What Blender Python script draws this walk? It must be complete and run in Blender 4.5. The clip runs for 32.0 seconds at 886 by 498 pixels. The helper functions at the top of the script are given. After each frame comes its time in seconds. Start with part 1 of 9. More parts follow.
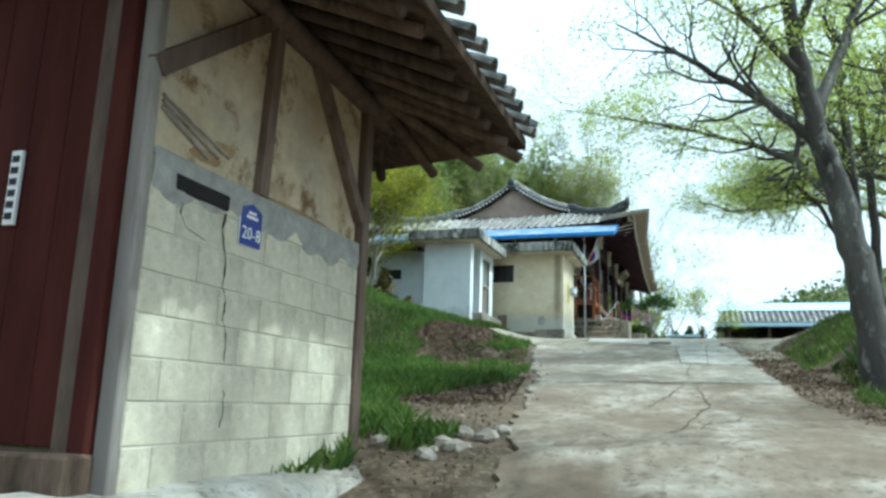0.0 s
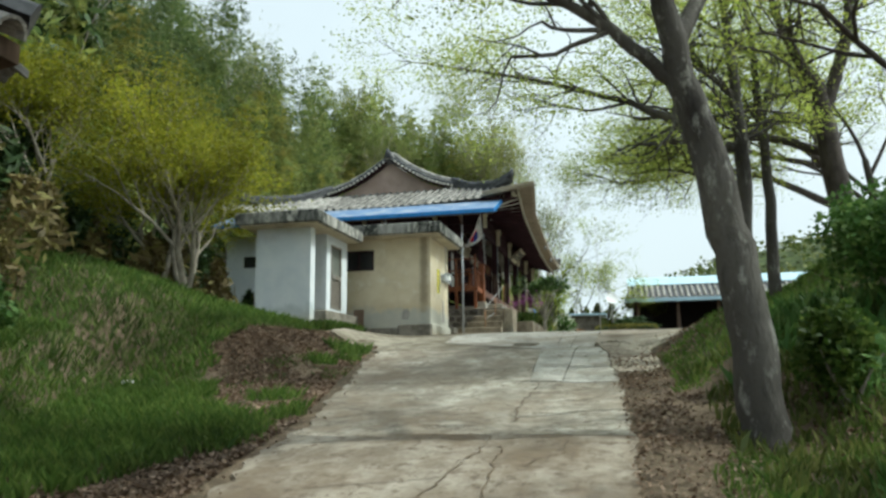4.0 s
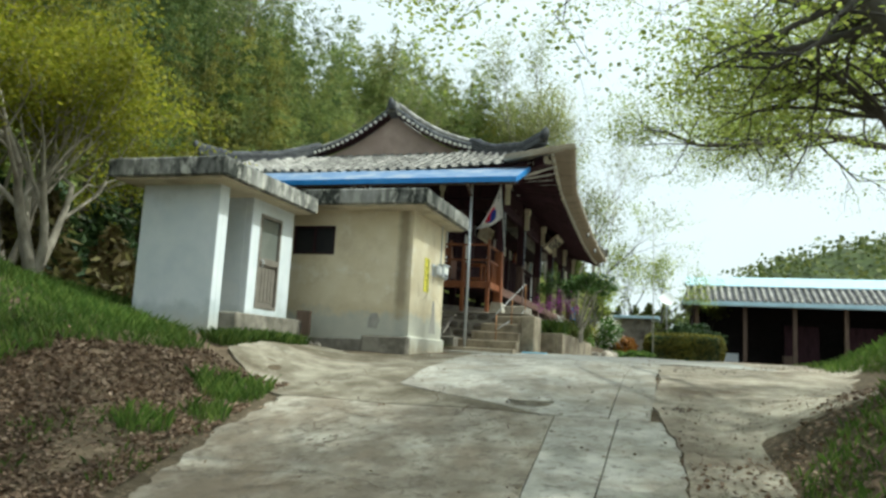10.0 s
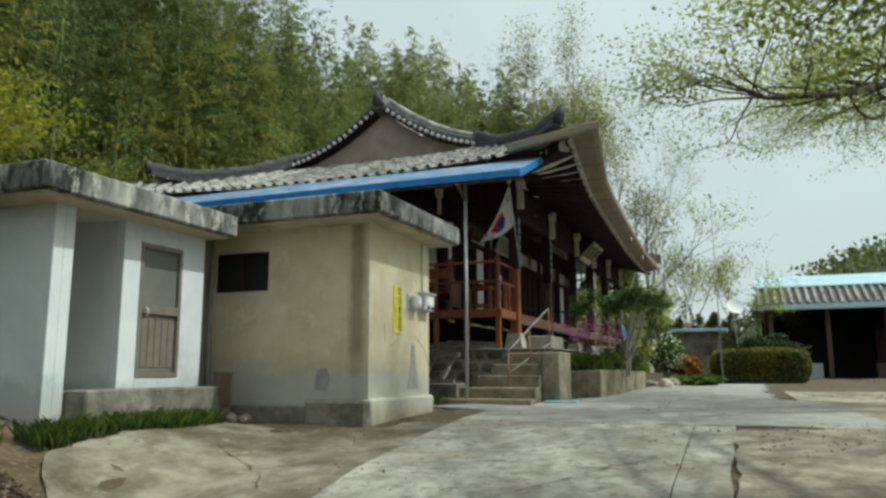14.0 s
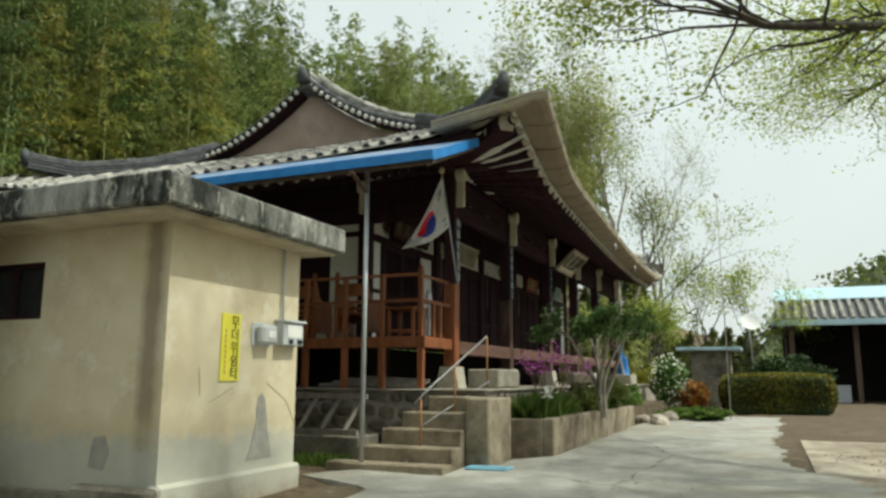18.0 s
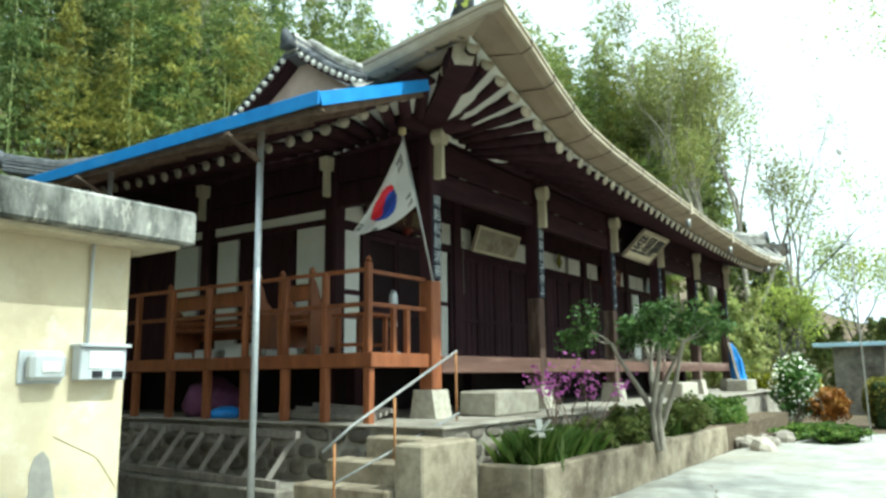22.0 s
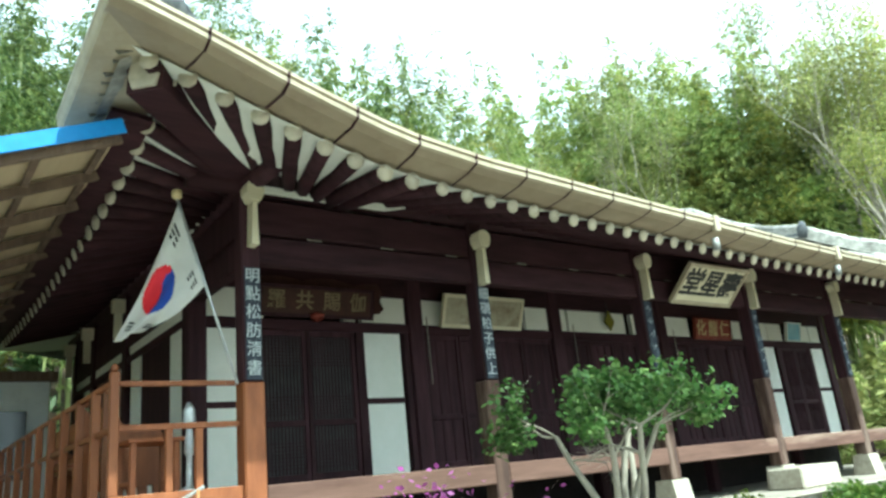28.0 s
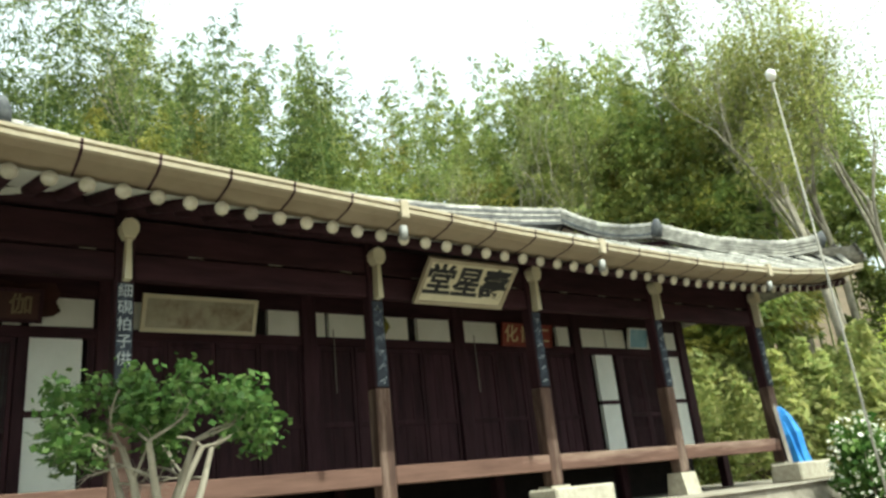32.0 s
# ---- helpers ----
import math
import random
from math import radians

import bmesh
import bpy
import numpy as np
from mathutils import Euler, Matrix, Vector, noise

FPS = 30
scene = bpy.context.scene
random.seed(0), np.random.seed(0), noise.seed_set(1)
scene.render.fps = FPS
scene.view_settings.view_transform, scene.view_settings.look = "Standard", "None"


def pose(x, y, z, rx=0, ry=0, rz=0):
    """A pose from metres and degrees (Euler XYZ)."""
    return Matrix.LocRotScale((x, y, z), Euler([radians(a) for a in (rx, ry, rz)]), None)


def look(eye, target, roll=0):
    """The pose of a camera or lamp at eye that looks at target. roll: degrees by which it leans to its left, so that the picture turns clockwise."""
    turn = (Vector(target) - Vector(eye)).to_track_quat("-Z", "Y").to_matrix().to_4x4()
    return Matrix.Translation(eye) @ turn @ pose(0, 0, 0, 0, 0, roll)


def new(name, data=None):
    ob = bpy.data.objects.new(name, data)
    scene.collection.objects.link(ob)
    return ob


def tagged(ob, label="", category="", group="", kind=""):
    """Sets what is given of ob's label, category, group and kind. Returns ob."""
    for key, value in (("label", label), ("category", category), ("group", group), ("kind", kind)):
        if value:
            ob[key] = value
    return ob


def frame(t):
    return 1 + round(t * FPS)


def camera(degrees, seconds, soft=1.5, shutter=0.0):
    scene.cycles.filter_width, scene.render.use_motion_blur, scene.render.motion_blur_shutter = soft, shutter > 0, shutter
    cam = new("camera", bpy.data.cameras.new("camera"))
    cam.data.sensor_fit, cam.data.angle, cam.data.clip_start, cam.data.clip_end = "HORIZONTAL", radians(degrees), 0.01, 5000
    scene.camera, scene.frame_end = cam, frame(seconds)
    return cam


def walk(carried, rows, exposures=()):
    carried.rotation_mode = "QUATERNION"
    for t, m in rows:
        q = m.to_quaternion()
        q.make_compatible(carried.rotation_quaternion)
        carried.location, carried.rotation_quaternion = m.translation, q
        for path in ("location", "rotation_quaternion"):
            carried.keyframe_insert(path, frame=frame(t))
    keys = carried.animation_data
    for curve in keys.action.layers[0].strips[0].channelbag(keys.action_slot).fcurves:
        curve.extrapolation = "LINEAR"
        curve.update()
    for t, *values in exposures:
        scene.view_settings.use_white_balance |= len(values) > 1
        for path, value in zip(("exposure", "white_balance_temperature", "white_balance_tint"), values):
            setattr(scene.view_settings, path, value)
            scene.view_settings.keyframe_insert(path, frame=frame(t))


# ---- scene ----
cam = camera(61.0, 32.0, soft=2.8)

PATH = [
    (0, (0.821, -1.421, 0.263), (0.185, 0.432, 0.663), 1.8),
    (0.5, (1.012, -1.080, 0.309), (0.417, 0.786, 0.714), 1.4),
    (1, (1.169, -0.636, 0.262), (0.610, 1.243, 0.657), 1.3),
    (1.5, (1.280, -0.022, 0.414), (0.754, 1.866, 0.814), -0.0),
    (2, (1.438, 0.450, 0.639), (0.895, 2.335, 1.028), -0.1),
    (2.5, (1.557, 0.937, 0.743), (1.013, 2.823, 1.123), 0.4),
    (3, (1.661, 1.406, 0.839), (1.221, 3.324, 1.195), -0.4),
    (3.5, (1.831, 1.835, 0.991), (1.384, 3.754, 1.336), -1.2),
    (5.5, (1.879, 4.128, 1.673), (1.366, 6.034, 1.992), 2.5),
    (6, (1.904, 4.631, 1.760), (1.402, 6.540, 2.085), 1.9),
    (6.5, (1.901, 5.068, 1.893), (1.386, 6.971, 2.228), 1.5),
    (7, (1.724, 5.617, 2.042), (1.215, 7.521, 2.378), 1.7),
    (7.5, (1.754, 6.068, 2.064), (1.223, 7.958, 2.444), -1.4),
    (8, (1.749, 6.481, 2.082), (1.204, 8.366, 2.468), -0.3),
    (8.5, (1.644, 7.072, 2.146), (1.092, 8.963, 2.493), 2.7),
    (9, (1.736, 7.524, 2.211), (1.180, 9.405, 2.603), -2.6),
    (9.5, (1.626, 8.033, 2.187), (1.061, 9.921, 2.526), 2.1),
    (10, (1.491, 8.643, 2.260), (0.906, 10.534, 2.543), 3.1),
    (10.5, (1.475, 9.201, 2.265), (0.855, 11.095, 2.435), -2.1),
    (11, (1.376, 9.664, 2.306), (0.733, 11.551, 2.466), -1.9),
    (11.5, (1.299, 10.256, 2.438), (0.639, 12.140, 2.573), -0.7),
    (12, (1.384, 10.721, 2.541), (0.724, 12.603, 2.696), -1.9),
    (12.5, (1.328, 11.241, 2.541), (0.677, 13.118, 2.769), 0.8),
    (13, (1.323, 11.763, 2.632), (0.646, 13.625, 2.910), 1.1),
    (13.5, (1.422, 12.248, 2.782), (0.711, 14.092, 3.092), -1.5),
    (15.5, (1.433, 14.261, 3.217), (0.644, 16.066, 3.563), 6.4),
    (16, (1.576, 14.638, 3.240), (0.817, 16.451, 3.608), 4.1),
    (16.5, (1.649, 15.120, 3.336), (0.962, 16.957, 3.726), 2.2),
    (17, (1.664, 15.557, 3.339), (0.959, 17.388, 3.723), 2.7),
    (17.5, (1.696, 15.993, 3.371), (0.959, 17.823, 3.702), 2.2),
    (18, (1.771, 16.427, 3.508), (0.996, 18.239, 3.849), 0.2),
    (18.5, (1.845, 16.837, 3.531), (1.033, 18.637, 3.849), 1.9),
    (19, (1.857, 17.386, 3.534), (1.003, 19.163, 3.870), 3.2),
    (19.5, (1.953, 17.880, 3.609), (1.044, 19.638, 3.897), 1.0),
    (20, (1.993, 18.392, 3.609), (1.041, 20.124, 3.913), 2.3),
    (20.5, (2.175, 18.843, 3.632), (1.196, 20.560, 3.940), 0.4),
    (21, (2.305, 19.276, 3.760), (1.286, 20.971, 4.051), -1.1),
    (21.5, (2.399, 19.691, 3.816), (1.323, 21.352, 4.104), 0.8),
    (22, (2.462, 20.046, 3.863), (1.351, 21.675, 4.195), -0.7),
    (22.5, (2.511, 20.466, 3.857), (1.368, 22.037, 4.330), -3.7),
    (23, (2.506, 20.956, 3.865), (1.364, 22.533, 4.322), -1.7),
    (23.5, (2.462, 21.386, 3.923), (1.286, 22.936, 4.389), -2.1),
    (24, (2.475, 21.853, 3.953), (1.259, 23.366, 4.436), -5.4),
    (24.5, (2.591, 22.212, 3.951), (1.360, 23.672, 4.545), -7.7),
    (25, (2.724, 22.617, 3.925), (1.502, 24.084, 4.521), -4.1),
    (25.5, (3.055, 22.919, 3.927), (1.818, 24.353, 4.569), -9.3),
    (26, (3.250, 23.301, 3.977), (1.941, 24.687, 4.580), -9.0),
    (26.5, (3.368, 23.635, 3.967), (1.994, 24.958, 4.567), -4.5),
    (28.5, (3.876, 25.147, 4.021), (2.323, 26.255, 4.622), -6.4),
    (29, (3.987, 25.499, 4.051), (2.399, 26.528, 4.698), -4.9),
    (29.5, (3.978, 25.921, 4.071), (2.374, 26.897, 4.761), -4.0),
    (30, (4.099, 26.371, 4.087), (2.469, 27.301, 4.779), -8.6),
    (30.5, (4.229, 26.847, 4.121), (2.592, 27.725, 4.860), -7.0),
    (31, (4.540, 27.536, 4.091), (2.949, 28.506, 4.816), -8.0),
    (31.5, (4.637, 28.113, 3.877), (3.086, 29.133, 4.622), -9.5),
    (32, (5.013, 28.535, 3.702), (3.488, 29.668, 4.326), -6.0),
]
EXPOSURES = [(0.0, 1.10, 5100, -8), (0.6, 0.70, 5550, -8), (3.0, 0.58, 5850, -6), (6.0, 0.60, 5900, 1), (8.0, 0.57, 5850, 1), (9.0, 0.64, 5950, -4), (10.0, 0.74, 5950, -5), (11.0, 0.95, 6000, -6), (12.0, 0.79, 5950, -6), (13.0, 0.34, 5950, -5), (16.0, 0.14, 6300, -4), (18.0, 0.46, 6450, -3), (19.0, 0.61, 6500, -4), (20.0, 1.0, 6250, -5), (22.0, 1.46, 5600, -11), (23.0, 1.44, 5650, -12), (24.0, 1.75, 5700, -12), (25.0, 1.64, 5700, -12), (26.0, 1.9, 5650, -12), (29.0, 2.05, 5350, -16), (30.2, 0.85, 6150, -9), (31.2, 0.53, 6500, -7), (32.0, 1.38, 6300, -9)]
walk(cam, [(t, look(eye, target, roll)) for t, eye, target, roll in PATH], EXPOSURES)

# ---- light ----
SUN_EL, SUN_AZ = 54.0, 80.0   # degrees; azimuth from +y towards +x
sky_world = bpy.data.worlds.new("sky")
scene.world = sky_world
sky_world.use_nodes = True
wn = sky_world.node_tree.nodes
wl = sky_world.node_tree.links
bg = wn["Background"]
sky = wn.new("ShaderNodeTexSky")
sky.sky_type = "NISHITA"
sky.sun_disc = False
sky.sun_elevation = radians(SUN_EL)
sky.sun_rotation = radians(SUN_AZ)
sky.air_density, sky.dust_density, sky.ozone_density = 1.0, 10.0, 1.0
# thin bright haze over the blue, uneven at a large scale
way_ = wn.new("ShaderNodeTexCoord")
veil = wn.new("ShaderNodeTexNoise")
veil.inputs["Scale"].default_value, veil.inputs["Detail"].default_value = 1.6, 4.0
wl.new(way_.outputs["Generated"], veil.inputs["Vector"])
veil_amount = wn.new("ShaderNodeMapRange")
veil_amount.inputs[1].default_value, veil_amount.inputs[2].default_value = 0.3, 0.7
veil_amount.inputs[3].default_value, veil_amount.inputs[4].default_value = 0.68, 0.96
wl.new(veil.outputs[0], veil_amount.inputs[0])
haze = wn.new("ShaderNodeMix")
haze.data_type = "RGBA"
haze.clamp_result = False
wl.new(veil_amount.outputs[0], haze.inputs[0])
wl.new(sky.outputs[0], haze.inputs[6])
haze.inputs[7].default_value = (4.35, 4.45, 4.5, 1)
wl.new(haze.outputs[2], bg.inputs[0])
bg.inputs[1].default_value = 0.15

sun_data = bpy.data.lights.new("sun", "SUN")
sun_data.energy, sun_data.angle, sun_data.color = 2.4, radians(1.0), (1.0, 0.95, 0.86)
sun = new("sun", sun_data)
sun_way = Vector((math.sin(radians(SUN_AZ)) * math.cos(radians(SUN_EL)), math.cos(radians(SUN_AZ)) * math.cos(radians(SUN_EL)), math.sin(radians(SUN_EL))))
sun.matrix_world = look(sun_way * 60, (0, 0, 0))

# ---- helpers of this scene ----
rng = np.random.default_rng(7)


def surf(name, c1, c2, scale=6.0, rough=0.8, bump=0.2, metal=0.0, c3=None, scale3=0.8, amount3=0.5, stretch=(1, 1, 1), per_object=0.0, spec=0.3, detail=6.0, dist=0.01, island=0.0, trans=0.0, c4=None, scale4=18.0, amount4=0.4, tight=0.17):
    """Two-colour noise, a larger stain, grain as bump; world-sized."""
    m = bpy.data.materials.new(name)
    m.use_nodes = True
    n, l = m.node_tree.nodes, m.node_tree.links
    b = n["Principled BSDF"]
    tc = n.new("ShaderNodeTexCoord")
    mp = n.new("ShaderNodeMapping")
    mp.inputs["Scale"].default_value = stretch
    l.new(tc.outputs["Object"], mp.inputs["Vector"])
    t1 = n.new("ShaderNodeTexNoise")
    t1.inputs["Scale"].default_value, t1.inputs["Detail"].default_value, t1.inputs["Roughness"].default_value = scale, detail, 0.65
    l.new(mp.outputs[0], t1.inputs["Vector"])
    r1 = n.new("ShaderNodeValToRGB")
    r1.color_ramp.elements[0].position, r1.color_ramp.elements[1].position = 0.5 - tight, 0.5 + tight
    r1.color_ramp.elements[0].color, r1.color_ramp.elements[1].color = (*c1, 1), (*c2, 1)
    l.new(t1.outputs[0], r1.inputs[0])
    out = r1.outputs[0]
    if c3:
        t3 = n.new("ShaderNodeTexNoise")
        t3.inputs["Scale"].default_value, t3.inputs["Detail"].default_value, t3.inputs["Roughness"].default_value = scale3, 8.0, 0.7
        l.new(mp.outputs[0], t3.inputs["Vector"])
        r3 = n.new("ShaderNodeValToRGB")
        r3.color_ramp.elements[0].position, r3.color_ramp.elements[1].position = 1 - amount3 - 0.1, 1 - amount3 + 0.1
        l.new(t3.outputs[0], r3.inputs[0])
        mx = n.new("ShaderNodeMix")
        mx.data_type = "RGBA"
        l.new(r3.outputs[0], mx.inputs[0])
        l.new(out, mx.inputs[6])
        mx.inputs[7].default_value = (*c3, 1)
        out = mx.outputs[2]
    if c4:
        t4 = n.new("ShaderNodeTexNoise")
        t4.inputs["Scale"].default_value, t4.inputs["Detail"].default_value, t4.inputs["Roughness"].default_value = scale4, 5.0, 0.75
        l.new(mp.outputs[0], t4.inputs["Vector"])
        r4 = n.new("ShaderNodeValToRGB")
        r4.color_ramp.elements[0].position, r4.color_ramp.elements[1].position = 1 - amount4 - 0.06, 1 - amount4 + 0.06
        l.new(t4.outputs[0], r4.inputs[0])
        mx4 = n.new("ShaderNodeMix")
        mx4.data_type = "RGBA"
        l.new(r4.outputs[0], mx4.inputs[0])
        l.new(out, mx4.inputs[6])
        mx4.inputs[7].default_value = (*c4, 1)
        out = mx4.outputs[2]
    if per_object or island:
        info = n.new("ShaderNodeObjectInfo" if per_object else "ShaderNodeNewGeometry")
        hs = n.new("ShaderNodeHueSaturation")
        mr = n.new("ShaderNodeMapRange")
        w = per_object or island
        mr.inputs[3].default_value, mr.inputs[4].default_value = 1 - w, 1 + w
        l.new(info.outputs["Random" if per_object else "Random Per Island"], mr.inputs[0])
        l.new(mr.outputs[0], hs.inputs["Value"])
        l.new(out, hs.inputs["Color"])
        out = hs.outputs[0]
    l.new(out, b.inputs["Base Color"])
    b.inputs["Roughness"].default_value, b.inputs["Metallic"].default_value = rough, metal
    b.inputs["Specular IOR Level"].default_value = spec
    if bump:
        tb = n.new("ShaderNodeTexNoise")
        tb.inputs["Scale"].default_value, tb.inputs["Detail"].default_value = scale * 4, 6.0
        l.new(mp.outputs[0], tb.inputs["Vector"])
        bp = n.new("ShaderNodeBump")
        bp.inputs["Strength"].default_value, bp.inputs["Distance"].default_value = bump, dist
        l.new(tb.outputs[0], bp.inputs["Height"])
        l.new(bp.outputs[0], b.inputs["Normal"])
    if trans:
        tr = n.new("ShaderNodeBsdfTranslucent")
        l.new(out, tr.inputs["Color"])
        ms = n.new("ShaderNodeMixShader")
        ms.inputs[0].default_value = trans
        l.new(b.outputs[0], ms.inputs[1])
        l.new(tr.outputs[0], ms.inputs[2])
        l.new(ms.outputs[0], n["Material Output"].inputs["Surface"])
    return m


def leafmat(name, c1, c2, c3, trans=0.45, hue=0.0):
    """Leaves: colour by island, some light through."""
    m = bpy.data.materials.new(name)
    m.use_nodes = True
    n, l = m.node_tree.nodes, m.node_tree.links
    b = n["Principled BSDF"]
    g = n.new("ShaderNodeNewGeometry")
    r = n.new("ShaderNodeValToRGB")
    r.color_ramp.elements[0].color, r.color_ramp.elements[1].color = (*c1, 1), (*c3, 1)
    e = r.color_ramp.elements.new(0.5)
    e.color = (*c2, 1)
    l.new(g.outputs["Random Per Island"], r.inputs[0])
    tc = n.new("ShaderNodeTexCoord")
    t = n.new("ShaderNodeTexNoise")
    t.inputs["Scale"].default_value = 0.55
    l.new(tc.outputs["Object"], t.inputs["Vector"])
    hs = n.new("ShaderNodeHueSaturation")
    mr = n.new("ShaderNodeMapRange")
    mr.inputs[1].default_value, mr.inputs[2].default_value, mr.inputs[3].default_value, mr.inputs[4].default_value = 0.3, 0.7, 0.55, 1.4
    l.new(t.outputs[0], mr.inputs[0])
    l.new(mr.outputs[0], hs.inputs["Value"])
    t2 = n.new("ShaderNodeTexNoise")
    t2.inputs["Scale"].default_value, t2.inputs["Detail"].default_value = 0.33, 3.0
    l.new(tc.outputs["Object"], t2.inputs["Vector"])
    mh = n.new("ShaderNodeMapRange")
    mh.inputs[1].default_value, mh.inputs[2].default_value, mh.inputs[3].default_value, mh.inputs[4].default_value = 0.32, 0.68, 0.5 - hue, 0.5 + hue * 0.4
    l.new(t2.outputs[0], mh.inputs[0])
    l.new(mh.outputs[0], hs.inputs["Hue"])
    l.new(r.outputs[0], hs.inputs["Color"])
    l.new(hs.outputs[0], b.inputs["Base Color"])
    b.inputs["Roughness"].default_value = 0.55
    b.inputs["Specular IOR Level"].default_value = 0.25
    tr = n.new("ShaderNodeBsdfTranslucent")
    l.new(hs.outputs[0], tr.inputs["Color"])
    ms = n.new("ShaderNodeMixShader")
    ms.inputs[0].default_value = trans
    l.new(b.outputs[0], ms.inputs[1])
    l.new(tr.outputs[0], ms.inputs[2])
    l.new(ms.outputs[0], n["Material Output"].inputs["Surface"])
    return m


def overlay(m, c1, c2, axis, at, half, soft, ragged, scale, amount=1.0):
    """Old paint or a stain over a surface: a band about a place along one world axis, with a blotchy, feathered edge."""
    n, l = m.node_tree.nodes, m.node_tree.links
    b = n["Principled BSDF"]
    under = b.inputs["Base Color"].links[0].from_socket
    g = n.new("ShaderNodeNewGeometry")
    sx = n.new("ShaderNodeSeparateXYZ")
    l.new(g.outputs["Position"], sx.inputs[0])
    t = n.new("ShaderNodeTexNoise")
    t.inputs["Scale"].default_value, t.inputs["Detail"].default_value, t.inputs["Roughness"].default_value = scale, 7.0, 0.68
    l.new(g.outputs["Position"], t.inputs["Vector"])
    d1 = n.new("ShaderNodeMath")
    d1.operation = "SUBTRACT"
    l.new(sx.outputs[axis], d1.inputs[0])
    d1.inputs[1].default_value = at
    d2 = n.new("ShaderNodeMath")
    d2.operation = "ABSOLUTE"
    l.new(d1.outputs[0], d2.inputs[0])
    w = n.new("ShaderNodeMath")
    w.operation = "MULTIPLY_ADD"
    l.new(t.outputs[0], w.inputs[0])
    w.inputs[1].default_value = ragged * 2
    l.new(d2.outputs[0], w.inputs[2])
    mr = n.new("ShaderNodeMapRange")
    mr.inputs[1].default_value, mr.inputs[2].default_value = half + ragged - soft, half + ragged + soft
    mr.inputs[3].default_value, mr.inputs[4].default_value = amount, 0.0
    l.new(w.outputs[0], mr.inputs[0])
    tone = n.new("ShaderNodeMix")
    tone.data_type = "RGBA"
    tone.inputs[6].default_value, tone.inputs[7].default_value = (*c1, 1), (*c2, 1)
    l.new(t.outputs[0], tone.inputs[0])
    mx = n.new("ShaderNodeMix")
    mx.data_type = "RGBA"
    l.new(mr.outputs[0], mx.inputs[0])
    l.new(under, mx.inputs[6])
    l.new(tone.outputs[2], mx.inputs[7])
    l.new(mx.outputs[2], b.inputs["Base Color"])


# ---- materials ----
M = {}
M["soil"] = surf("soil", (0.072, 0.05, 0.032), (0.15, 0.11, 0.071), 3.0, 0.95, 0.6, c3=(0.085, 0.065, 0.04), scale3=0.5, amount3=0.5, dist=0.03, c4=(0.20, 0.152, 0.104), scale4=14.0, amount4=0.42, tight=0.1, detail=9.0)
M["baresoil"] = surf("bare_soil", (0.28, 0.242, 0.19), (0.46, 0.41, 0.33), 3.0, 0.95, 0.8, c3=(0.16, 0.122, 0.085), scale3=0.8, amount3=0.42, dist=0.02, c4=(0.15, 0.115, 0.08), scale4=13.0, amount4=0.36, tight=0.1, detail=9.0)
M["concrete_old"] = surf("old_path_concrete", (0.22, 0.195, 0.155), (0.46, 0.425, 0.355), 2.4, 0.9, 0.9, tight=0.11, detail=9.0, c3=(0.225, 0.18, 0.13), scale3=0.75, amount3=0.48, stretch=(1, 0.8, 1), dist=0.014, c4=(0.17, 0.14, 0.105), scale4=8.0, amount4=0.43)
# earth-stained copy of concrete_old, also darkened to paint in the trees' shade
M["concrete_dirty_shaded"] = surf("shaded_stained_path_concrete", (0.20, 0.172, 0.135), (0.41, 0.37, 0.305), 2.2, 0.92, 0.9, tight=0.11, detail=9.0, c3=(0.155, 0.118, 0.08), scale3=0.7, amount3=0.53, stretch=(1, 0.7, 1), dist=0.014, c4=(0.13, 0.10, 0.072), scale4=8.0, amount4=0.43)
M["concrete_new"] = surf("newer_concrete", (0.33, 0.315, 0.272), (0.55, 0.53, 0.475), 2.6, 0.88, 0.7, tight=0.13, detail=9.0, c3=(0.27, 0.235, 0.185), scale3=0.7, amount3=0.47, dist=0.010, c4=(0.22, 0.195, 0.165), scale4=9.0, amount4=0.42)
M["concrete_wall"] = surf("weathered_concrete", (0.18, 0.165, 0.135), (0.32, 0.295, 0.245), 4.0, 0.92, 0.5, c3=(0.08, 0.07, 0.056), scale3=1.6, amount3=0.45, dist=0.010, c4=(0.42, 0.40, 0.35), scale4=7.0, amount4=0.28)
M["slab"] = surf("black_stained_slab_edge", (0.20, 0.20, 0.185), (0.40, 0.395, 0.37), 5.0, 0.92, 0.5, c3=(0.030, 0.034, 0.03), scale3=2.2, amount3=0.53, stretch=(1, 1, 0.4), dist=0.014, c4=(0.50, 0.49, 0.44), scale4=6.0, amount4=0.41)
M["whitewash"] = surf("whitewashed_render", (0.61, 0.66, 0.70), (0.71, 0.745, 0.77), 2.5, 0.85, 0.3, c3=(0.48, 0.505, 0.51), scale3=0.8, amount3=0.36, dist=0.005, c4=(0.50, 0.50, 0.47), scale4=10.0, amount4=0.22)
# pale c4 blotches: scraped paint, and sun dapples put into the colour
M["cream"] = surf("cream_painted_render", (0.60, 0.515, 0.345), (0.685, 0.612, 0.455), 1.8, 0.85, 0.3, c3=(0.51, 0.43, 0.295), scale3=1.3, amount3=0.38, dist=0.006, c4=(0.70, 0.65, 0.53), scale4=2.2, amount4=0.39)
overlay(M["cream"], (0.20, 0.16, 0.105), (0.38, 0.32, 0.22), 0, -3.28, 0.10, 0.05, 0.06, 3.0, 0.92)
overlay(M["cream"], (0.44, 0.36, 0.22), (0.56, 0.465, 0.29), 2, 3.05, 0.08, 0.12, 0.30, 2.2, 0.5)
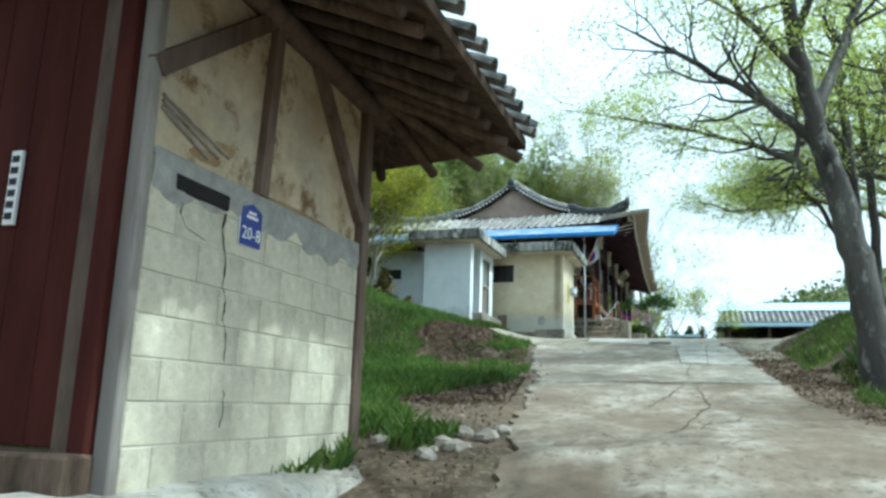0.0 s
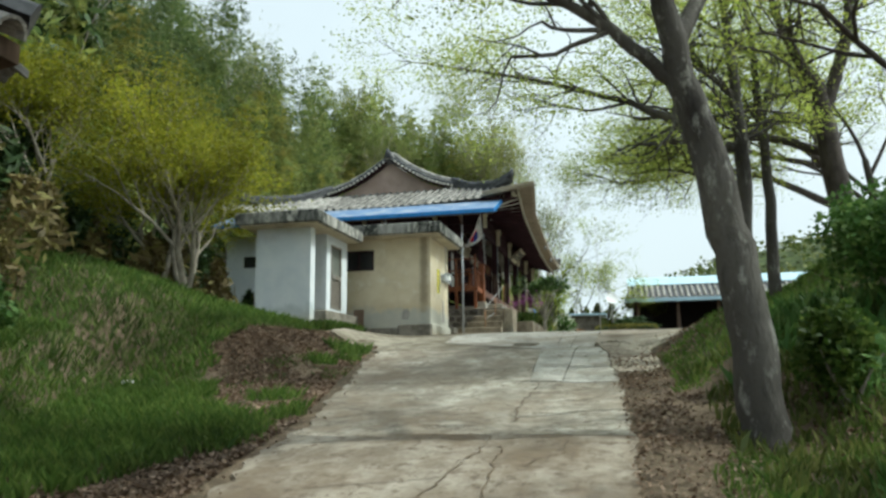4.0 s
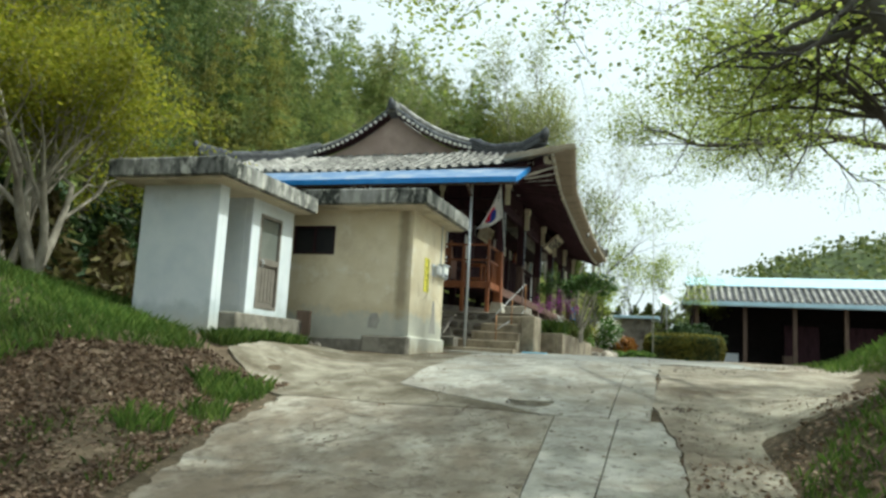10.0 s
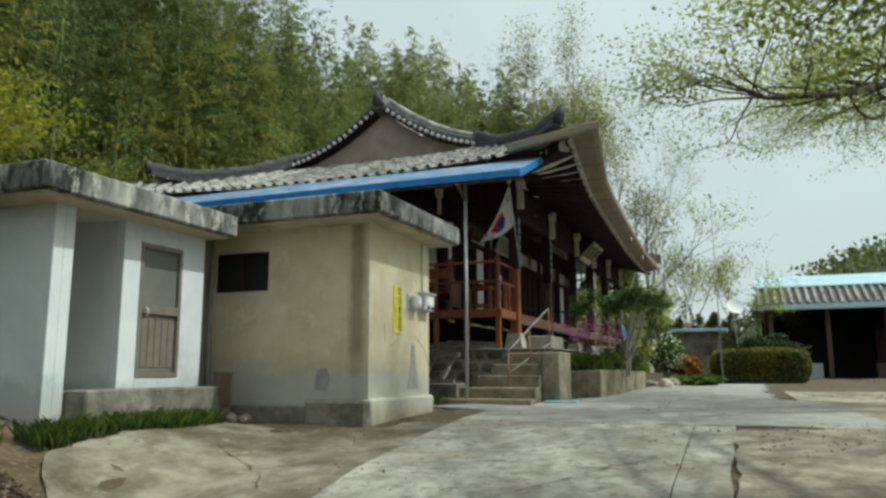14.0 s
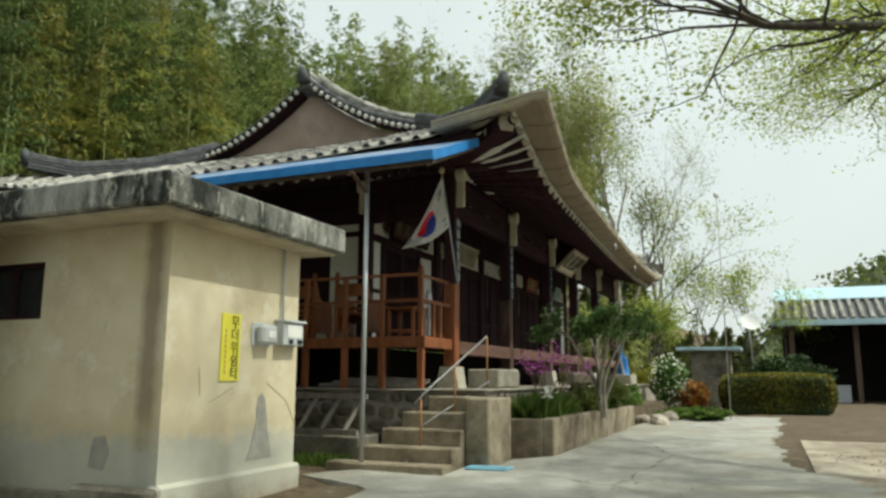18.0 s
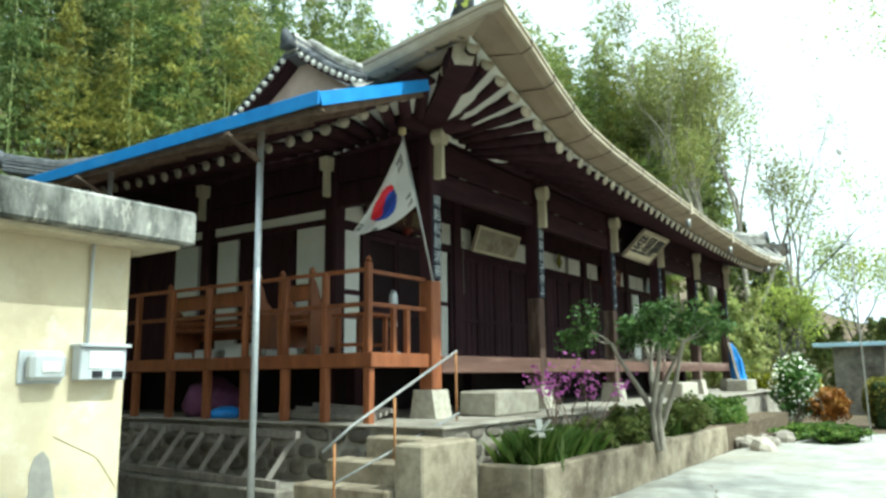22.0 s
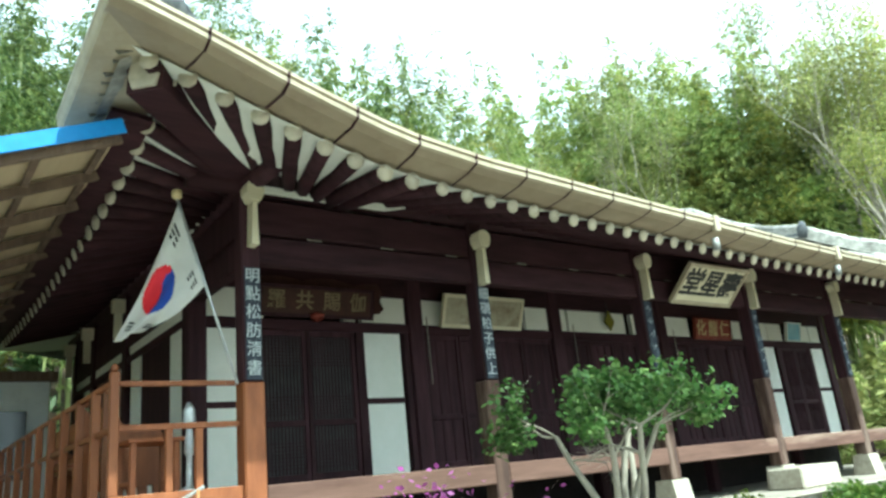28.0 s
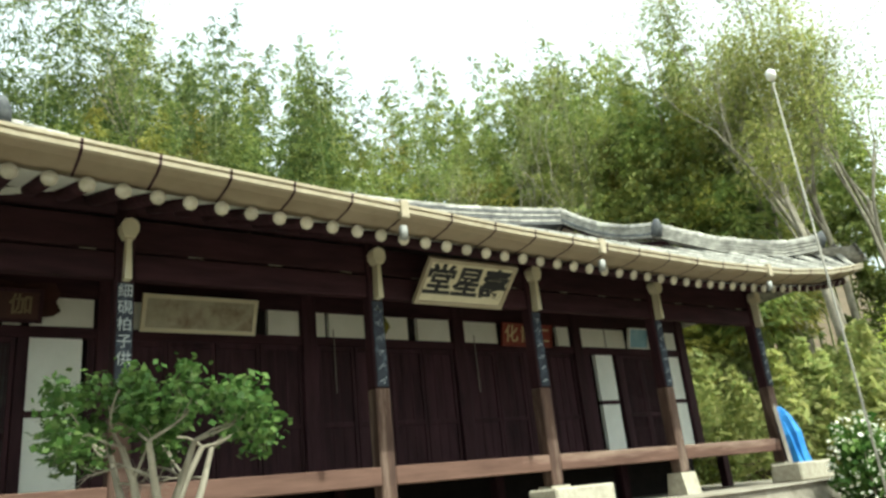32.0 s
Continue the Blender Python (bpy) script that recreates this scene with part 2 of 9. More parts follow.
overlay(M["cream"], (0.34, 0.37, 0.35), (0.55, 0.54, 0.47), 2, 2.3, 0.66, 0.08, 0.30, 4.0, 0.8)
overlay(M["cream"], (0.27, 0.235, 0.17), (0.45, 0.40, 0.30), 2, 2.2, 0.22, 0.10, 0.30, 3.2, 0.85)
overlay(M["whitewash"], (0.40, 0.46, 0.49), (0.56, 0.60, 0.60), 2, 2.3, 0.55, 0.08, 0.2, 5.0, 0.9)
overlay(M["whitewash"], (0.42, 0.40, 0.33), (0.55, 0.53, 0.46), 2, 2.35, 0.30, 0.12, 0.3, 3.0, 0.6)
M["greyrender"] = surf("bare_grey_render", (0.28, 0.27, 0.25), (0.42, 0.40, 0.36), 5.0, 0.92, 0.4, dist=0.006)
M["soffit"] = surf("weathered_cream_soffit", (0.50, 0.44, 0.32), (0.64, 0.57, 0.43), 2.5, 0.9, 0.3, c3=(0.34, 0.29, 0.21), scale3=1.4, amount3=0.42, dist=0.006)
M["concrete_mossy"] = surf("dark_mossy_yard_concrete", (0.165, 0.143, 0.106), (0.34, 0.307, 0.24), 2.2, 0.93, 0.9, tight=0.11, detail=9.0, c3=(0.105, 0.085, 0.055), scale3=0.7, amount3=0.5, dist=0.014, c4=(0.33, 0.31, 0.255), scale4=3.0, amount4=0.36)
M["concrete_pale"] = surf("pale_fresh_concrete", (0.27, 0.265, 0.24), (0.43, 0.425, 0.39), 2.2, 0.88, 0.6, tight=0.14, detail=9.0, c3=(0.29, 0.265, 0.215), scale3=0.6, amount3=0.42, dist=0.010, c4=(0.25, 0.23, 0.195), scale4=7.0, amount4=0.36)
M["step_concrete"] = surf("brown_worn_step_concrete", (0.20, 0.165, 0.115), (0.36, 0.31, 0.23), 4.0, 0.92, 0.5, c3=(0.11, 0.085, 0.058), scale3=1.6, amount3=0.45, dist=0.010, c4=(0.44, 0.40, 0.32), scale4=6.0, amount4=0.30)
M["yellowsign"] = surf("yellow_sign_board", (0.70, 0.64, 0.06), (0.80, 0.74, 0.12), 3.0, 0.45, 0.02)
M["black"] = surf("black_paint", (0.015, 0.015, 0.018), (0.03, 0.03, 0.035), 20.0, 0.6, 0.05)
M["white"] = surf("white_paint", (0.72, 0.72, 0.70), (0.82, 0.82, 0.80), 8.0, 0.6, 0.05)
M["paper"] = surf("white_wall_paper", (0.70, 0.71, 0.66), (0.80, 0.80, 0.76), 2.0, 0.9, 0.05)
M["darkwood"] = surf("dark_stained_wood", (0.020, 0.0085, 0.012), (0.046, 0.019, 0.025), 9.0, 0.75, 0.3, stretch=(1, 1, 0.15), per_object=0.25, spec=0.18, dist=0.004)
M["darkwood_h"] = surf("dark_stained_beam", (0.020, 0.0085, 0.012), (0.047, 0.019, 0.025), 8.0, 0.78, 0.3, stretch=(1, 0.15, 1), per_object=0.2, spec=0.18, dist=0.004)
M["redcolumn"] = surf("worn_reddish_column", (0.048, 0.027, 0.022), (0.115, 0.068, 0.053), 8.0, 0.8, 0.4, stretch=(1, 1, 0.15), c3=(0.22, 0.17, 0.14), scale3=4.0, amount3=0.40, dist=0.004)
M["redwood"] = surf("reddish_floor_beam", (0.085, 0.044, 0.034), (0.16, 0.09, 0.07), 8.0, 0.7, 0.3, stretch=(1, 0.12, 1), c3=(0.30, 0.22, 0.18), scale3=2.0, amount3=0.35, dist=0.004)
M["orange"] = surf("orange_varnished_wood", (0.16, 0.052, 0.022), (0.27, 0.098, 0.04), 8.0, 0.5, 0.25, stretch=(1, 1, 0.2), per_object=0.2, dist=0.003, c3=(0.20, 0.10, 0.06), scale3=2.5, amount3=0.33)
M["greywood"] = surf("weathered_grey_wood", (0.16, 0.14, 0.12), (0.32, 0.29, 0.26), 12.0, 0.85, 0.5, stretch=(1, 1, 0.12), c3=(0.08, 0.065, 0.055), scale3=3.0, amount3=0.4, dist=0.006)
M["brownwood"] = surf("old_brown_timber", (0.085, 0.058, 0.042), (0.17, 0.12, 0.09), 10.0, 0.8, 0.5, stretch=(1, 1, 0.2), per_object=0.25, dist=0.006)
# darker, rougher timber for the gatehouse rafters, tile bed and threshold
M["sootwood"] = surf("dark_rough_timber", (0.05, 0.036, 0.026), (0.13, 0.092, 0.066), 10.0, 0.9, 0.8, stretch=(1, 1, 0.3), per_object=0.3, spec=0.1, dist=0.012)
M["reddoor"] = surf("dark_red_painted_boards", (0.040, 0.010, 0.008), (0.070, 0.019, 0.014), 5.0, 0.85, 0.25, stretch=(1, 1, 0.15), spec=0.12, c3=(0.045, 0.014, 0.011), scale3=1.5, amount3=0.35, dist=0.003)
M["mud"] = surf("ochre_mud_plaster", (0.38, 0.295, 0.185), (0.56, 0.46, 0.31), 2.5, 0.95, 0.7, c3=(0.37, 0.33, 0.25), scale3=1.2, amount3=0.42, dist=0.018, c4=(0.17, 0.105, 0.05), scale4=2.6, amount4=0.40, tight=0.12)
M["mudbare"] = surf("bare_brown_mud", (0.24, 0.16, 0.08), (0.36, 0.25, 0.13), 8.0, 0.95, 0.7, dist=0.02)
M["block"] = surf("pale_cement_block", (0.46, 0.42, 0.315), (0.62, 0.575, 0.45), 4.0, 0.93, 0.6, c3=(0.32, 0.295, 0.225), scale3=1.3, amount3=0.45, per_object=0.07, dist=0.010, c4=(0.29, 0.265, 0.21), scale4=14.0, amount4=0.36, tight=0.13)
M["mortar"] = surf("grey_mortar", (0.24, 0.235, 0.215), (0.38, 0.37, 0.34), 9.0, 0.95, 0.5, dist=0.008)
M["joint"] = surf("pale_joint_mortar", (0.40, 0.39, 0.34), (0.54, 0.53, 0.46), 9.0, 0.95, 0.4, dist=0.006)
M["plate"] = surf("blue_enamel_plate", (0.02, 0.035, 0.22), (0.03, 0.05, 0.28), 3.0, 0.35, 0.02)
M["tile"] = surf("dark_roof_tile", (0.055, 0.058, 0.064), (0.15, 0.15, 0.155), 7.0, 0.75, 0.4, c3=(0.34, 0.33, 0.30), scale3=1.6, amount3=0.33, island=0.35, dist=0.006)
M["tile_dark"] = surf("dark_ridge_tile", (0.035, 0.038, 0.045), (0.11, 0.115, 0.12), 8.0, 0.75, 0.4, c3=(0.24, 0.235, 0.22), scale3=3.0, amount3=0.30, island=0.35, dist=0.006)
M["tile_pale"] = surf("lichened_sunlit_pale_tile", (0.20, 0.195, 0.18), (0.45, 0.435, 0.395), 7.0, 0.85, 0.4, c3=(0.14, 0.135, 0.125), scale3=2.0, amount3=0.4, island=0.3, dist=0.006)
M["tile_piece"] = surf("lichened_single_tile", (0.085, 0.083, 0.078), (0.22, 0.212, 0.195), 2.0, 0.85, 0.4, c3=(0.46, 0.45, 0.41), scale3=1.6, amount3=0.40, per_object=0.4, dist=0.006)
M["tileend"] = surf("lime_tile_end", (0.60, 0.585, 0.53), (0.74, 0.73, 0.68), 10.0, 0.9, 0.3)
M["gable"] = surf("pinkish_gable_plaster", (0.36, 0.27, 0.225), (0.47, 0.365, 0.31), 1.5, 0.9, 0.2, c3=(0.29, 0.225, 0.19), scale3=0.8, amount3=0.4, dist=0.004)
M["gutter"] = surf("tan_eave_gutter", (0.26, 0.205, 0.145), (0.34, 0.28, 0.205), 3.0, 0.6, 0.08, c3=(0.21, 0.165, 0.115), scale3=1.5, amount3=0.35, dist=0.003)
M["gutterlip"] = surf("pale_gutter_lip", (0.33, 0.28, 0.20), (0.43, 0.375, 0.285), 5.0, 0.55, 0.1, dist=0.003, c3=(0.30, 0.26, 0.20), scale3=2.0, amount3=0.35)
M["blue"] = surf("bright_blue_sheet", (0.03, 0.18, 0.50), (0.045, 0.25, 0.62), 4.0, 0.4, 0.05, c3=(0.10, 0.28, 0.55), scale3=3.0, amount3=0.3)
M["bluetarp"] = surf("blue_tarpaulin", (0.03, 0.17, 0.55), (0.06, 0.28, 0.70), 6.0, 0.35, 0.3, dist=0.02)
M["skyroof"] = surf("pale_blue_metal_roof", (0.42, 0.60, 0.70), (0.52, 0.70, 0.78), 2.0, 0.4, 0.05)
M["plywood"] = surf("pale_plywood", (0.40, 0.31, 0.20), (0.50, 0.40, 0.27), 4.0, 0.75, 0.15, stretch=(0.2, 1, 1), dist=0.003)
M["awning_top"] = surf("faded_blue_awning_sheet", (0.10, 0.19, 0.36), (0.20, 0.30, 0.46), 3.0, 0.6, 0.1, c3=(0.36, 0.40, 0.46), scale3=1.5, amount3=0.42)
M["doorscreen"] = surf("dark_door_screen", (0.030, 0.028, 0.030), (0.055, 0.052, 0.054), 6.0, 0.85, 0.1)
M["steel_dull"] = surf("dull_galvanised_pipe", (0.24, 0.24, 0.24), (0.36, 0.36, 0.35), 20.0, 0.6, 0.05, metal=0.4)
M["rafterend"] = surf("limewashed_rafter_ends", (0.44, 0.40, 0.32), (0.60, 0.55, 0.45), 9.0, 0.85, 0.2, per_object=0.15)
M["steel"] = surf("galvanised_pipe", (0.42, 0.44, 0.47), (0.56, 0.58, 0.60), 20.0, 0.45, 0.05, metal=0.6)
M["rust"] = surf("rusty_orange_pipe", (0.26, 0.115, 0.045), (0.42, 0.21, 0.09), 18.0, 0.8, 0.3, dist=0.002)
M["stone"] = surf("rubble_stone", (0.22, 0.19, 0.155), (0.42, 0.38, 0.32), 5.0, 0.92, 0.6, c3=(0.13, 0.11, 0.09), scale3=2.0, amount3=0.4, per_object=0.25, dist=0.015)
M["granite"] = surf("pale_cut_granite", (0.32, 0.29, 0.235), (0.46, 0.43, 0.36), 14.0, 0.88, 0.4, c3=(0.24, 0.21, 0.165), scale3=2.0, amount3=0.38, per_object=0.1, dist=0.005)
M["stone_dark"] = surf("dark_field_stone", (0.10, 0.085, 0.07), (0.24, 0.21, 0.175), 6.0, 0.92, 0.6, c3=(0.30, 0.28, 0.24), scale3=3.0, amount3=0.36, per_object=0.35, dist=0.015)
M["podium"] = surf("podium_mortar", (0.24, 0.215, 0.18), (0.38, 0.35, 0.30), 4.0, 0.93, 0.5, c3=(0.16, 0.14, 0.11), scale3=1.4, amount3=0.4, dist=0.01)
# near-black for unlit depth: the darkness is in the colour
M["dark"] = surf("painted_depth_dark", (0.012, 0.010, 0.010), (0.022, 0.018, 0.018), 4.0, 0.9, 0.0)
M["glass"] = surf("dark_window_glass", (0.02, 0.022, 0.026), (0.03, 0.03, 0.034), 2.0, 0.12, 0.0, spec=0.6)
M["alu"] = surf("grey_brown_aluminium", (0.20, 0.18, 0.155), (0.27, 0.245, 0.215), 5.0, 0.5, 0.05, metal=0.3)
M["frosted"] = surf("frosted_door_glass", (0.13, 0.145, 0.13), (0.19, 0.20, 0.18), 2.0, 0.3, 0.05, spec=0.5)
M["meter"] = surf("grey_plastic_box", (0.46, 0.49, 0.52), (0.56, 0.58, 0.60), 6.0, 0.5, 0.05)
M["ink"] = surf("ink_black_board", (0.018, 0.022, 0.035), (0.04, 0.048, 0.07), 6.0, 0.65, 0.1, c3=(0.20, 0.24, 0.30), scale3=6.0, amount3=0.34)
M["bark"] = surf("grey_zelkova_bark", (0.058, 0.053, 0.047), (0.14, 0.13, 0.115), 6.0, 0.9, 0.8, stretch=(1, 1, 0.4), c3=(0.028, 0.024, 0.022), scale3=1.5, amount3=0.45, dist=0.025, c4=(0.25, 0.245, 0.22), scale4=7.0, amount4=0.38)
M["bark_dark"] = surf("dark_bark", (0.045, 0.038, 0.035), (0.10, 0.085, 0.075), 9.0, 0.9, 0.6, stretch=(1, 1, 0.4), dist=0.02)
M["bark_pale"] = surf("pale_bark", (0.22, 0.195, 0.155), (0.38, 0.345, 0.285), 9.0, 0.9, 0.5, stretch=(1, 1, 0.4), c3=(0.13, 0.11, 0.09), scale3=3.0, amount3=0.4, dist=0.012)
M["culm"] = surf("bamboo_culm", (0.13, 0.17, 0.05), (0.24, 0.27, 0.10), 4.0, 0.5, 0.1)
M["leaf_zelkova"] = leafmat("zelkova_leaves", (0.24, 0.31, 0.06), (0.34, 0.41, 0.085), (0.47, 0.49, 0.125), 0.72)
M["leaf_yellow"] = leafmat("yellow_green_leaves", (0.16, 0.19, 0.018), (0.26, 0.275, 0.026), (0.37, 0.35, 0.036), 0.55)
M["leaf_bamboo"] = leafmat("bamboo_leaves", (0.115, 0.17, 0.05), (0.215, 0.28, 0.078), (0.34, 0.375, 0.115), 0.5, 0.02)
M["leaf_bamboo_deep"] = leafmat("deep_green_bamboo_leaves", (0.054, 0.096, 0.03), (0.108, 0.158, 0.045), (0.20, 0.245, 0.07), 0.45, 0.02)
M["leaf_bamboo_ochre"] = leafmat("yellowed_bamboo_leaves", (0.17, 0.178, 0.038), (0.272, 0.272, 0.057), (0.375, 0.36, 0.086), 0.5, 0.02)
M["leaf_bamboo2"] = leafmat("pale_opening_leaves", (0.20, 0.26, 0.09), (0.32, 0.36, 0.12), (0.44, 0.44, 0.18), 0.5, 0.02)
M["leaf_dark"] = leafmat("dark_evergreen_leaves", (0.022, 0.045, 0.015), (0.04, 0.075, 0.022), (0.075, 0.115, 0.035), 0.25)
M["leaf_camellia"] = leafmat("glossy_camellia_leaves", (0.05, 0.11, 0.025), (0.09, 0.18, 0.04), (0.18, 0.27, 0.08), 0.3)
M["leaf_brush"] = leafmat("dry_brush", (0.09, 0.075, 0.03), (0.16, 0.125, 0.055), (0.20, 0.19, 0.06), 0.3)
M["leaf_ivy"] = leafmat("ivy_leaves", (0.15, 0.18, 0.05), (0.24, 0.26, 0.08), (0.35, 0.34, 0.12), 0.45)
M["leaf_shrub"] = leafmat("low_shrub_leaves", (0.06, 0.085, 0.02), (0.11, 0.14, 0.035), (0.19, 0.20, 0.06), 0.35)
M["leaf_brown"] = leafmat("dry_brown_leaves", (0.09, 0.056, 0.035), (0.16, 0.105, 0.067), (0.31, 0.23, 0.165), 0.1)
M["grass"] = leafmat("fresh_grass", (0.05, 0.098, 0.018), (0.092, 0.16, 0.028), (0.17, 0.225, 0.052), 0.45)
M["hedge_leaf"] = leafmat("clipped_hedge_leaves", (0.12, 0.125, 0.022), (0.20, 0.19, 0.032), (0.31, 0.275, 0.055), 0.35)
M["orange_leaf"] = leafmat("orange_azalea_leaves", (0.30, 0.10, 0.02), (0.42, 0.17, 0.03), (0.40, 0.24, 0.05), 0.3)
M["azalea"] = leafmat("magenta_azalea_petals", (0.28, 0.05, 0.25), (0.38, 0.09, 0.34), (0.48, 0.18, 0.43), 0.4)
M["whitepetal"] = leafmat("white_petals", (0.70, 0.70, 0.55), (0.78, 0.78, 0.68), (0.82, 0.82, 0.76), 0.3)
M["farwood"] = leafmat("far_hill_foliage", (0.07, 0.10, 0.03), (0.12, 0.15, 0.045), (0.20, 0.22, 0.07), 0.3)
M["flagcloth"] = surf("white_flag_cloth", (0.74, 0.74, 0.74), (0.82, 0.82, 0.82), 6.0, 0.8, 0.05, trans=0.35)
M["flagred"] = surf("red_flag_print", (0.55, 0.02, 0.035), (0.62, 0.03, 0.05), 6.0, 0.8, 0.02)
M["flagblue"] = surf("blue_flag_print", (0.02, 0.05, 0.30), (0.03, 0.07, 0.36), 6.0, 0.8, 0.02)
M["gold"] = surf("gold_leaf_characters", (0.42, 0.34, 0.18), (0.55, 0.46, 0.26), 10.0, 0.6, 0.1)
M["dullgold"] = surf("dulled_gold_characters", (0.15, 0.115, 0.065), (0.22, 0.175, 0.105), 10.0, 0.7, 0.1)
M["plaqueboard"] = surf("cream_plaque_board", (0.58, 0.53, 0.38), (0.68, 0.63, 0.48), 3.0, 0.7, 0.1)
M["redplaque"] = surf("red_lacquer_plaque", (0.16, 0.025, 0.02), (0.22, 0.045, 0.03), 5.0, 0.5, 0.1)
M["darkplaque"] = surf("dark_carved_plaque", (0.035, 0.012, 0.010), (0.065, 0.022, 0.017), 5.0, 0.5, 0.2)
M["boardmark"] = surf("faded_white_ink", (0.36, 0.39, 0.42), (0.55, 0.58, 0.60), 20.0, 0.8, 0.1)
M["creamstain"] = surf("weathered_cream_strip", (0.39, 0.34, 0.25), (0.54, 0.475, 0.35), 3.0, 0.9, 0.3, c3=(0.33, 0.29, 0.22), scale3=2.0, amount3=0.42, dist=0.004)
M["picture"] = surf("faded_ink_picture", (0.33, 0.30, 0.22), (0.48, 0.44, 0.34), 4.0, 0.6, 0.0, c3=(0.20, 0.15, 0.10), scale3=3.0, amount3=0.42)
M["bluepicture"] = surf("blue_framed_picture", (0.14, 0.30, 0.42), (0.32, 0.50, 0.60), 3.0, 0.4, 0.0)
M["bluepad"] = surf("flat_blue_plastic", (0.16, 0.36, 0.50), (0.24, 0.46, 0.60), 5.0, 0.5, 0.05)
M["purplebag"] = surf("purple_cloth_bundle", (0.09, 0.03, 0.07), (0.16, 0.06, 0.12), 6.0, 0.8, 0.4, dist=0.02)


# ---- mesh builders ----
def obj(name, v, f, m, parent=None, label="", smooth=False):
    me = bpy.data.meshes.new(name)
    me.from_pydata([tuple(p) for p in v], [], f)
    me.materials.append(M[m] if isinstance(m, str) else m)
    if smooth:
        me.polygons.foreach_set("use_smooth", [True] * len(me.polygons))
    me.update()
    ob = new(name, me)
    if parent:
        ob.parent = parent
    if label:
        ob["label"] = label
    return ob


def quads(name, v, m, parent=None, label="", k=4):
    """Loose polygons of k corners from an array (n, k, 3)."""
    v = np.asarray(v, np.float32).reshape(-1, k, 3)
    n = len(v)
    me = bpy.data.meshes.new(name)
    me.vertices.add(n * k)
    me.vertices.foreach_set("co", v.ravel())
    me.loops.add(n * k)
    me.loops.foreach_set("vertex_index", np.arange(n * k, dtype=np.int32))
    me.polygons.add(n)
    me.polygons.foreach_set("loop_start", np.arange(0, n * k, k, dtype=np.int32))
    me.materials.append(M[m] if isinstance(m, str) else m)
    me.update(calc_edges=True)
    me.validate()
    ob = new(name, me)
    if parent:
        ob.parent = parent
    if label:
        ob["label"] = label
    return ob


def thing(name, label, category, group="", kind="", at=(0, 0, 0)):
    ob = new(name)
    ob.location = at
    return tagged(ob, label, category, group, kind)


def box_vf(x0, x1, y0, y1, z0, z1, b=0.0):
    """A box; b: chamfer of all edges."""
    if b <= 0:
        v = [(x0, y0, z0), (x1, y0, z0), (x1, y1, z0), (x0, y1, z0), (x0, y0, z1), (x1, y0, z1), (x1, y1, z1), (x0, y1, z1)]
        return v, [(3, 2, 1, 0), (4, 5, 6, 7), (0, 1, 5, 4), (1, 2, 6, 5), (2, 3, 7, 6), (3, 0, 4, 7)]
    v, f = [], []
    for zz, bb in ((z0, b), (z0 + b, 0), (z1 - b, 0), (z1, b)):
        v += [(x0 + bb + b * (bb == 0), y0 + bb, zz), (x1 - bb - b * (bb == 0), y0 + bb, zz), (x1 - bb, y0 + bb + b * (bb == 0), zz), (x1 - bb, y1 - bb - b * (bb == 0), zz),
              (x1 - bb - b * (bb == 0), y1 - bb, zz), (x0 + bb + b * (bb == 0), y1 - bb, zz), (x0 + bb, y1 - bb - b * (bb == 0), zz), (x0 + bb, y0 + bb + b * (bb == 0), zz)]
    f.append((0, 7, 6, 5, 4, 3, 2, 1))
    for r in range(3):
        for i in range(8):
            j = (i + 1) % 8
            f.append((r * 8 + i, r * 8 + j, r * 8 + 8 + j, r * 8 + 8 + i))
    f.append(tuple(range(24, 32)))
    return v, f


def box(name, x0, x1, y0, y1, z0, z1, m, parent=None, label="", b=0.008):
    return obj(name, *box_vf(x0, x1, y0, y1, z0, z1, b), m, parent, label)


def tube_vf(pts, radii, sides=8, caps=True):
    pts = [Vector(p) for p in pts]
    v, f = [], []
    up = None
    for i, p in enumerate(pts):
        d = (pts[min(i + 1, len(pts) - 1)] - pts[max(i - 1, 0)]).normalized()
        if up is None:
            a = d.orthogonal().normalized()
        else:
            a = (up - d * up.dot(d))
            a = a.normalized() if a.length > 1e-6 else d.orthogonal().normalized()
        up = a
        c = d.cross(a)
        r = radii[i] if hasattr(radii, "__len__") else radii
        for k in range(sides):
            t = 2 * math.pi * k / sides
            v.append(p + r * (math.cos(t) * a + math.sin(t) * c))
    for i in range(len(pts) - 1):
        for k in range(sides):
            j = (k + 1) % sides
            f.append((i * sides + k, i * sides + j, (i + 1) * sides + j, (i + 1) * sides + k))
    if caps:
        f.append(tuple(reversed(range(sides))))
        f.append(tuple((len(pts) - 1) * sides + k for k in range(sides)))
    return v, f


def tube(name, pts, radii, m, parent=None, label="", sides=8):
    return obj(name, *tube_vf(pts, radii, sides), m, parent, label, smooth=sides > 5)


def beam_vf(a, b, w, h, up=(0, 0, 1)):
    """A squared timber from a to b, w wide, h high, centred."""
    a, b = Vector(a), Vector(b)
    d = (b - a).normalized()
    s = d.cross(Vector(up)).normalized()
    u = s.cross(d)
    v = []
    for p in (a, b):
        v += [p - s * w / 2 - u * h / 2, p + s * w / 2 - u * h / 2, p + s * w / 2 + u * h / 2, p - s * w / 2 + u * h / 2]
    return v, [(0, 1, 2, 3), (7, 6, 5, 4), (0, 4, 5, 1), (1, 5, 6, 2), (2, 6, 7, 3), (3, 7, 4, 0)]


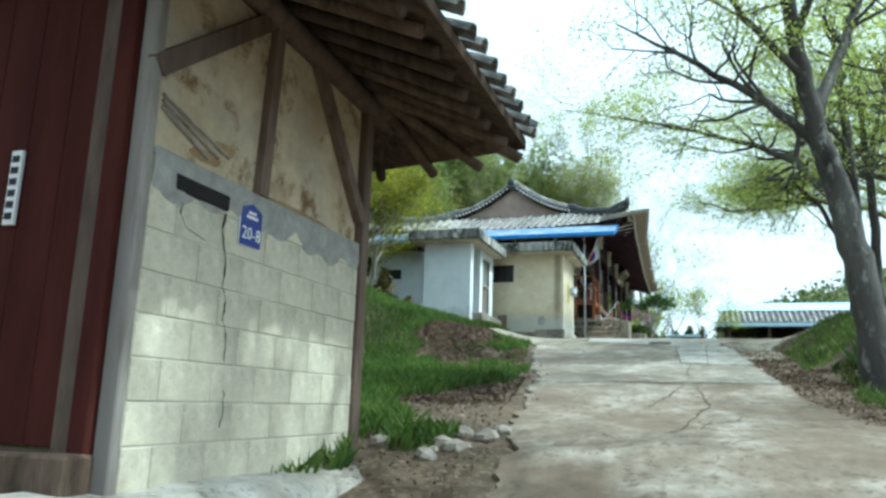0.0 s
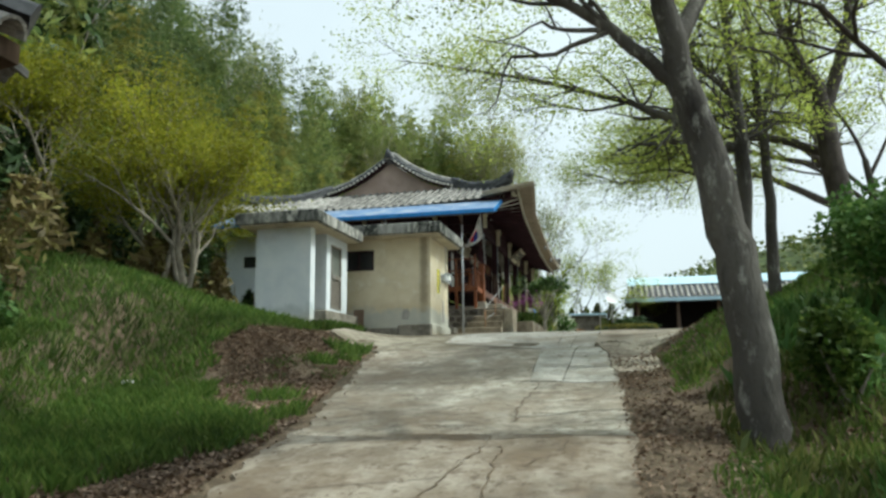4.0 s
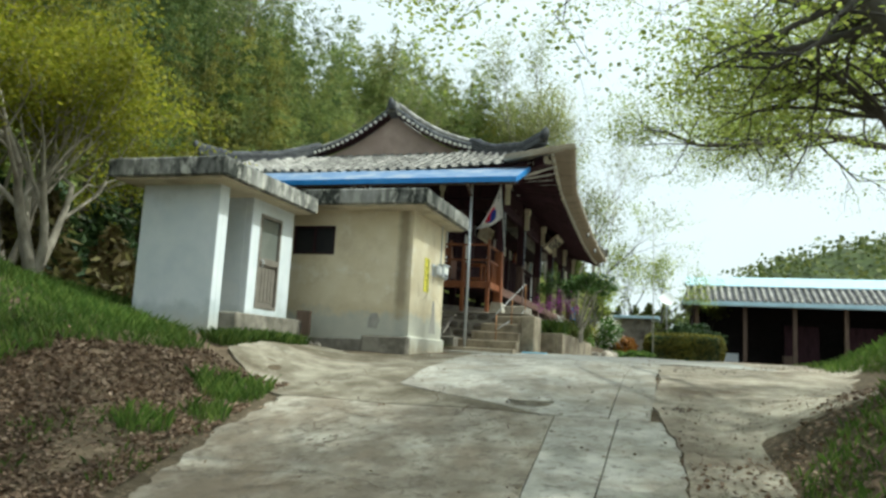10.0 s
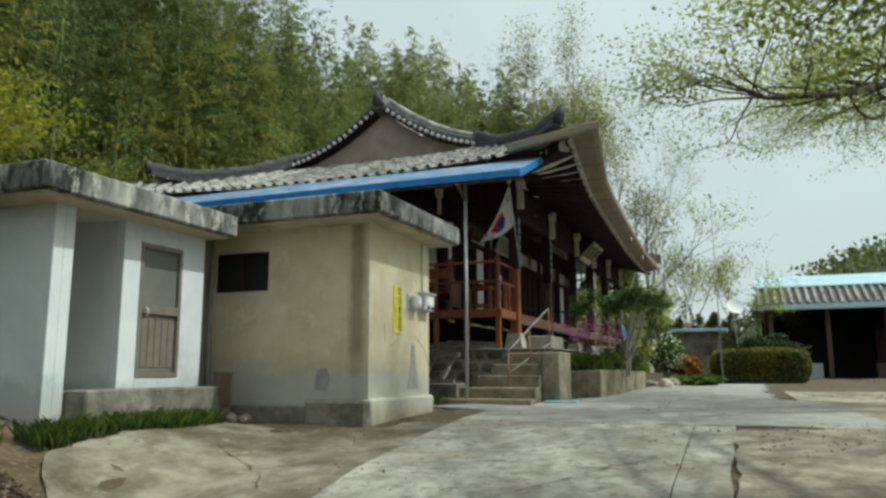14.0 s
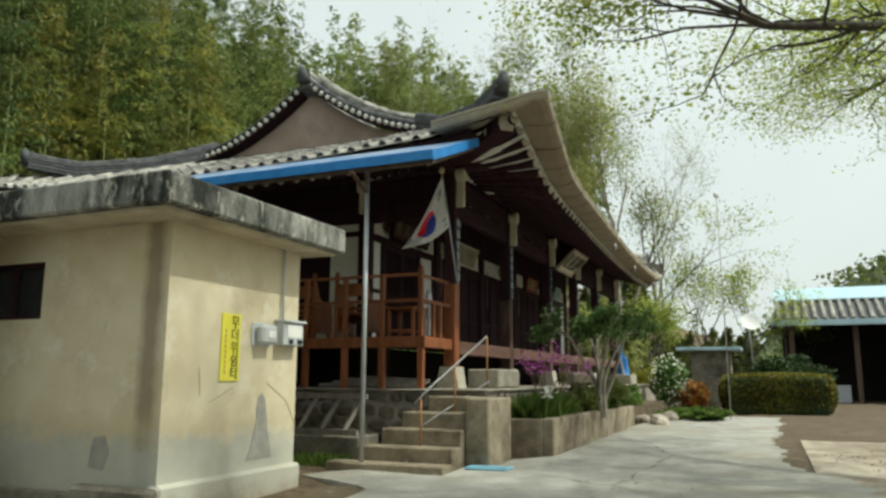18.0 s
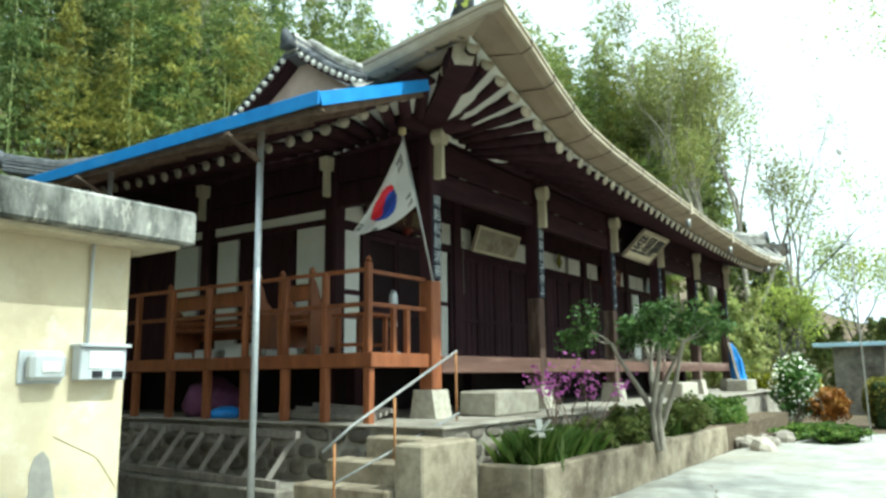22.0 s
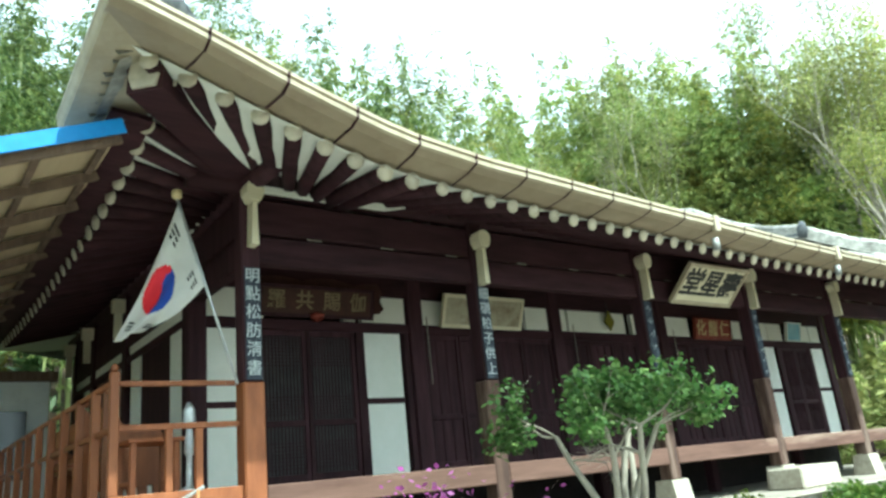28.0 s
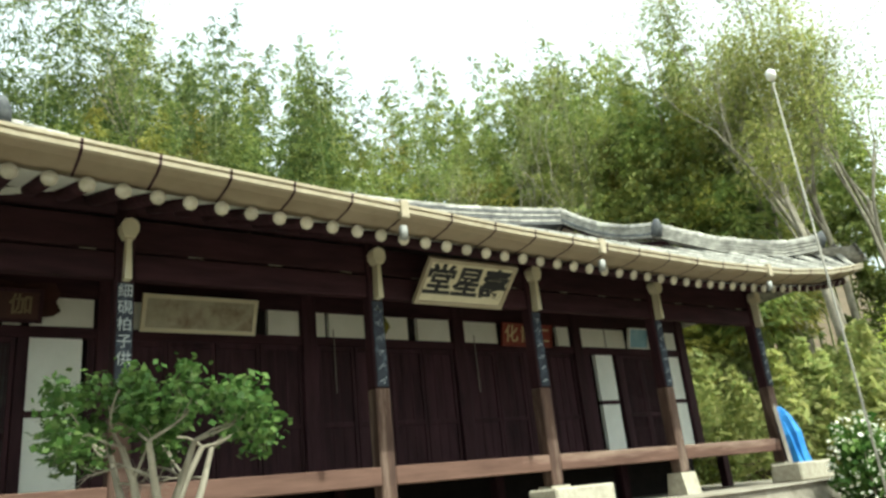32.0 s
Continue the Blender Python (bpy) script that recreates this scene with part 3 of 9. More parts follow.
def ribbon_vf(pts, w, h):
    """One squared member bent along a line of points."""
    P = [Vector(p) for p in pts]
    v, f = [], []
    for i, p in enumerate(P):
        d = (P[min(i + 1, len(P) - 1)] - P[max(i - 1, 0)]).normalized()
        s = d.cross(Vector((0, 0, 1))).normalized()
        u = s.cross(d)
        v += [p - s * w / 2 - u * h / 2, p + s * w / 2 - u * h / 2, p + s * w / 2 + u * h / 2, p - s * w / 2 + u * h / 2]
    for i in range(len(P) - 1):
        f += [(4 * i + k, 4 * i + 4 + k, 4 * i + 4 + (k + 1) % 4, 4 * i + (k + 1) % 4) for k in range(4)]
    return v, f + [(0, 1, 2, 3), (len(v) - 1, len(v) - 2, len(v) - 3, len(v) - 4)]


def beam(name, a, b, w, h, m, parent=None, label="", up=(0, 0, 1)):
    return obj(name, *beam_vf(a, b, w, h, up), m, parent, label)


def join(parts):
    v, f = [], []
    for pv, pf in parts:
        o = len(v)
        v += list(pv)
        f += [tuple(i + o for i in q) for q in pf]
    return v, f


def prism_vf(outline, axis, a, b):
    """A flat outline (pairs) drawn out along x, y or z from a to b."""
    n = len(outline)
    put = {"x": lambda p, t: (t, p[0], p[1]), "y": lambda p, t: (p[0], t, p[1]), "z": lambda p, t: (p[0], p[1], t)}[axis]
    v = [put(p, a) for p in outline] + [put(p, b) for p in outline]
    f = [tuple(range(n)), tuple(reversed(range(n, 2 * n)))] + [(i, i + n, (i + 1) % n + n, (i + 1) % n) for i in range(n)]
    return v, f


def prism(name, outline, axis, a, b, m, parent=None, label=""):
    ob = obj(name, *prism_vf(outline, axis, a, b), m, parent, label)
    bm = bmesh.new()
    bm.from_mesh(ob.data)
    bmesh.ops.recalc_face_normals(bm, faces=bm.faces)
    bm.to_mesh(ob.data)
    bm.free()
    return ob


def writing(name, body, size, pose_m, m, parent=None, label="", depth=0.002, stretch=1.0, bold=0.0):
    """Letters of the built-in font as a mesh, standing in the pose's x-y plane."""
    cu = bpy.data.curves.new(name, "FONT")
    cu.body, cu.size, cu.extrude = body, size, depth
    cu.align_x, cu.align_y = "CENTER", "CENTER"
    cu.resolution_u = 2
    cu.offset = bold
    tmp = bpy.data.objects.new(name, cu)
    me = bpy.data.meshes.new_from_object(tmp)
    bpy.data.objects.remove(tmp)
    me.materials.clear()
    me.materials.append(M[m])
    me.transform(pose_m @ Matrix.Diagonal((stretch, 1, 1, 1)))
    ob = new(name, me)
    if parent:
        ob.parent = parent
    if label:
        ob["label"] = label
    return ob


def leaves_at(c, size, flat=0.0, elong=1.0):
    """Rhombic leaves round centres c (n, 3), turned at random; flat: how level they lie."""
    n = len(c)
    a = rng.normal(size=(n, 3))
    a[:, 2] *= 1 - flat
    a /= np.linalg.norm(a, axis=1)[:, None] + 1e-9
    w = rng.normal(size=(n, 3))
    w[:, 2] *= 1 - flat
    b = np.cross(np.cross(a, w), a)
    b /= np.linalg.norm(b, axis=1)[:, None] + 1e-9
    s = (size * rng.uniform(0.6, 1.4, n))[:, None]
    la, lb = a * s * elong, b * s * 0.5
    return np.stack([c - la * 0.5, c + lb * 0.9, c + la * 0.5, c - lb * 0.9], 1)


def grow(base, way, length, radius, levels, spread=0.6, split=3, up=0.15, seed=1, keep=0.72, wiggle=0.12):
    """A branching skeleton: tubes and the ends where leaves sit."""
    rg = np.random.default_rng(seed)
    tubes, ends = [], []

    def limb(p, d, ln, r, lv):
        pts, rad = [p], [r]
        n = 5 if lv == levels else 4
        q, e = np.array(p, float), np.array(d, float)
        for i in range(n):
            e = e + rg.normal(size=3) * wiggle + np.array([0, 0, up * 0.25])
            e /= np.linalg.norm(e)
            q = q + e * ln / n
            pts.append(q.copy())
            rad.append(r * (1 - (0.45 if lv else 0.8) * (i + 1) / n))
            if lv < levels and lv <= 1:
                ends.append((q.copy(), e.copy(), lv))
        tubes.append((pts, rad, 9 if lv >= levels - 1 else (6 if lv == levels - 2 else 4)))
        if lv == 0:
            return
        m = split + (1 if rg.random() < 0.4 else 0)
        for k in range(m):
            s = 0.45 + 0.55 * (k + 1) / m
            i = min(int(s * n), n - 1)
            w = s * n - i
            o = np.array(pts[i]) * (1 - w) + np.array(pts[i + 1]) * w
            dev = rg.normal(size=3)
            dev -= e * dev.dot(e)
            dev /= np.linalg.norm(dev) + 1e-9
            nd = e * (1 - spread * 0.5) + dev * spread * rg.uniform(0.7, 1.3) + np.array([0, 0, up])
            nd /= np.linalg.norm(nd)
            limb(o, nd, ln * keep * rg.uniform(0.75, 1.15), rad[i] * 0.62, lv - 1)

    way = np.array(way, float) / np.linalg.norm(way)
    limb(np.array(base, float), way, length, radius, levels)
    return tubes, ends


def wood_mesh(name, tubes, m, parent, label=""):
    return obj(name, *join([tube_vf(p, r, s, caps=False) for p, r, s in tubes]), m, parent, label, smooth=True)


def crown_of(name, ends, per, size, spread, m, parent, label="", flat=0.3, elong=1.3):
    c = np.array([e[0] for e in ends])
    c = np.repeat(c, per, 0) + rng.normal(size=(len(c) * per, 3)) * np.array(spread)
    return quads(name, leaves_at(c, size, flat, elong), m, parent, label)


# ---- the lie of the land ----
PY = [-60, -30, -12, -1.35, 1.5, 4.6, 7, 8, 12.8, 17.3, 19, 21.8, 24, 27, 34, 60, 200]
PZ = [-9, -5.5, -3, -1.2, -0.7, -0.05, 0.28, 0.43, 1.01, 1.78, 2.05, 2.29, 2.37, 2.45, 2.5, 2.6, 3.0]
LY, LX = [-60, 3.4, 4.3, 6.1, 8, 10.4, 13, 15.8, 17, 30, 60], [-0.5, -0.52, -0.56, -0.92, -1.22, -1.6, -2.25, -2.78, -3.0, -3.0, -3.0]
RY, RX = [-60, 4.0, 5.2, 6.2, 6.8, 7.6, 10.8, 13, 15.5, 17.5, 21, 60], [3.0, 3.0, 2.5, 2.3, 2.15, 1.93, 1.85, 1.78, 1.58, 1.3, 1.3, 1.3]


def ss(a, b, x):
    t = np.clip((x - a) / (b - a), 0, 1)
    return t * t * (3 - 2 * t)


def land(x, y):
    """Height of the ground sheet."""
    x, y = np.asarray(x, float), np.asarray(y, float)
    p = np.interp(y, PY, PZ)
    dl = np.maximum(np.interp(y, LY, LX) - x, 0)
    slope = np.interp(y, [-5, 5, 10, 13.2, 14.4, 15.2, 17, 19.5, 22], [0.02, 0.0, -0.02, 0.0, 0.17, 0.25, 0.28, 0.16, 0.0])
    z = p + slope * np.minimum(dl, 6) * ss(0, 1.5, dl)
    # a level shelf beside the drive ends at the foot of a short steep bank
    toe = dl - np.interp(y, [9, 13.3, 15], [4.0, 3.75, 3.4])
    z = z + np.interp(y, [-5, 5, 9, 14, 15.5, 17.5], [0.6, 0.8, 1.0, 1.0, 0.45, 0.0]) * (ss(-0.1, 1.3, toe) + 0.15 * np.clip(toe - 1.3, 0, 2.5))
    hill = np.maximum(np.interp(y, [-5, 5, 16, 22, 60], [-8.5, -8.5, -9.0, -12.0, -12.0]) - x, 0)
    z = z + 0.66 * hill * ss(0, 3, hill) * ss(60, 20, hill) + ss(20, 60, hill) * 14
    back = np.maximum(y - 45.5, 0) * ss(-1.5, -6.0, x)
    z = z + 0.45 * np.minimum(back, 11)
    dr = np.maximum(x - np.interp(y, RY, RX), 0)
    bank = np.interp(y, [2, 6, 9.8, 12.5, 17.0], [0.0, 0.02, 0.05, 0.6, 0.5])
    z = z + (bank * ss(0.7, 2.2, dr) + (0.3 * bank) * np.clip(dr - 0.7, 0, 6)) * ss(19.0, 15.5, y)
    z = z - 0.25 * ss(0.5, 1.6, dr) * ss(11.5, 9.8, y) * ss(4, 8, y)
    z = z + 0.9 * ss(2.6, 4.5, dr) * ss(14, 17, y) * ss(27, 23, y)
    return z


def grid_axis(spans):
    out = [spans[0][0]]
    for a, b, s in spans:
        n = max(1, round((b - a) / s))
        out += [a + (b - a) * (i + 1) / n for i in range(n)]
    return np.array(out)


gx = grid_axis([(-3000, -300, 600), (-300, -60, 40), (-60, -14, 3), (-14, 8, 0.3), (8, 30, 2.5), (30, 300, 40), (300, 3000, 600)])
gy = grid_axis([(-3000, -300, 600), (-300, -40, 40), (-40, -4, 3), (-4, 30, 0.3), (30, 60, 2.0), (60, 300, 30), (300, 3000, 600)])
GX, GY = np.meshgrid(gx, gy)
GZ = land(np.clip(GX, -80, 80), np.clip(GY, -60, 200))
GZ = GZ + np.where((np.abs(GX) < 30) & (GY < 60) & (GY > -30), 0.05 * np.sin(GX * 2.1 + 1.3 * np.sin(GY * 1.7)) * np.sin(GY * 1.9 + GX), 0) * np.where((GX > np.interp(GY, LY, LX) - 0.6) & (GX < np.interp(GY, RY, RX) + np.where(GY > 13, 4.0, 0.6)), 0, 1)
# below the paved strip the sheet dips a little, so that the slabs lie proud of it
inside = (GX > np.interp(GY, LY, LX) + 0.1) & (GX < np.interp(GY, RY, RX) - 0.1)
GZ = GZ - np.where(inside, 0.03, 0)
nx, ny = len(gx), len(gy)
gv = np.stack([GX, GY, GZ], -1).reshape(-1, 3)
gf = [(j * nx + i, j * nx + i + 1, (j + 1) * nx + i + 1, (j + 1) * nx + i) for j in range(ny - 1) for i in range(nx - 1)]
ground = obj("ground", gv, gf, "soil", smooth=True)
tagged(ground, "brown leaf-littered earth sloping up to a wooded hillside", "ground", kind="structure")


def height(x, y):
    return float(land(x, y))


# ---- paved way and yard ----
def strip(name, ys, left, right, m, lift=0.015, n=14, label="", parent=None):
    """A slab between two edges given as functions of y, draped on the way's long profile, with a skirt."""
    v, f = [], []
    ny_ = len(ys)
    for j, y in enumerate(ys):
        a, b = left(y), right(y)
        for i in range(n + 1):
            x = a + (b - a) * i / n
            w = 0.012 * math.sin(3.1 * x + 1.7 * y) * math.sin(2.3 * y - 0.7 * x)
            v.append((x, y, height(min(max(x, np.interp(y, LY, LX) + 0.02), np.interp(y, RY, RX) - 0.02) if y < 16.5 else x, y) + lift + w))
    for j in range(ny_ - 1):
        for i in range(n):
            k = j * (n + 1) + i
            f.append((k, k + 1, k + n + 2, k + n + 1))
    rim = [i for i in range(n + 1)] + [j * (n + 1) + n for j in range(1, ny_)] + [(ny_ - 1) * (n + 1) + i for i in range(n - 1, -1, -1)] + [j * (n + 1) for j in range(ny_ - 2, 0, -1)]
    o = len(v)
    v += [(v[i][0], v[i][1], v[i][2] - 0.14) for i in rim]
    for i in range(len(rim)):
        j = (i + 1) % len(rim)
        f.append((rim[j], rim[i], o + i, o + j))
    return tagged(obj(name, v, f, m, parent, smooth=False), label, "", "", "" if parent else "structure")


def wob(y, k, a=0.05):
    return a * (0.7 * math.sin(1.9 * y + k) + 0.6 * math.sin(4.7 * y + 2.1 * k) * math.sin(0.9 * y + k) + 0.45 * math.sin(11.3 * y + 3 * k + 2 * math.sin(2.3 * y)) + 0.3 * math.sin(23.9 * y + 5 * k + 3 * math.sin(3.7 * y)))


lx_ = lambda y: float(np.interp(y, LY, LX)) + wob(y, 1.0, 0.06)
rx_ = lambda y: float(np.interp(y, RY, RX)) + wob(y, 2.3, 0.03)
mid_ = lambda y: float(np.interp(y, [13.25, 16.8], [0.50, 0.31]))
pavement = thing("pavement", "cracked grey-brown concrete drive climbing to a yard", "pavement", kind="structure")
seg = lambda a, b, s: list(np.linspace(a, b, max(2, int((b - a) / s) + 1)))
# lower two slabs carry tree shade in their colour besides the earth stains
strip("slab", seg(-8, 3.3, 0.2), lx_, rx_, "concrete_dirty_shaded", parent=pavement)
strip("slab", seg(3.315, 9.6, 0.07), lx_, rx_, "concrete_dirty_shaded", 0.02, parent=pavement)
strip("slab", seg(9.615, 13.25, 0.07), lx_, rx_, "concrete_old", 0.012, parent=pavement)
strip("slab", seg(13.265, 16.8, 0.07), lx_, lambda y: mid_(y) - 0.012, "concrete_old", 0.015, parent=pavement)
strip("slab", seg(13.27, 16.8, 0.35), mid_, lambda y: 0.96, "concrete_new", 0.022, 6, "paler cast strip", pavement)
strip("slab", seg(13.27, 16.8, 0.07), lambda y: 0.972, rx_, "concrete_new", 0.02, 6, "paler cast strip", pavement)
yl_ = lambda y: wob(y, 1.7, 0.07) + float(np.interp(y, [16.8, 17.1, 17.9, 19.0, 20.6, 21.3, 23.7], [-3.0, -3.5, -4.4, -4.55, -4.45, -2.6, -2.6]))
strip("slab", seg(16.815, 23.7, 0.1), yl_, lambda y: float(np.interp(y, [16.8, 17.85, 23.7], [0.2, -1.84, -2.17])) - 0.01, "concrete_mossy", 0.018, parent=pavement)
strip("slab", seg(16.815, 22.1, 0.35), lambda y: float(np.interp(y, [16.8, 17.85, 23.7], [0.2, -1.84, -2.17])), lambda y: 0.86, "concrete_new", 0.022, 10, parent=pavement)
strip("slab", seg(16.815, 22.1, 0.35), lambda y: 0.872, lambda y: 1.29 + wob(y, 5, 0.02), "concrete_new", 0.02, 4, parent=pavement)
strip("slab", seg(22.115, 38.6, 0.15), lambda y: float(np.interp(y, [22.1, 23.7, 24.2, 26.8, 34.0, 36.5, 38.6], [-2.08, -2.17, -3.4, -1.0, -1.0, -0.3, 0.1])), lambda y: float(np.interp(y, [22.1, 22.6, 25.5, 27, 30, 36.5], [3.1, 3.0, 2.6, 1.95, 1.78, 1.95])) + wob(y, 3, 0.08), "concrete_pale", 0.024, 14, parent=pavement)
baresoil = strip("bare_earth_patch", seg(14.0, 31.0, 0.25), lambda y: rx_(y) + 0.02 if y < 22 else 2.2, lambda y: float(np.interp(y, [14, 17, 24, 31], [2.2, 3.6, 4.4, 5.0])) + wob(y, 4, 0.2), "baresoil", 0.02, 16, "trodden bare brown earth beside the concrete")
baresoil["category"] = "ground"

# cracks: dark ragged grooves in the slabs
def crack(pts, w=0.018, seed=0):
    rg = np.random.default_rng(seed)
    P = []
    for a, b in zip(pts[:-1], pts[1:]):
        k = max(2, int(math.dist(a, b) / 0.12))
        for i in range(k):
            t = i / k
            P.append((a[0] + (b[0] - a[0]) * t + rg.normal() * 0.02, a[1] + (b[1] - a[1]) * t + rg.normal() * 0.02))
    v, f = [], []
    for i, (x, y) in enumerate(P):
        q = P[min(i + 1, len(P) - 1)]
        o = P[max(i - 1, 0)]
        d = Vector((q[0] - o[0], q[1] - o[1])).normalized()
        ww = w * rg.uniform(0.3, 1.2)
        z = height(x, y) + 0.024 + 0.012 * math.sin(3.1 * x + 1.7 * y) * math.sin(2.3 * y - 0.7 * x) + 0.006
        v += [(x - d.y * ww, y + d.x * ww, z), (x + d.y * ww, y - d.x * ww, z)]
    for i in range(len(P) - 1):
        f.append((2 * i, 2 * i + 1, 2 * i + 3, 2 * i + 2))
    obj("crack", v, f, "soil", pavement)


for k, pts in enumerate([[(-1.1, 9.9), (0.0, 10.0), (0.55, 9.7), (1.6, 9.9)], [(-0.5, 7.6), (0.5, 8.0), (0.62, 9.6)], [(0.5, 8.0), (0.3, 6.9), (1.5, 6.6)], [(-2.0, 13.0), (-0.8, 12.7), (0.4, 13.1), (1.5, 13.2)],
                         [(-2.7, 16.5), (-1.5, 16.1), (-0.6, 16.5), (0.3, 16.3)], [(-1.9, 16.2), (-2.4, 15.9), (-2.7, 15.3)], [(0.6, 5.2), (0.9, 7.0), (0.75, 9.2)], [(-0.6, 4.4), (0.3, 4.9), (1.5, 4.7)],
                         [(-2.4, 14.0), (-1.2, 14.3), (0.1, 14.0)], [(-1.9, 19.2), (-0.8, 19.6), (0.8, 19.4)], [(-0.6, 18.2), (0.0, 19.0), (0.7, 20.2)], [(-3.9, 19.6), (-2.9, 18.9), (-2.1, 19.4)], [(0.7, 10.2), (0.62, 11.5), (0.66, 13.2)], [(1.2, 23.5), (0.2, 24.6), (-0.8, 25.2)], [(0.2, 24.6), (0.5, 27.5), (-0.3, 30.0)]]):
    crack(pts, 0.009, k)
# hairline cracks wander over the older slabs
rgc = np.random.default_rng(77)
for k in range(34):
    y0 = rgc.uniform(4.0, 20.5)
    x0 = rgc.uniform(np.interp(y0, LY, LX) + 0.3, 0.3 if y0 > 13 else np.interp(y0, RY, RX) - 0.3)
    a, pts = rgc.uniform(0, 6.28), [(x0, y0)]
    for q in range(rgc.integers(2, 5)):
        a += rgc.normal() * 0.6
        x1, y1 = pts[-1][0] + 0.3 * math.cos(a), pts[-1][1] + 0.3 * math.sin(a)
        if np.interp(y1, LY, LX) + 0.15 < x1 < np.interp(y1, RY, RX) - 0.15:
            pts.append((x1, y1))
    if len(pts) > 1:
        crack(pts, rgc.uniform(0.004, 0.008), 100 + k)
manhole = thing("manhole_cover", "round worn concrete manhole cover set flush in the yard", "manhole cover")
mz = height(-0.05, 17.35) + 0.034
obj("lid", *tube_vf([(-0.05, 17.35, mz - 0.05), (-0.05, 17.35, mz)], 0.24, 24), "concrete_old", manhole)
obj("rim", *join([tube_vf([(-0.05 + 0.26 * math.cos(a), 17.35 + 0.26 * math.sin(a), mz - 0.002), (-0.05 + 0.26 * math.cos(a + 0.27), 17.35 + 0.26 * math.sin(a + 0.27), mz - 0.002)], 0.006, 5) for a in np.linspace(0, 2 * math.pi, 24)[:-1]]), "concrete_wall", manhole)

# ---- gate house at the foot of the drive ----
GXW, GY0, GY1, GZ0, GZT = -1.87, 1.66, 4.22, -0.22, 1.50
gate = thing("wall_gatehouse", "pale cement block wall of an old gatehouse with grey mortar joints", "wall", kind="structure")
box("core", GXW - 0.16, GXW + 0.004, GY0, GY1, GZ0 - 0.6, GZT, "joint", gate)
row = 0
zc = GZ0
while zc < GZT - 0.08:
    off = 0.0 if row % 2 else 0.225
    h = 0.2165
    y = GY0 - off
    while y < GY1:
        y0, y1 = max(y + 0.0025, GY0 + 0.003), min(y + 0.45 - 0.0025, GY1 - 0.003)
        z1 = min(zc + h, GZT)
        if y1 - y0 > 0.04 and not (row == 99 and 1.78 < (y0 + y1) / 2 < 2.5):
            ob = obj("block", *box_vf(-0.07, 0.07, 0, y1 - y0, 0, z1 - zc, 0.006), "block", gate)
            ob.location = (GXW - 0.06 + random.uniform(-0.003, 0.003), y0, zc)
        y += 0.45
    zc += 0.2215
    row += 1
# grey mortar dribbled over the head of the wall
yy = np.linspace(GY0, GY1, 40)
drop = [0.09 + 0.09 * abs(math.sin(i * 0.55)) + 0.07 * abs(math.sin(i * 0.23 + 1)) for i in range(40)]
v = []
for i, y in enumerate(yy):
    v += [(GXW + 0.018, y, GZT + 0.04), (GXW + 0.026, y, GZT - drop[i] * 0.6), (GXW + 0.006, y, GZT - drop[i])]
f = [(3 * i + k, 3 * i + 3 + k, 3 * i + 4 + k, 3 * i + 1 + k) for i in range(39) for k in range(2)]
obj("mortar_cap", v, f, "mortar", gate, "grey mortar smeared over the wall head", smooth=True)
box("sill_cap", GXW - 0.2, GXW + 0.02, GY0, GY1, GZT, GZT + 0.05, "mortar", gate)
# no recess here: a near-black block paints the gap's shade on the wall
box("hole", GXW - 0.05, GXW + 0.029, 1.84, 2.34, GZT - 0.145, GZT - 0.05, "dark", gate, "dark gap under the wall head")
def wall_crack(pts, w=0.007):
    P = []
    for (y0, z0), (y1, z1) in zip(pts[:-1], pts[1:]):
        for q in range(4):
            P.append((y0 + (y1 - y0) * q / 4 + random.uniform(-0.008, 0.008), z0 + (z1 - z0) * q / 4))
    P.append(pts[-1])
    v = []
    for i, (y, z) in enumerate(P):
        ww = w * random.uniform(0.4, 1.3)
        v += [(GXW + 0.013, y - ww, z + ww * 0.5), (GXW + 0.013, y + ww, z - ww * 0.5)]
    obj("crack", v, [(2 * i, 2 * i + 1, 2 * i + 3, 2 * i + 2) for i in range(len(P) - 1)], "dark", gate)


wall_crack([(1.91, 1.38), (1.92, 1.24), (1.97, 1.17), (2.08, 1.15), (2.16, 1.14)], 0.006)
wall_crack([(2.33, 1.34), (2.30, 1.24), (2.36, 1.08), (2.36, 0.9), (2.40, 0.82), (2.39, 0.7), (2.44, 0.62), (2.44, 0.46)], 0.008)
wall_crack([(2.46, 0.30), (2.47, 0.18), (2.45, 0.08)], 0.005)
# earth-plastered timber frame above
mudwall = thing("wall_gatehouse_upper", "ochre mud-plastered upper wall between weathered timbers", "wall", kind="structure")
box("mud_panel", GXW - 0.14, GXW - 0.03, GY0, GY1 + 0.1, GZT + 0.05, 2.95, "mud", mudwall)
for y0, y1, z0, z1 in ((1.98, 2.3, 1.60, 1.68), (2.75, 3.7, 1.555, 1.60), (2.2, 2.42, 1.70, 1.78)):
    n = 46
    ring = [((y0 + y1) / 2 + (y1 - y0) / 2 * math.cos(t) * random.uniform(0.82, 1.06), (z0 + z1) / 2 + (z1 - z0) / 2 * math.sin(t) * random.uniform(0.8, 1.1)) for t in np.linspace(0, 2 * math.pi, n + 1)[:-1]]
    prism("bare_patch", ring, "x", GXW - 0.035, GXW - 0.026, "mudbare", mudwall, "flaked plaster showing brown earth")
for k in range(3):
    tube("lath", [(GXW - 0.02, 1.72, 1.86 - 0.035 * k), (GXW - 0.02, 2.35 - 0.1 * k, 1.70 - 0.035 * k)], 0.012, "bark_pale", mudwall, sides=5)
timber = thing("timber_frame", "weathered grey-brown timber posts and braces of the gatehouse", "timber frame", kind="structure")
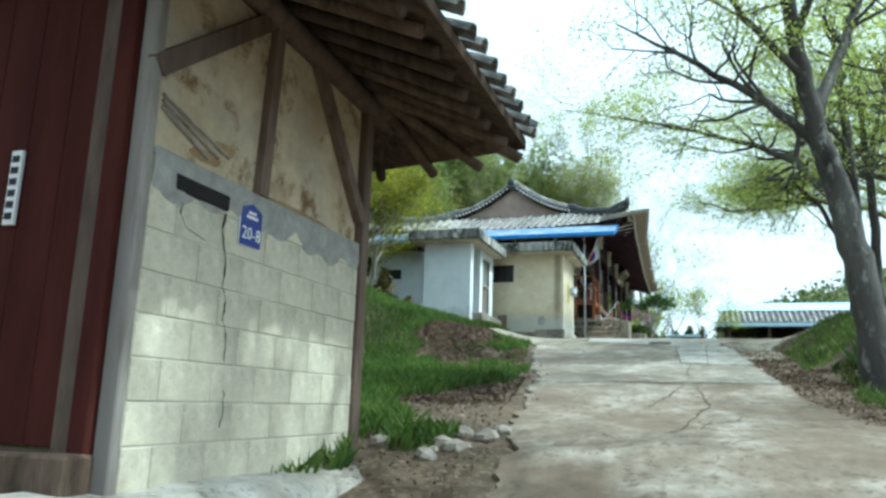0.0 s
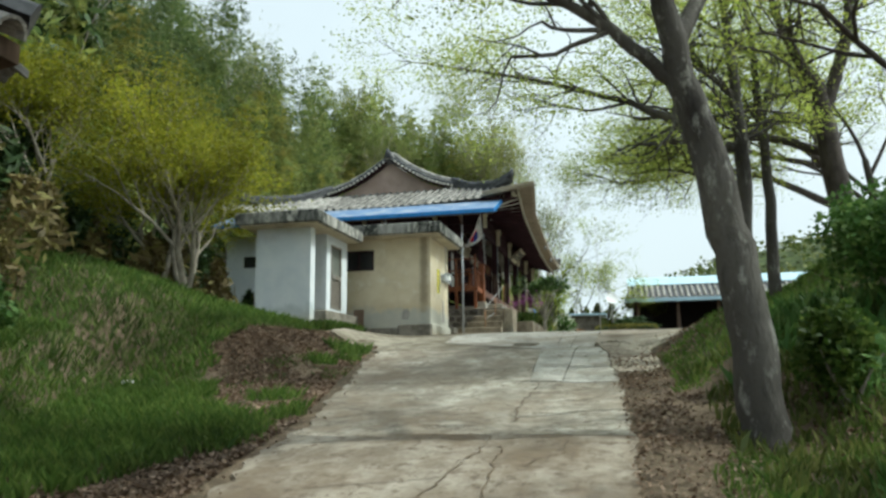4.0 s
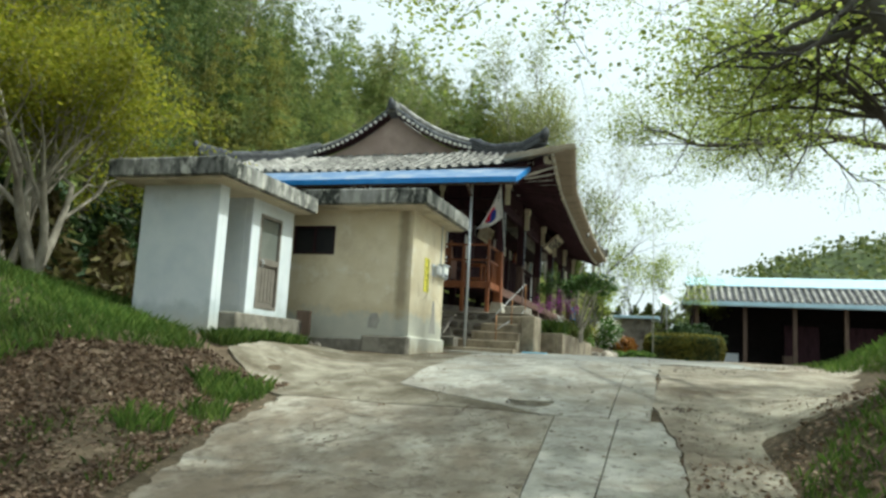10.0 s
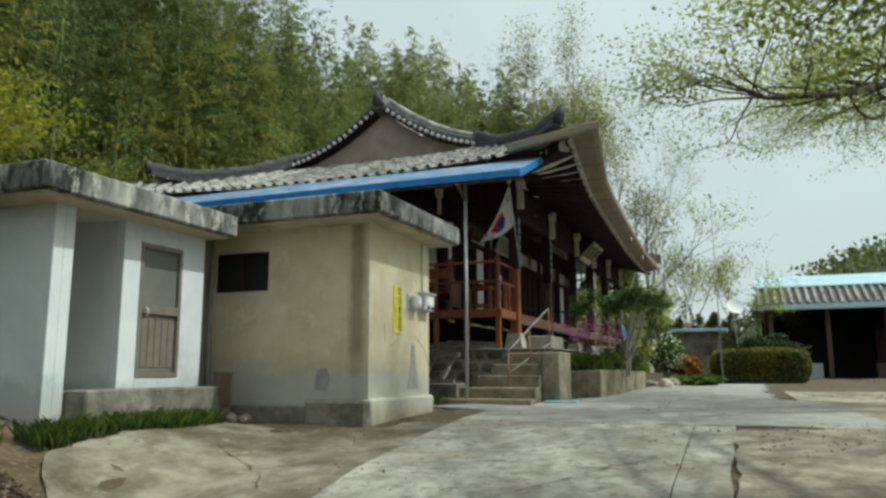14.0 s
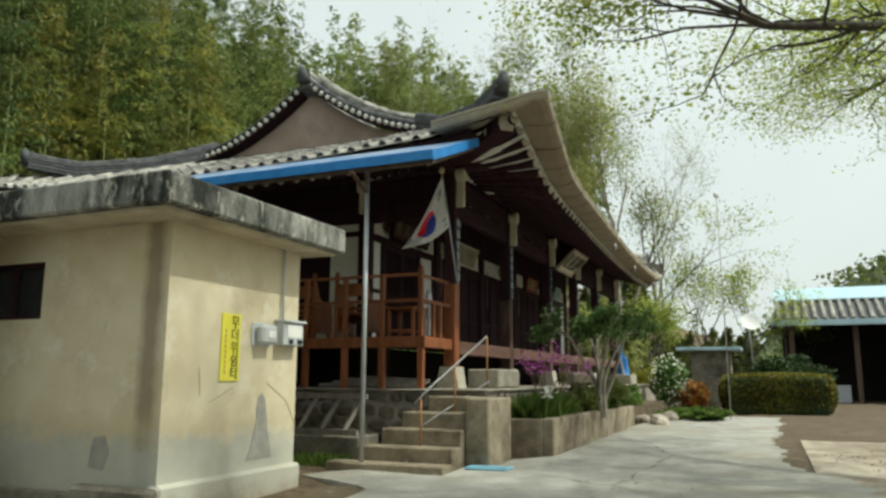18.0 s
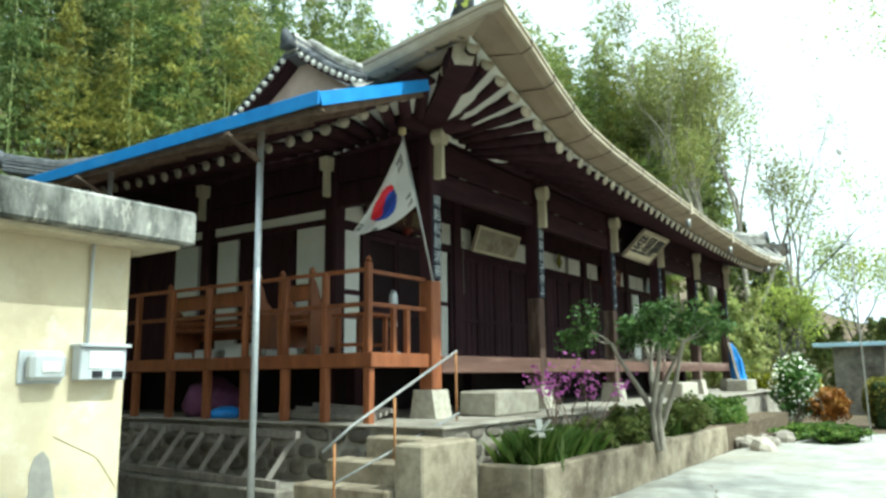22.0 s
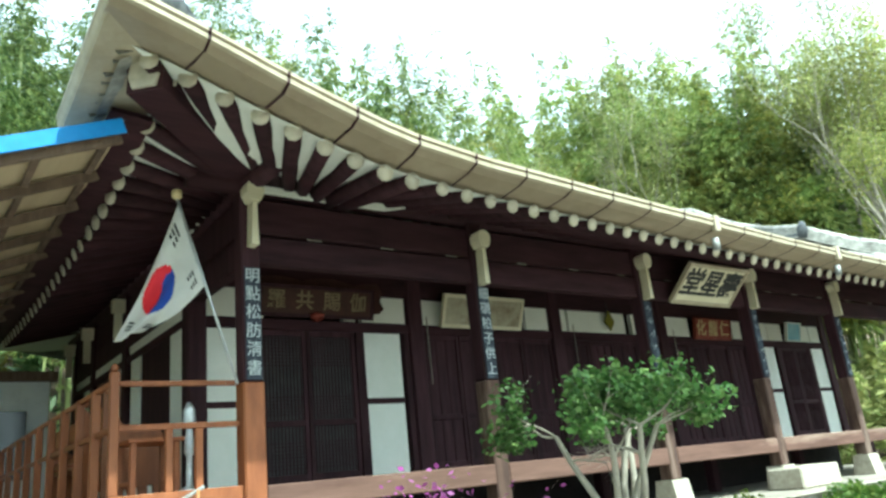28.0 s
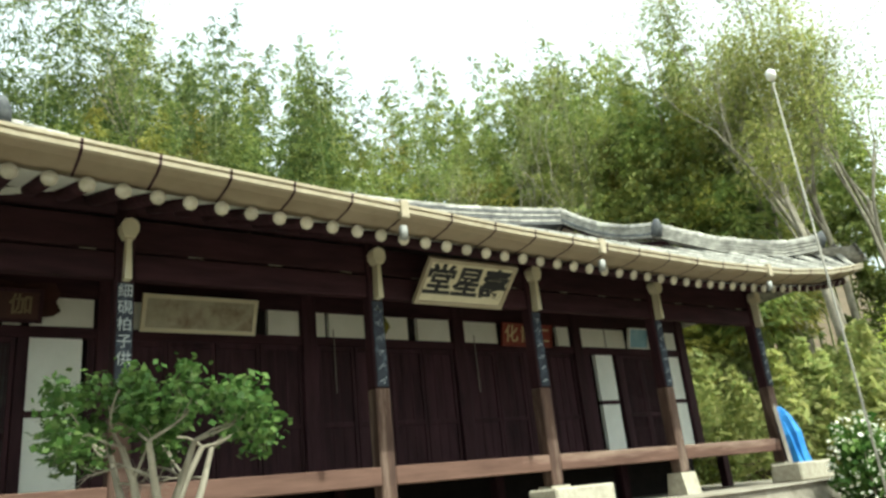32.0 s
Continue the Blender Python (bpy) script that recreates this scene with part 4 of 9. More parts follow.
box("corner_post", GXW - 0.095, GXW + 0.012, 1.59, 1.66, GZ0 - 0.5, 3.0, "greywood", timber, "split weathered corner post")
box("corner_post", GXW - 0.15, GXW + 0.04, 4.2, 4.34, -0.6, 2.75, "brownwood", timber)
beam("strut", (GXW - 0.0, 2.70, 1.55), (GXW - 0.0, 2.78, 2.95), 0.10, 0.06, "brownwood", timber, up=(1, 0, 0))
beam("brace", (GXW, 1.62, 1.98), (GXW, 2.62, 2.75), 0.12, 0.07, "brownwood", timber, up=(1, 0, 0))
beam("brace", (GXW, 3.25, 2.88), (GXW + 0.01, 4.2, 1.75), 0.11, 0.07, "brownwood", timber, up=(1, 0, 0))
tube("wall_plate", [(GXW - 0.02, 0.2, 2.93), (GXW, 2.6, 2.85), (GXW + 0.02, 4.75, 2.78)], [0.10, 0.10, 0.09], "brownwood", timber)
reddoor = thing("door_gatehouse", "dark red painted plank door in a red frame", "door", kind="structure")
for k in range(7):
    box("plank", -2.22 - 0.26 * k - 0.257, -2.22 - 0.26 * k, 1.66, 1.70, -0.02, 3.1, "reddoor", reddoor, b=0.005)
box("door_post", -2.085, -1.967, 1.54, 1.70, -0.25, 3.1, "reddoor", reddoor, b=0.01)
box("door_post", -2.215, -2.087, 1.57, 1.69, -0.2, 3.1, "brownwood", reddoor, b=0.01)
box("threshold", -3.9, -1.95, 1.42, 1.72, -0.24, -0.03, "sootwood", reddoor, "worn timber threshold", b=0.02)
box("lintel", -3.9, -1.95, 1.6, 1.75, 2.6, 3.1, "reddoor", reddoor)
plaque = thing("door_plaque", "narrow white vertical name plaque with dark characters", "plaque")
box("board", -2.815, -2.735, 1.63, 1.655, 1.15, 1.58, "white", plaque, b=0.004)
for k in range(6):
    box("mark", -2.80, -2.75, 1.625, 1.632, 1.18 + 0.066 * k, 1.218 + 0.066 * k, "black", plaque, b=0.0)
nump = thing("house_number_plate", "blue enamel house number plate with white figures 20-8", "sign")
oy, oz = 2.475, 1.19
prism("plate", [(oy, oz), (oy + 0.225, oz), (oy + 0.225, oz + 0.235), (oy + 0.1125, oz + 0.275), (oy, oz + 0.235)], "x", GXW + 0.020, GXW + 0.028, "plate", nump)
prism("border", [(oy - 0.008, oz - 0.008), (oy + 0.233, oz - 0.008), (oy + 0.233, oz + 0.24), (oy + 0.1125, oz + 0.285), (oy - 0.008, oz + 0.24)], "x", GXW + 0.014, GXW + 0.019, "white", nump)
writing("figures", "20-8", 0.115, Matrix.Translation((GXW + 0.030, oy + 0.1125, oz + 0.075)) @ pose(0, 0, 0, 90, 0, 90), "white", nump)
box("legend", GXW + 0.027, GXW + 0.030, oy + 0.05, oy + 0.175, oz + 0.175, oz + 0.195, "white", nump, b=0)
box("legend", GXW + 0.027, GXW + 0.030, oy + 0.07, oy + 0.155, oz + 0.205, oz + 0.222, "white", nump, b=0)
stoneledge = thing("threshold_slab", "pale cement apron poured along the foot of the block wall", "kerb", kind="structure")
n = 16
v, f = [], []
for i in range(n + 1):
    y = 0.2 + 4.5 * i / n
    w = 0.42 + 0.07 * math.sin(i * 1.7)
    v += [(GXW - 0.3, y, GZ0 + 0.02), (GXW + w * 0.7, y, GZ0 - 0.0 + 0.02 * math.sin(i)), (GXW + w, y, GZ0 - 0.07), (GXW + w + 0.06, y, min(height(GXW + w, y), GZ0) - 0.25)]
f = [(4 * i + k, 4 * i + k + 1, 4 * i + k + 5, 4 * i + k + 4) for i in range(n) for k in range(3)]
obj("apron", v, f, "concrete_new", stoneledge, smooth=True)
for k in range(10):
    r = random.uniform(0.05, 0.12)
    x, y = -1.45 + random.uniform(-0.25, 0.7), 4.1 + random.uniform(-0.3, 1.1)
    ob = obj("rock", *tube_vf([(0, 0, -r * 0.5), (0, 0, -r * 0.1), (0, 0, r * 0.35), (r * 0.1, 0, r * 0.5)], [r * 0.7, r, r * 0.85, r * 0.3], 7), "stone")
    ob.matrix_world = pose(x, y, height(x, y) + r * 0.2, random.uniform(-15, 15), random.uniform(-15, 15), random.uniform(0, 360))
    tagged(ob, "loose grey stone at the corner of the wall", "rock", "stones by the gatehouse")

# gatehouse roof: rafters, laths, earth and tiles
groof = thing("roof_gatehouse", "old clay tile roof on rough log rafters", "roof", kind="structure")
for k in range(13):
    y = 0.35 + 0.31 * k
    if y > 4.25:
        break
    tube("rafter", [(GXW - 0.5, y, 3.15), (GXW + 0.02, y + 0.01, 2.98), (-0.72, y + 0.03, 2.47 + 0.03 * math.sin(k))], [0.06, 0.055, 0.05], "sootwood", groof, sides=7)
for k, (tx, ty) in enumerate([(-0.60, 4.75), (-1.05, 5.05), (-1.55, 5.15), (-2.1, 5.15), (-0.66, 4.45)]):
    tube("rafter", [(GXW - 0.2, 3.9, 3.05), (GXW + 0.02 + 0.1 * (k == 0), 4.25, 2.93), (tx, ty, 2.42 if k else 2.38)], [0.065, 0.06, 0.05], "sootwood", groof, sides=7)
v = [(-4.0, 0.0, 3.95), (-4.0, 3.2, 3.95), (GXW, 0.0, 3.06), (GXW, 4.35, 3.06), (-0.62, 0.0, 2.53), (-0.58, 4.85, 2.50), (-2.6, 5.25, 2.50), (-4.0, 5.25, 2.5)]
f = [(0, 2, 3, 1), (2, 4, 5, 3), (1, 3, 5, 6), (1, 6, 7)]
obj("earth_bed", v + [(x, y, z + 0.09) for x, y, z in v], f + [tuple(i + 8 for i in reversed(q)) for q in f] + [(4, 12, 13, 5), (5, 13, 14, 6), (6, 14, 15, 7)], "sootwood", groof, "dark thatch and earth under the tiles")


def tile_rows(rows, r=0.075, seg_len=0.28, end_mat=None, name="tile_row", m="tile", parent=None, lift=0.0, sides=5):
    """Rows of overlapping half-round tiles, each row given as a list of points from top to eave, joined into one mesh."""
    vs, fs = [], []
    for pts, side in rows:
        P = [Vector(p) for p in pts]
        lens = [0]
        for a, b in zip(P[:-1], P[1:]):
            lens.append(lens[-1] + (b - a).length)
        n = max(2, int(lens[-1] / seg_len))

        def at(s):
            s = min(max(s, 0), lens[-1])
            i = max(k for k in range(len(lens)) if lens[k] <= s + 1e-9)
            i = min(i, len(P) - 2)
            t = (s - lens[i]) / max(lens[i + 1] - lens[i], 1e-9)
            return P[i].lerp(P[i + 1], t)

        sd = Vector(side).normalized()
        for j in range(n):
            a, b = at(lens[-1] * j / n), at(lens[-1] * (j + 1.15) / n)
            d = (b - a).normalized()
            up = sd.cross(d)
            if up.z < 0:
                up = -up
            o = len(vs)
            jig = random.uniform(-0.006, 0.006)
            for p, rr in ((a, r * 0.86), (b, r)):
                for k in range(sides + 1):
                    t = math.pi * k / sides
                    vs.append(p + sd * (rr * math.cos(t) + jig) + up * (rr * math.sin(t) + lift + jig))
            for k in range(sides):
                fs.append((o + k, o + k + 1, o + sides + 2 + k, o + sides + 1 + k))
            fs.append(tuple(o + sides + 1 + k for k in range(sides + 1)))
    return obj(name, vs, fs, m, parent)


rows = []
for k in range(18):
    y = 0.1 + 0.27 * k
    rows.append(([(-3.2, y, 3.75), (GXW, y, 3.17), (-0.52, y + 0.02, 2.60 + random.uniform(-0.02, 0.02))], (0, 1, 0)))
for k in range(7):
    x = -0.9 - 0.3 * k
    rows.append(([(x - 0.3, 3.9 - 0.1 * k, 3.1 + 0.12 * k), (x, 5.15, 2.62)], (1, 0, 0)))


def half_round(sides=6):
    v, f = [], []
    for x, q in ((0.0, 0.86), (1.15, 1.0)):
        for k in range(sides + 1):
            t = math.pi * k / sides
            v.append((x, q * math.cos(t), q * math.sin(t)))
        for k in range(sides + 1):
            t = math.pi * (sides - k) / sides
            v.append((x, 0.8 * q * math.cos(t), 0.8 * q * math.sin(t)))
    m = 2 * sides + 2
    f = [(k, (k + 1) % m, m + (k + 1) % m, m + k) for k in range(m)]
    for o in (0, m):
        f += [(o + k, o + k + 1, o + m - 2 - k, o + m - 1 - k) for k in range(sides)]
    return v, f


def tile_pieces(rows, r, seg_len, parent, m):
    """Each half-round tile an object of its own on one shared mesh."""
    me = bpy.data.meshes.new("tile")
    me.from_pydata(half_round()[0], [], half_round()[1])
    me.materials.append(M[m])
    for pts, side in rows:
        P = [Vector(p) for p in pts]
        for a, b in zip(P[:-1], P[1:]):
            n = max(1, round((b - a).length / seg_len))
            d = (b - a) / n
            sd = Vector(side).normalized()
            up = sd.cross(d).normalized()
            if up.z < 0:
                up, sd = -up, -sd
            for j in range(n):
                o = a + d * j + sd * random.uniform(-0.007, 0.007) + up * random.uniform(-0.006, 0.006)
                ob = new("tile", me)
                ob.parent = parent
                tilt = Vector((0, 0, random.uniform(-0.012, 0.012)))
                c0, c1, c2 = d + tilt, sd * r, up * r
                ob.matrix_world = Matrix(((c0.x, c1.x, c2.x, o.x), (c0.y, c1.y, c2.y, o.y), (c0.z, c1.z, c2.z, o.z), (0, 0, 0, 1)))


tile_pieces(rows, 0.08, 0.26, groof, "tile_piece")
tile_rows([([(-3.4, 3.3, 3.85), (GXW, 4.35, 3.24), (-0.55, 4.85, 2.66)], (0.7, -0.7, 0))], 0.12, 0.3, parent=groof, name="hip_ridge", m="tile")


# ---- outhouse: whitewashed room and cream room ----
wh = thing("whitewashed_outhouse", "small whitewashed outhouse with a black-stained concrete slab roof", "outhouse")
WX0, WX1, WY0, WY1, WZ0, WZ1 = -6.56, -5.16, 18.45, 20.82, 2.2, 4.74
t = 0.13
box("wall", WX0, WX1, WY0, WY0 + t, WZ0, WZ1, "whitewash", wh, b=0.006)
box("wall", WX0, WX0 + t, WY0 + t, WY1, WZ0, WZ1, "whitewash", wh, b=0.0)
box("wall", WX0 + t, WX1, WY1 - t, WY1, WZ0, WZ1, "whitewash", wh, b=0.0)
box("wall", WX1 - t, WX1, WY0 + t, WY0 + 0.26, WZ0, WZ1, "whitewash", wh, b=0.004)
box("wall", WX0 + t, WX1 - t, 19.42, 19.52, WZ0, WZ1, "whitewash", wh, b=0.0)
box("wall", WX1 - t, WX1, 19.42, 19.69, WZ0, WZ1, "whitewash", wh, b=0.006)
box("wall", WX1 - t, WX1, 20.40, 20.69, WZ0, WZ1, "whitewash", wh, b=0.0)
box("wall", WX1 - t, WX1, 19.69, 20.40, 4.49, WZ1, "whitewash", wh, b=0.0)
box("wall", WX1 - t, WX1, 19.69, 20.40, WZ0, 2.89, "whitewash", wh, b=0.0)
box("step", WX1 - 0.05, WX1 + 0.28, 18.75, 21.15, 2.0, 2.77, "concrete_wall", wh, "concrete step under the doorway", b=0.02)
box("floor", WX0 + t, WX1 - 0.05, WY0 + t, WY1 - t, 2.2, 2.75, "concrete_wall", wh)
box("roof_slab", -6.88, -4.79, 17.96, 21.02, 4.74, 5.02, "slab", wh, "thick concrete slab streaked black", b=0.02)
box("soffit", -6.80, -4.87, 18.04, 20.94, 4.705, 4.739, "soffit", wh, "painted underside of the slab", b=0.03)
door = new("door")
door.parent = wh
door["label"] = "grey-brown aluminium door with frosted panes, shut"
DY0, DY1, DZ0, DZ1 = 19.69, 20.40, 2.89, 4.49
for y0, y1, z0, z1 in ((DY0, DY0 + 0.05, DZ0, DZ1), (DY1 - 0.05, DY1, DZ0, DZ1), (DY0 + 0.05, DY1 - 0.05, DZ0, DZ0 + 0.06), (DY0 + 0.05, DY1 - 0.05, DZ1 - 0.06, DZ1), (DY0 + 0.05, DY1 - 0.05, DZ0 + 0.75, DZ0 + 0.86)):
    box("door_frame", WX1 - 0.09, WX1 + 0.012, y0, y1, z0, z1, "alu", door, b=0.004)
box("pane", WX1 - 0.05, WX1 - 0.03, DY0 + 0.05, DY1 - 0.05, DZ0 + 0.86, DZ1 - 0.06, "frosted", door)
box("panel", WX1 - 0.05, WX1 - 0.03, DY0 + 0.05, DY1 - 0.05, DZ0 + 0.06, DZ0 + 0.75, "alu", door)
for k in range(5):
    box("slat", WX1 - 0.032, WX1 - 0.018, DY0 + 0.09 + 0.112 * k, DY0 + 0.17 + 0.112 * k, DZ0 + 0.12, DZ0 + 0.7, "alu", door, b=0.003)
tube("handle", [(WX1 + 0.02, DY0 + 0.08, DZ0 + 0.7), (WX1 + 0.07, DY0 + 0.08, DZ0 + 0.72), (WX1 + 0.07, DY0 + 0.08, DZ0 + 0.8), (WX1 + 0.02, DY0 + 0.08, DZ0 + 0.82)], 0.012, "steel", door)
cr = thing("cream_outhouse", "cream-painted outhouse with a stained concrete slab roof", "outhouse")
CX0, CX1, CY0, CY1, CZ0, CZ1 = -6.3, -3.1, 21.60, 23.64, 2.0, 4.95
wy0, wy1 = CY0, CY0 + 0.14
for x0, x1, z0, z1 in ((CX0, -5.57, CZ0, CZ1), (-4.68, CX1, CZ0, CZ1), (-5.57, -4.68, CZ0, 4.07), (-5.57, -4.68, 4.63, CZ1)):
    box("wall", x0, x1, wy0, wy1, z0, z1, "cream", cr, b=0.0)
box("wall", CX1 - 0.14, CX1, CY0 + 0.14, CY1, CZ0, CZ1, "cream", cr, b=0.0)
box("wall", CX0, CX1 - 0.14, CY1 - 0.14, CY1, CZ0, CZ1, "cream", cr, b=0.0)
box("wall", CX0, CX0 + 0.14, CY0 + 0.14, CY1 - 0.14, CZ0, CZ1, "cream", cr, b=0.0)
win = new("window")
win.parent = cr
win["label"] = "small dark aluminium window"
box("glass", -5.54, -4.71, CY0 + 0.06, CY0 + 0.075, 4.10, 4.60, "glass", win, b=0)
for x0, x1, z0, z1 in ((-5.57, -5.53, 4.07, 4.63), (-4.72, -4.68, 4.07, 4.63), (-5.53, -4.72, 4.07, 4.11), (-5.53, -4.72, 4.59, 4.63), (-5.14, -5.105, 4.11, 4.59)):
    box("window_frame", x0, x1, CY0 + 0.02, CY0 + 0.09, z0, z1, "darkwood", win, b=0.003)
box("roof_slab", CX0 - 0.3, -2.70, 21.09, 23.98, CZ1, 5.23, "slab", cr, "overhanging slab with black water stains", b=0.02)
box("plinth", CX1 - 0.1, CX1 + 0.06, 21.57, 23.70, CZ0, 2.60, "cream", cr, "paint-flecked earth-stained plinth", b=0.03)
box("soffit", CX0 - 0.22, -2.78, 21.17, 23.90, CZ1 - 0.035, CZ1 - 0.001, "soffit", cr, "cream-painted underside of the slab", b=0.03)
box("plinth", -3.95, -3.05, CY0 - 0.16, CY0, CZ0, 2.58, "concrete_wall", cr, "broken concrete plinth", b=0.03)
box("plinth", -5.9, -3.95, CY0 - 0.07, CY0, CZ0, 2.5, "concrete_wall", cr, b=0.02)


prism("bare_patch", [(22.80, 2.7), (23.22, 2.7), (23.14, 3.0), (23.08, 3.3), (23.03, 3.36), (22.97, 3.32), (22.94, 3.2), (22.95, 3.08), (22.9, 2.95), (22.86, 2.8)], "x", CX1 + 0.003, CX1 + 0.007, "greyrender", cr, "bare grey render patch")
prism("bare_patch", [(-3.9, 2.72), (-3.72, 2.70), (-3.66, 2.86), (-3.72, 3.0), (-3.86, 2.98)], "y", CY0 - 0.008, CY0 - 0.004, "greyrender", cr)
tube("drain_pipe", [(-5.62, CY0 - 0.05, 2.5), (-5.62, CY0 - 0.05, 4.9)], 0.035, "greyrender", cr)
for a, b in (((22.2, 3.28), (22.55, 3.42)), ((23.1, 3.46), (23.45, 3.28)), ((23.45, 3.28), (23.65, 3.0)), ((22.05, 3.6), (22.08, 3.35))):
    beam("crack", (CX1 + 0.004, *a), (CX1 + 0.004, *b), 0.003, 0.005, "creamstain", cr, up=(1, 0, 0))
board = thing("leaning_board", "small brown board leaning in the corner of the outhouse", "board")
box("board", -5.0, -4.72, 20.9, 20.95, 2.5, 2.95, "brownwood", board)
ys = thing("shelter_sign", "yellow vertical sign reading 무더위쉼터 on the cream wall", "sign")
box("board", CX1 + 0.001, CX1 + 0.014, 22.33, 22.62, 3.48, 4.14, "yellowsign", ys, b=0.003)
for k, ch in enumerate("무더위쉼터"):
    writing("letter", ch, 0.135, Matrix.Translation((CX1 + 0.016, 22.53, 4.05 - 0.125 * k)) @ pose(0, 0, 0, 90, 0, 90), "black", ys)
for k in range(9):
    box("small_line", CX1 + 0.013, CX1 + 0.016, 22.385, 22.40, 3.55 + 0.05 * k, 3.585 + 0.05 * k, "rust", ys, b=0)
m1 = thing("electric_meter", "grey round-fronted electricity meter on the cream wall", "electric meter")
box("back_plate", CX1, CX1 + 0.02, 22.80, 23.12, 3.84, 4.08, "meter", m1)
box("body", CX1 + 0.02, CX1 + 0.13, 22.84, 23.10, 3.86, 4.06, "meter", m1, b=0.03)
box("dial", CX1 + 0.13, CX1 + 0.14, 22.91, 23.05, 3.92, 4.0, "white", m1)
m2 = thing("meter_box", "grey metal meter box with a white notice and open front", "meter box")
box("body", CX1, CX1 + 0.12, 23.20, 23.58, 3.86, 4.11, "meter", m2, b=0.01)
box("hood", CX1, CX1 + 0.15, 23.18, 23.60, 4.11, 4.135, "meter", m2, b=0.004)
box("notice", CX1 + 0.12, CX1 + 0.126, 23.27, 23.54, 3.95, 4.08, "white", m2, b=0)
# openings are solid black plates; their dark inside is in the colour
box("opening", CX1 + 0.12, CX1 + 0.128, 23.30, 23.38, 3.88, 3.93, "black", m2, b=0)
box("opening", CX1 + 0.12, CX1 + 0.128, 23.46, 23.55, 3.88, 3.93, "black", m2, b=0)
tube("conduit", [(CX1 + 0.03, 23.3, 4.13), (CX1 + 0.03, 23.3, 4.95)], 0.014, "meter", m2)

# ---- the hall ----
CXL, WXL = -2.8, -4.385
COLY = [27.47, 30.25, 33.17, 35.77, 38.43, 41.22]
DECK, POD = 4.10, 3.37
podium = thing("podium", "raised earth and rubble podium under the old hall", "podium", kind="structure")
box("core", -12.2, -1.80, 26.25, 43.6, 1.6, POD - 0.03, "podium", podium, b=0.0)
box("top", -12.25, -1.74, 26.18, 43.7, POD - 0.03, POD, "podium", podium, "cement screed on the podium", b=0.012)
box("ledge", -7.5, -3.35, 25.55, 26.25, 1.8, 2.74, "concrete_wall", podium, "low cement ledge in front of the podium", b=0.02)
def rubble(pos, rot, w, h):
    """One rounded field stone bedded in the podium's face."""
    nn = 9
    ring = [(w / 2 * math.copysign(abs(math.cos(a)) ** 0.7, math.cos(a)) * random.uniform(0.85, 1.06), h / 2 * math.copysign(abs(math.sin(a)) ** 0.7, math.sin(a)) * random.uniform(0.85, 1.06)) for a in np.linspace(0, 2 * math.pi, nn + 1)[:-1]]
    d = random.uniform(0.02, 0.045)
    v = [(p[0], p[1], -0.05) for p in ring] + [(p[0] * 0.96, p[1] * 0.96, d * 0.6) for p in ring] + [(p[0] * 0.68, p[1] * 0.68, d) for p in ring]
    f = [(q + nn * r, (q + 1) % nn + nn * r, (q + 1) % nn + nn * (r + 1), q + nn * (r + 1)) for r in range(2) for q in range(nn)] + [tuple(range(2 * nn, 3 * nn))]
    ob = obj("stone", v, f, "stone_dark", podium, smooth=True)
    ob.matrix_world = pose(*pos, *rot)


for z, h in ((2.66, 0.22), (2.87, 0.21), (3.07, 0.20), (3.24, 0.16)):
    x = -8.4 + random.uniform(0, 0.2)
    while x < -2.6:
        w = random.uniform(0.2, 0.42)
        rubble((x + w / 2, 26.245, z + random.uniform(-0.03, 0.03)), (90, random.uniform(-8, 8), 0), w * 0.9, h * random.uniform(0.75, 0.98))
        x += w
for z, h in ((2.94, 0.18), (3.10, 0.18), (3.25, 0.15)):
    y = 26.42
    while y < 33.9:
        w = random.uniform(0.18, 0.36)
        rubble((-1.803, y + w / 2, z + random.uniform(-0.03, 0.03)), (90, random.uniform(-8, 8), 90), w * 0.88, h * random.uniform(0.75, 0.98))
        y += w

stairs = thing("stairs", "worn concrete steps up to the hall's podium", "stairs", kind="structure")
for k, (xl, y0, z) in enumerate([(-2.50, 25.92, 3.28), (-2.75, 25.62, 3.08), (-2.90, 25.33, 2.88), (-3.12, 25.04, 2.68), (-3.38, 24.74, 2.50)]):
    box("step", xl, -1.78 - (0.02 if k == 0 else 0), y0, 26.3 if k == 0 else y0 + 0.32, 2.0, z, "step_concrete", stairs, b=0.018)
box("cheek", -1.78, -1.46, 25.45, 26.34, 2.0, 3.27, "step_concrete", stairs, "plastered cheek wall", b=0.02)
rail = thing("handrail", "galvanised pipe handrail on rusty posts beside the steps", "handrail")
tube("top_pipe", [(-2.35, 25.15, 3.20), (-2.22, 25.4, 3.42), (-1.95, 26.75, 4.12)], 0.014, "steel_dull", rail)
tube("lower_pipe", [(-2.28, 25.25, 2.93), (-1.9, 26.7, 3.48)], 0.013, "steel_dull", rail)
for x, y, z0, z1 in ((-2.30, 25.25, 2.6, 3.27), (-2.08, 25.85, 3.0, 3.66), (-1.93, 26.7, 3.4, 4.1)):
    tube("post", [(x, y, z0), (x, y, z1)], 0.013, "rust", rail)

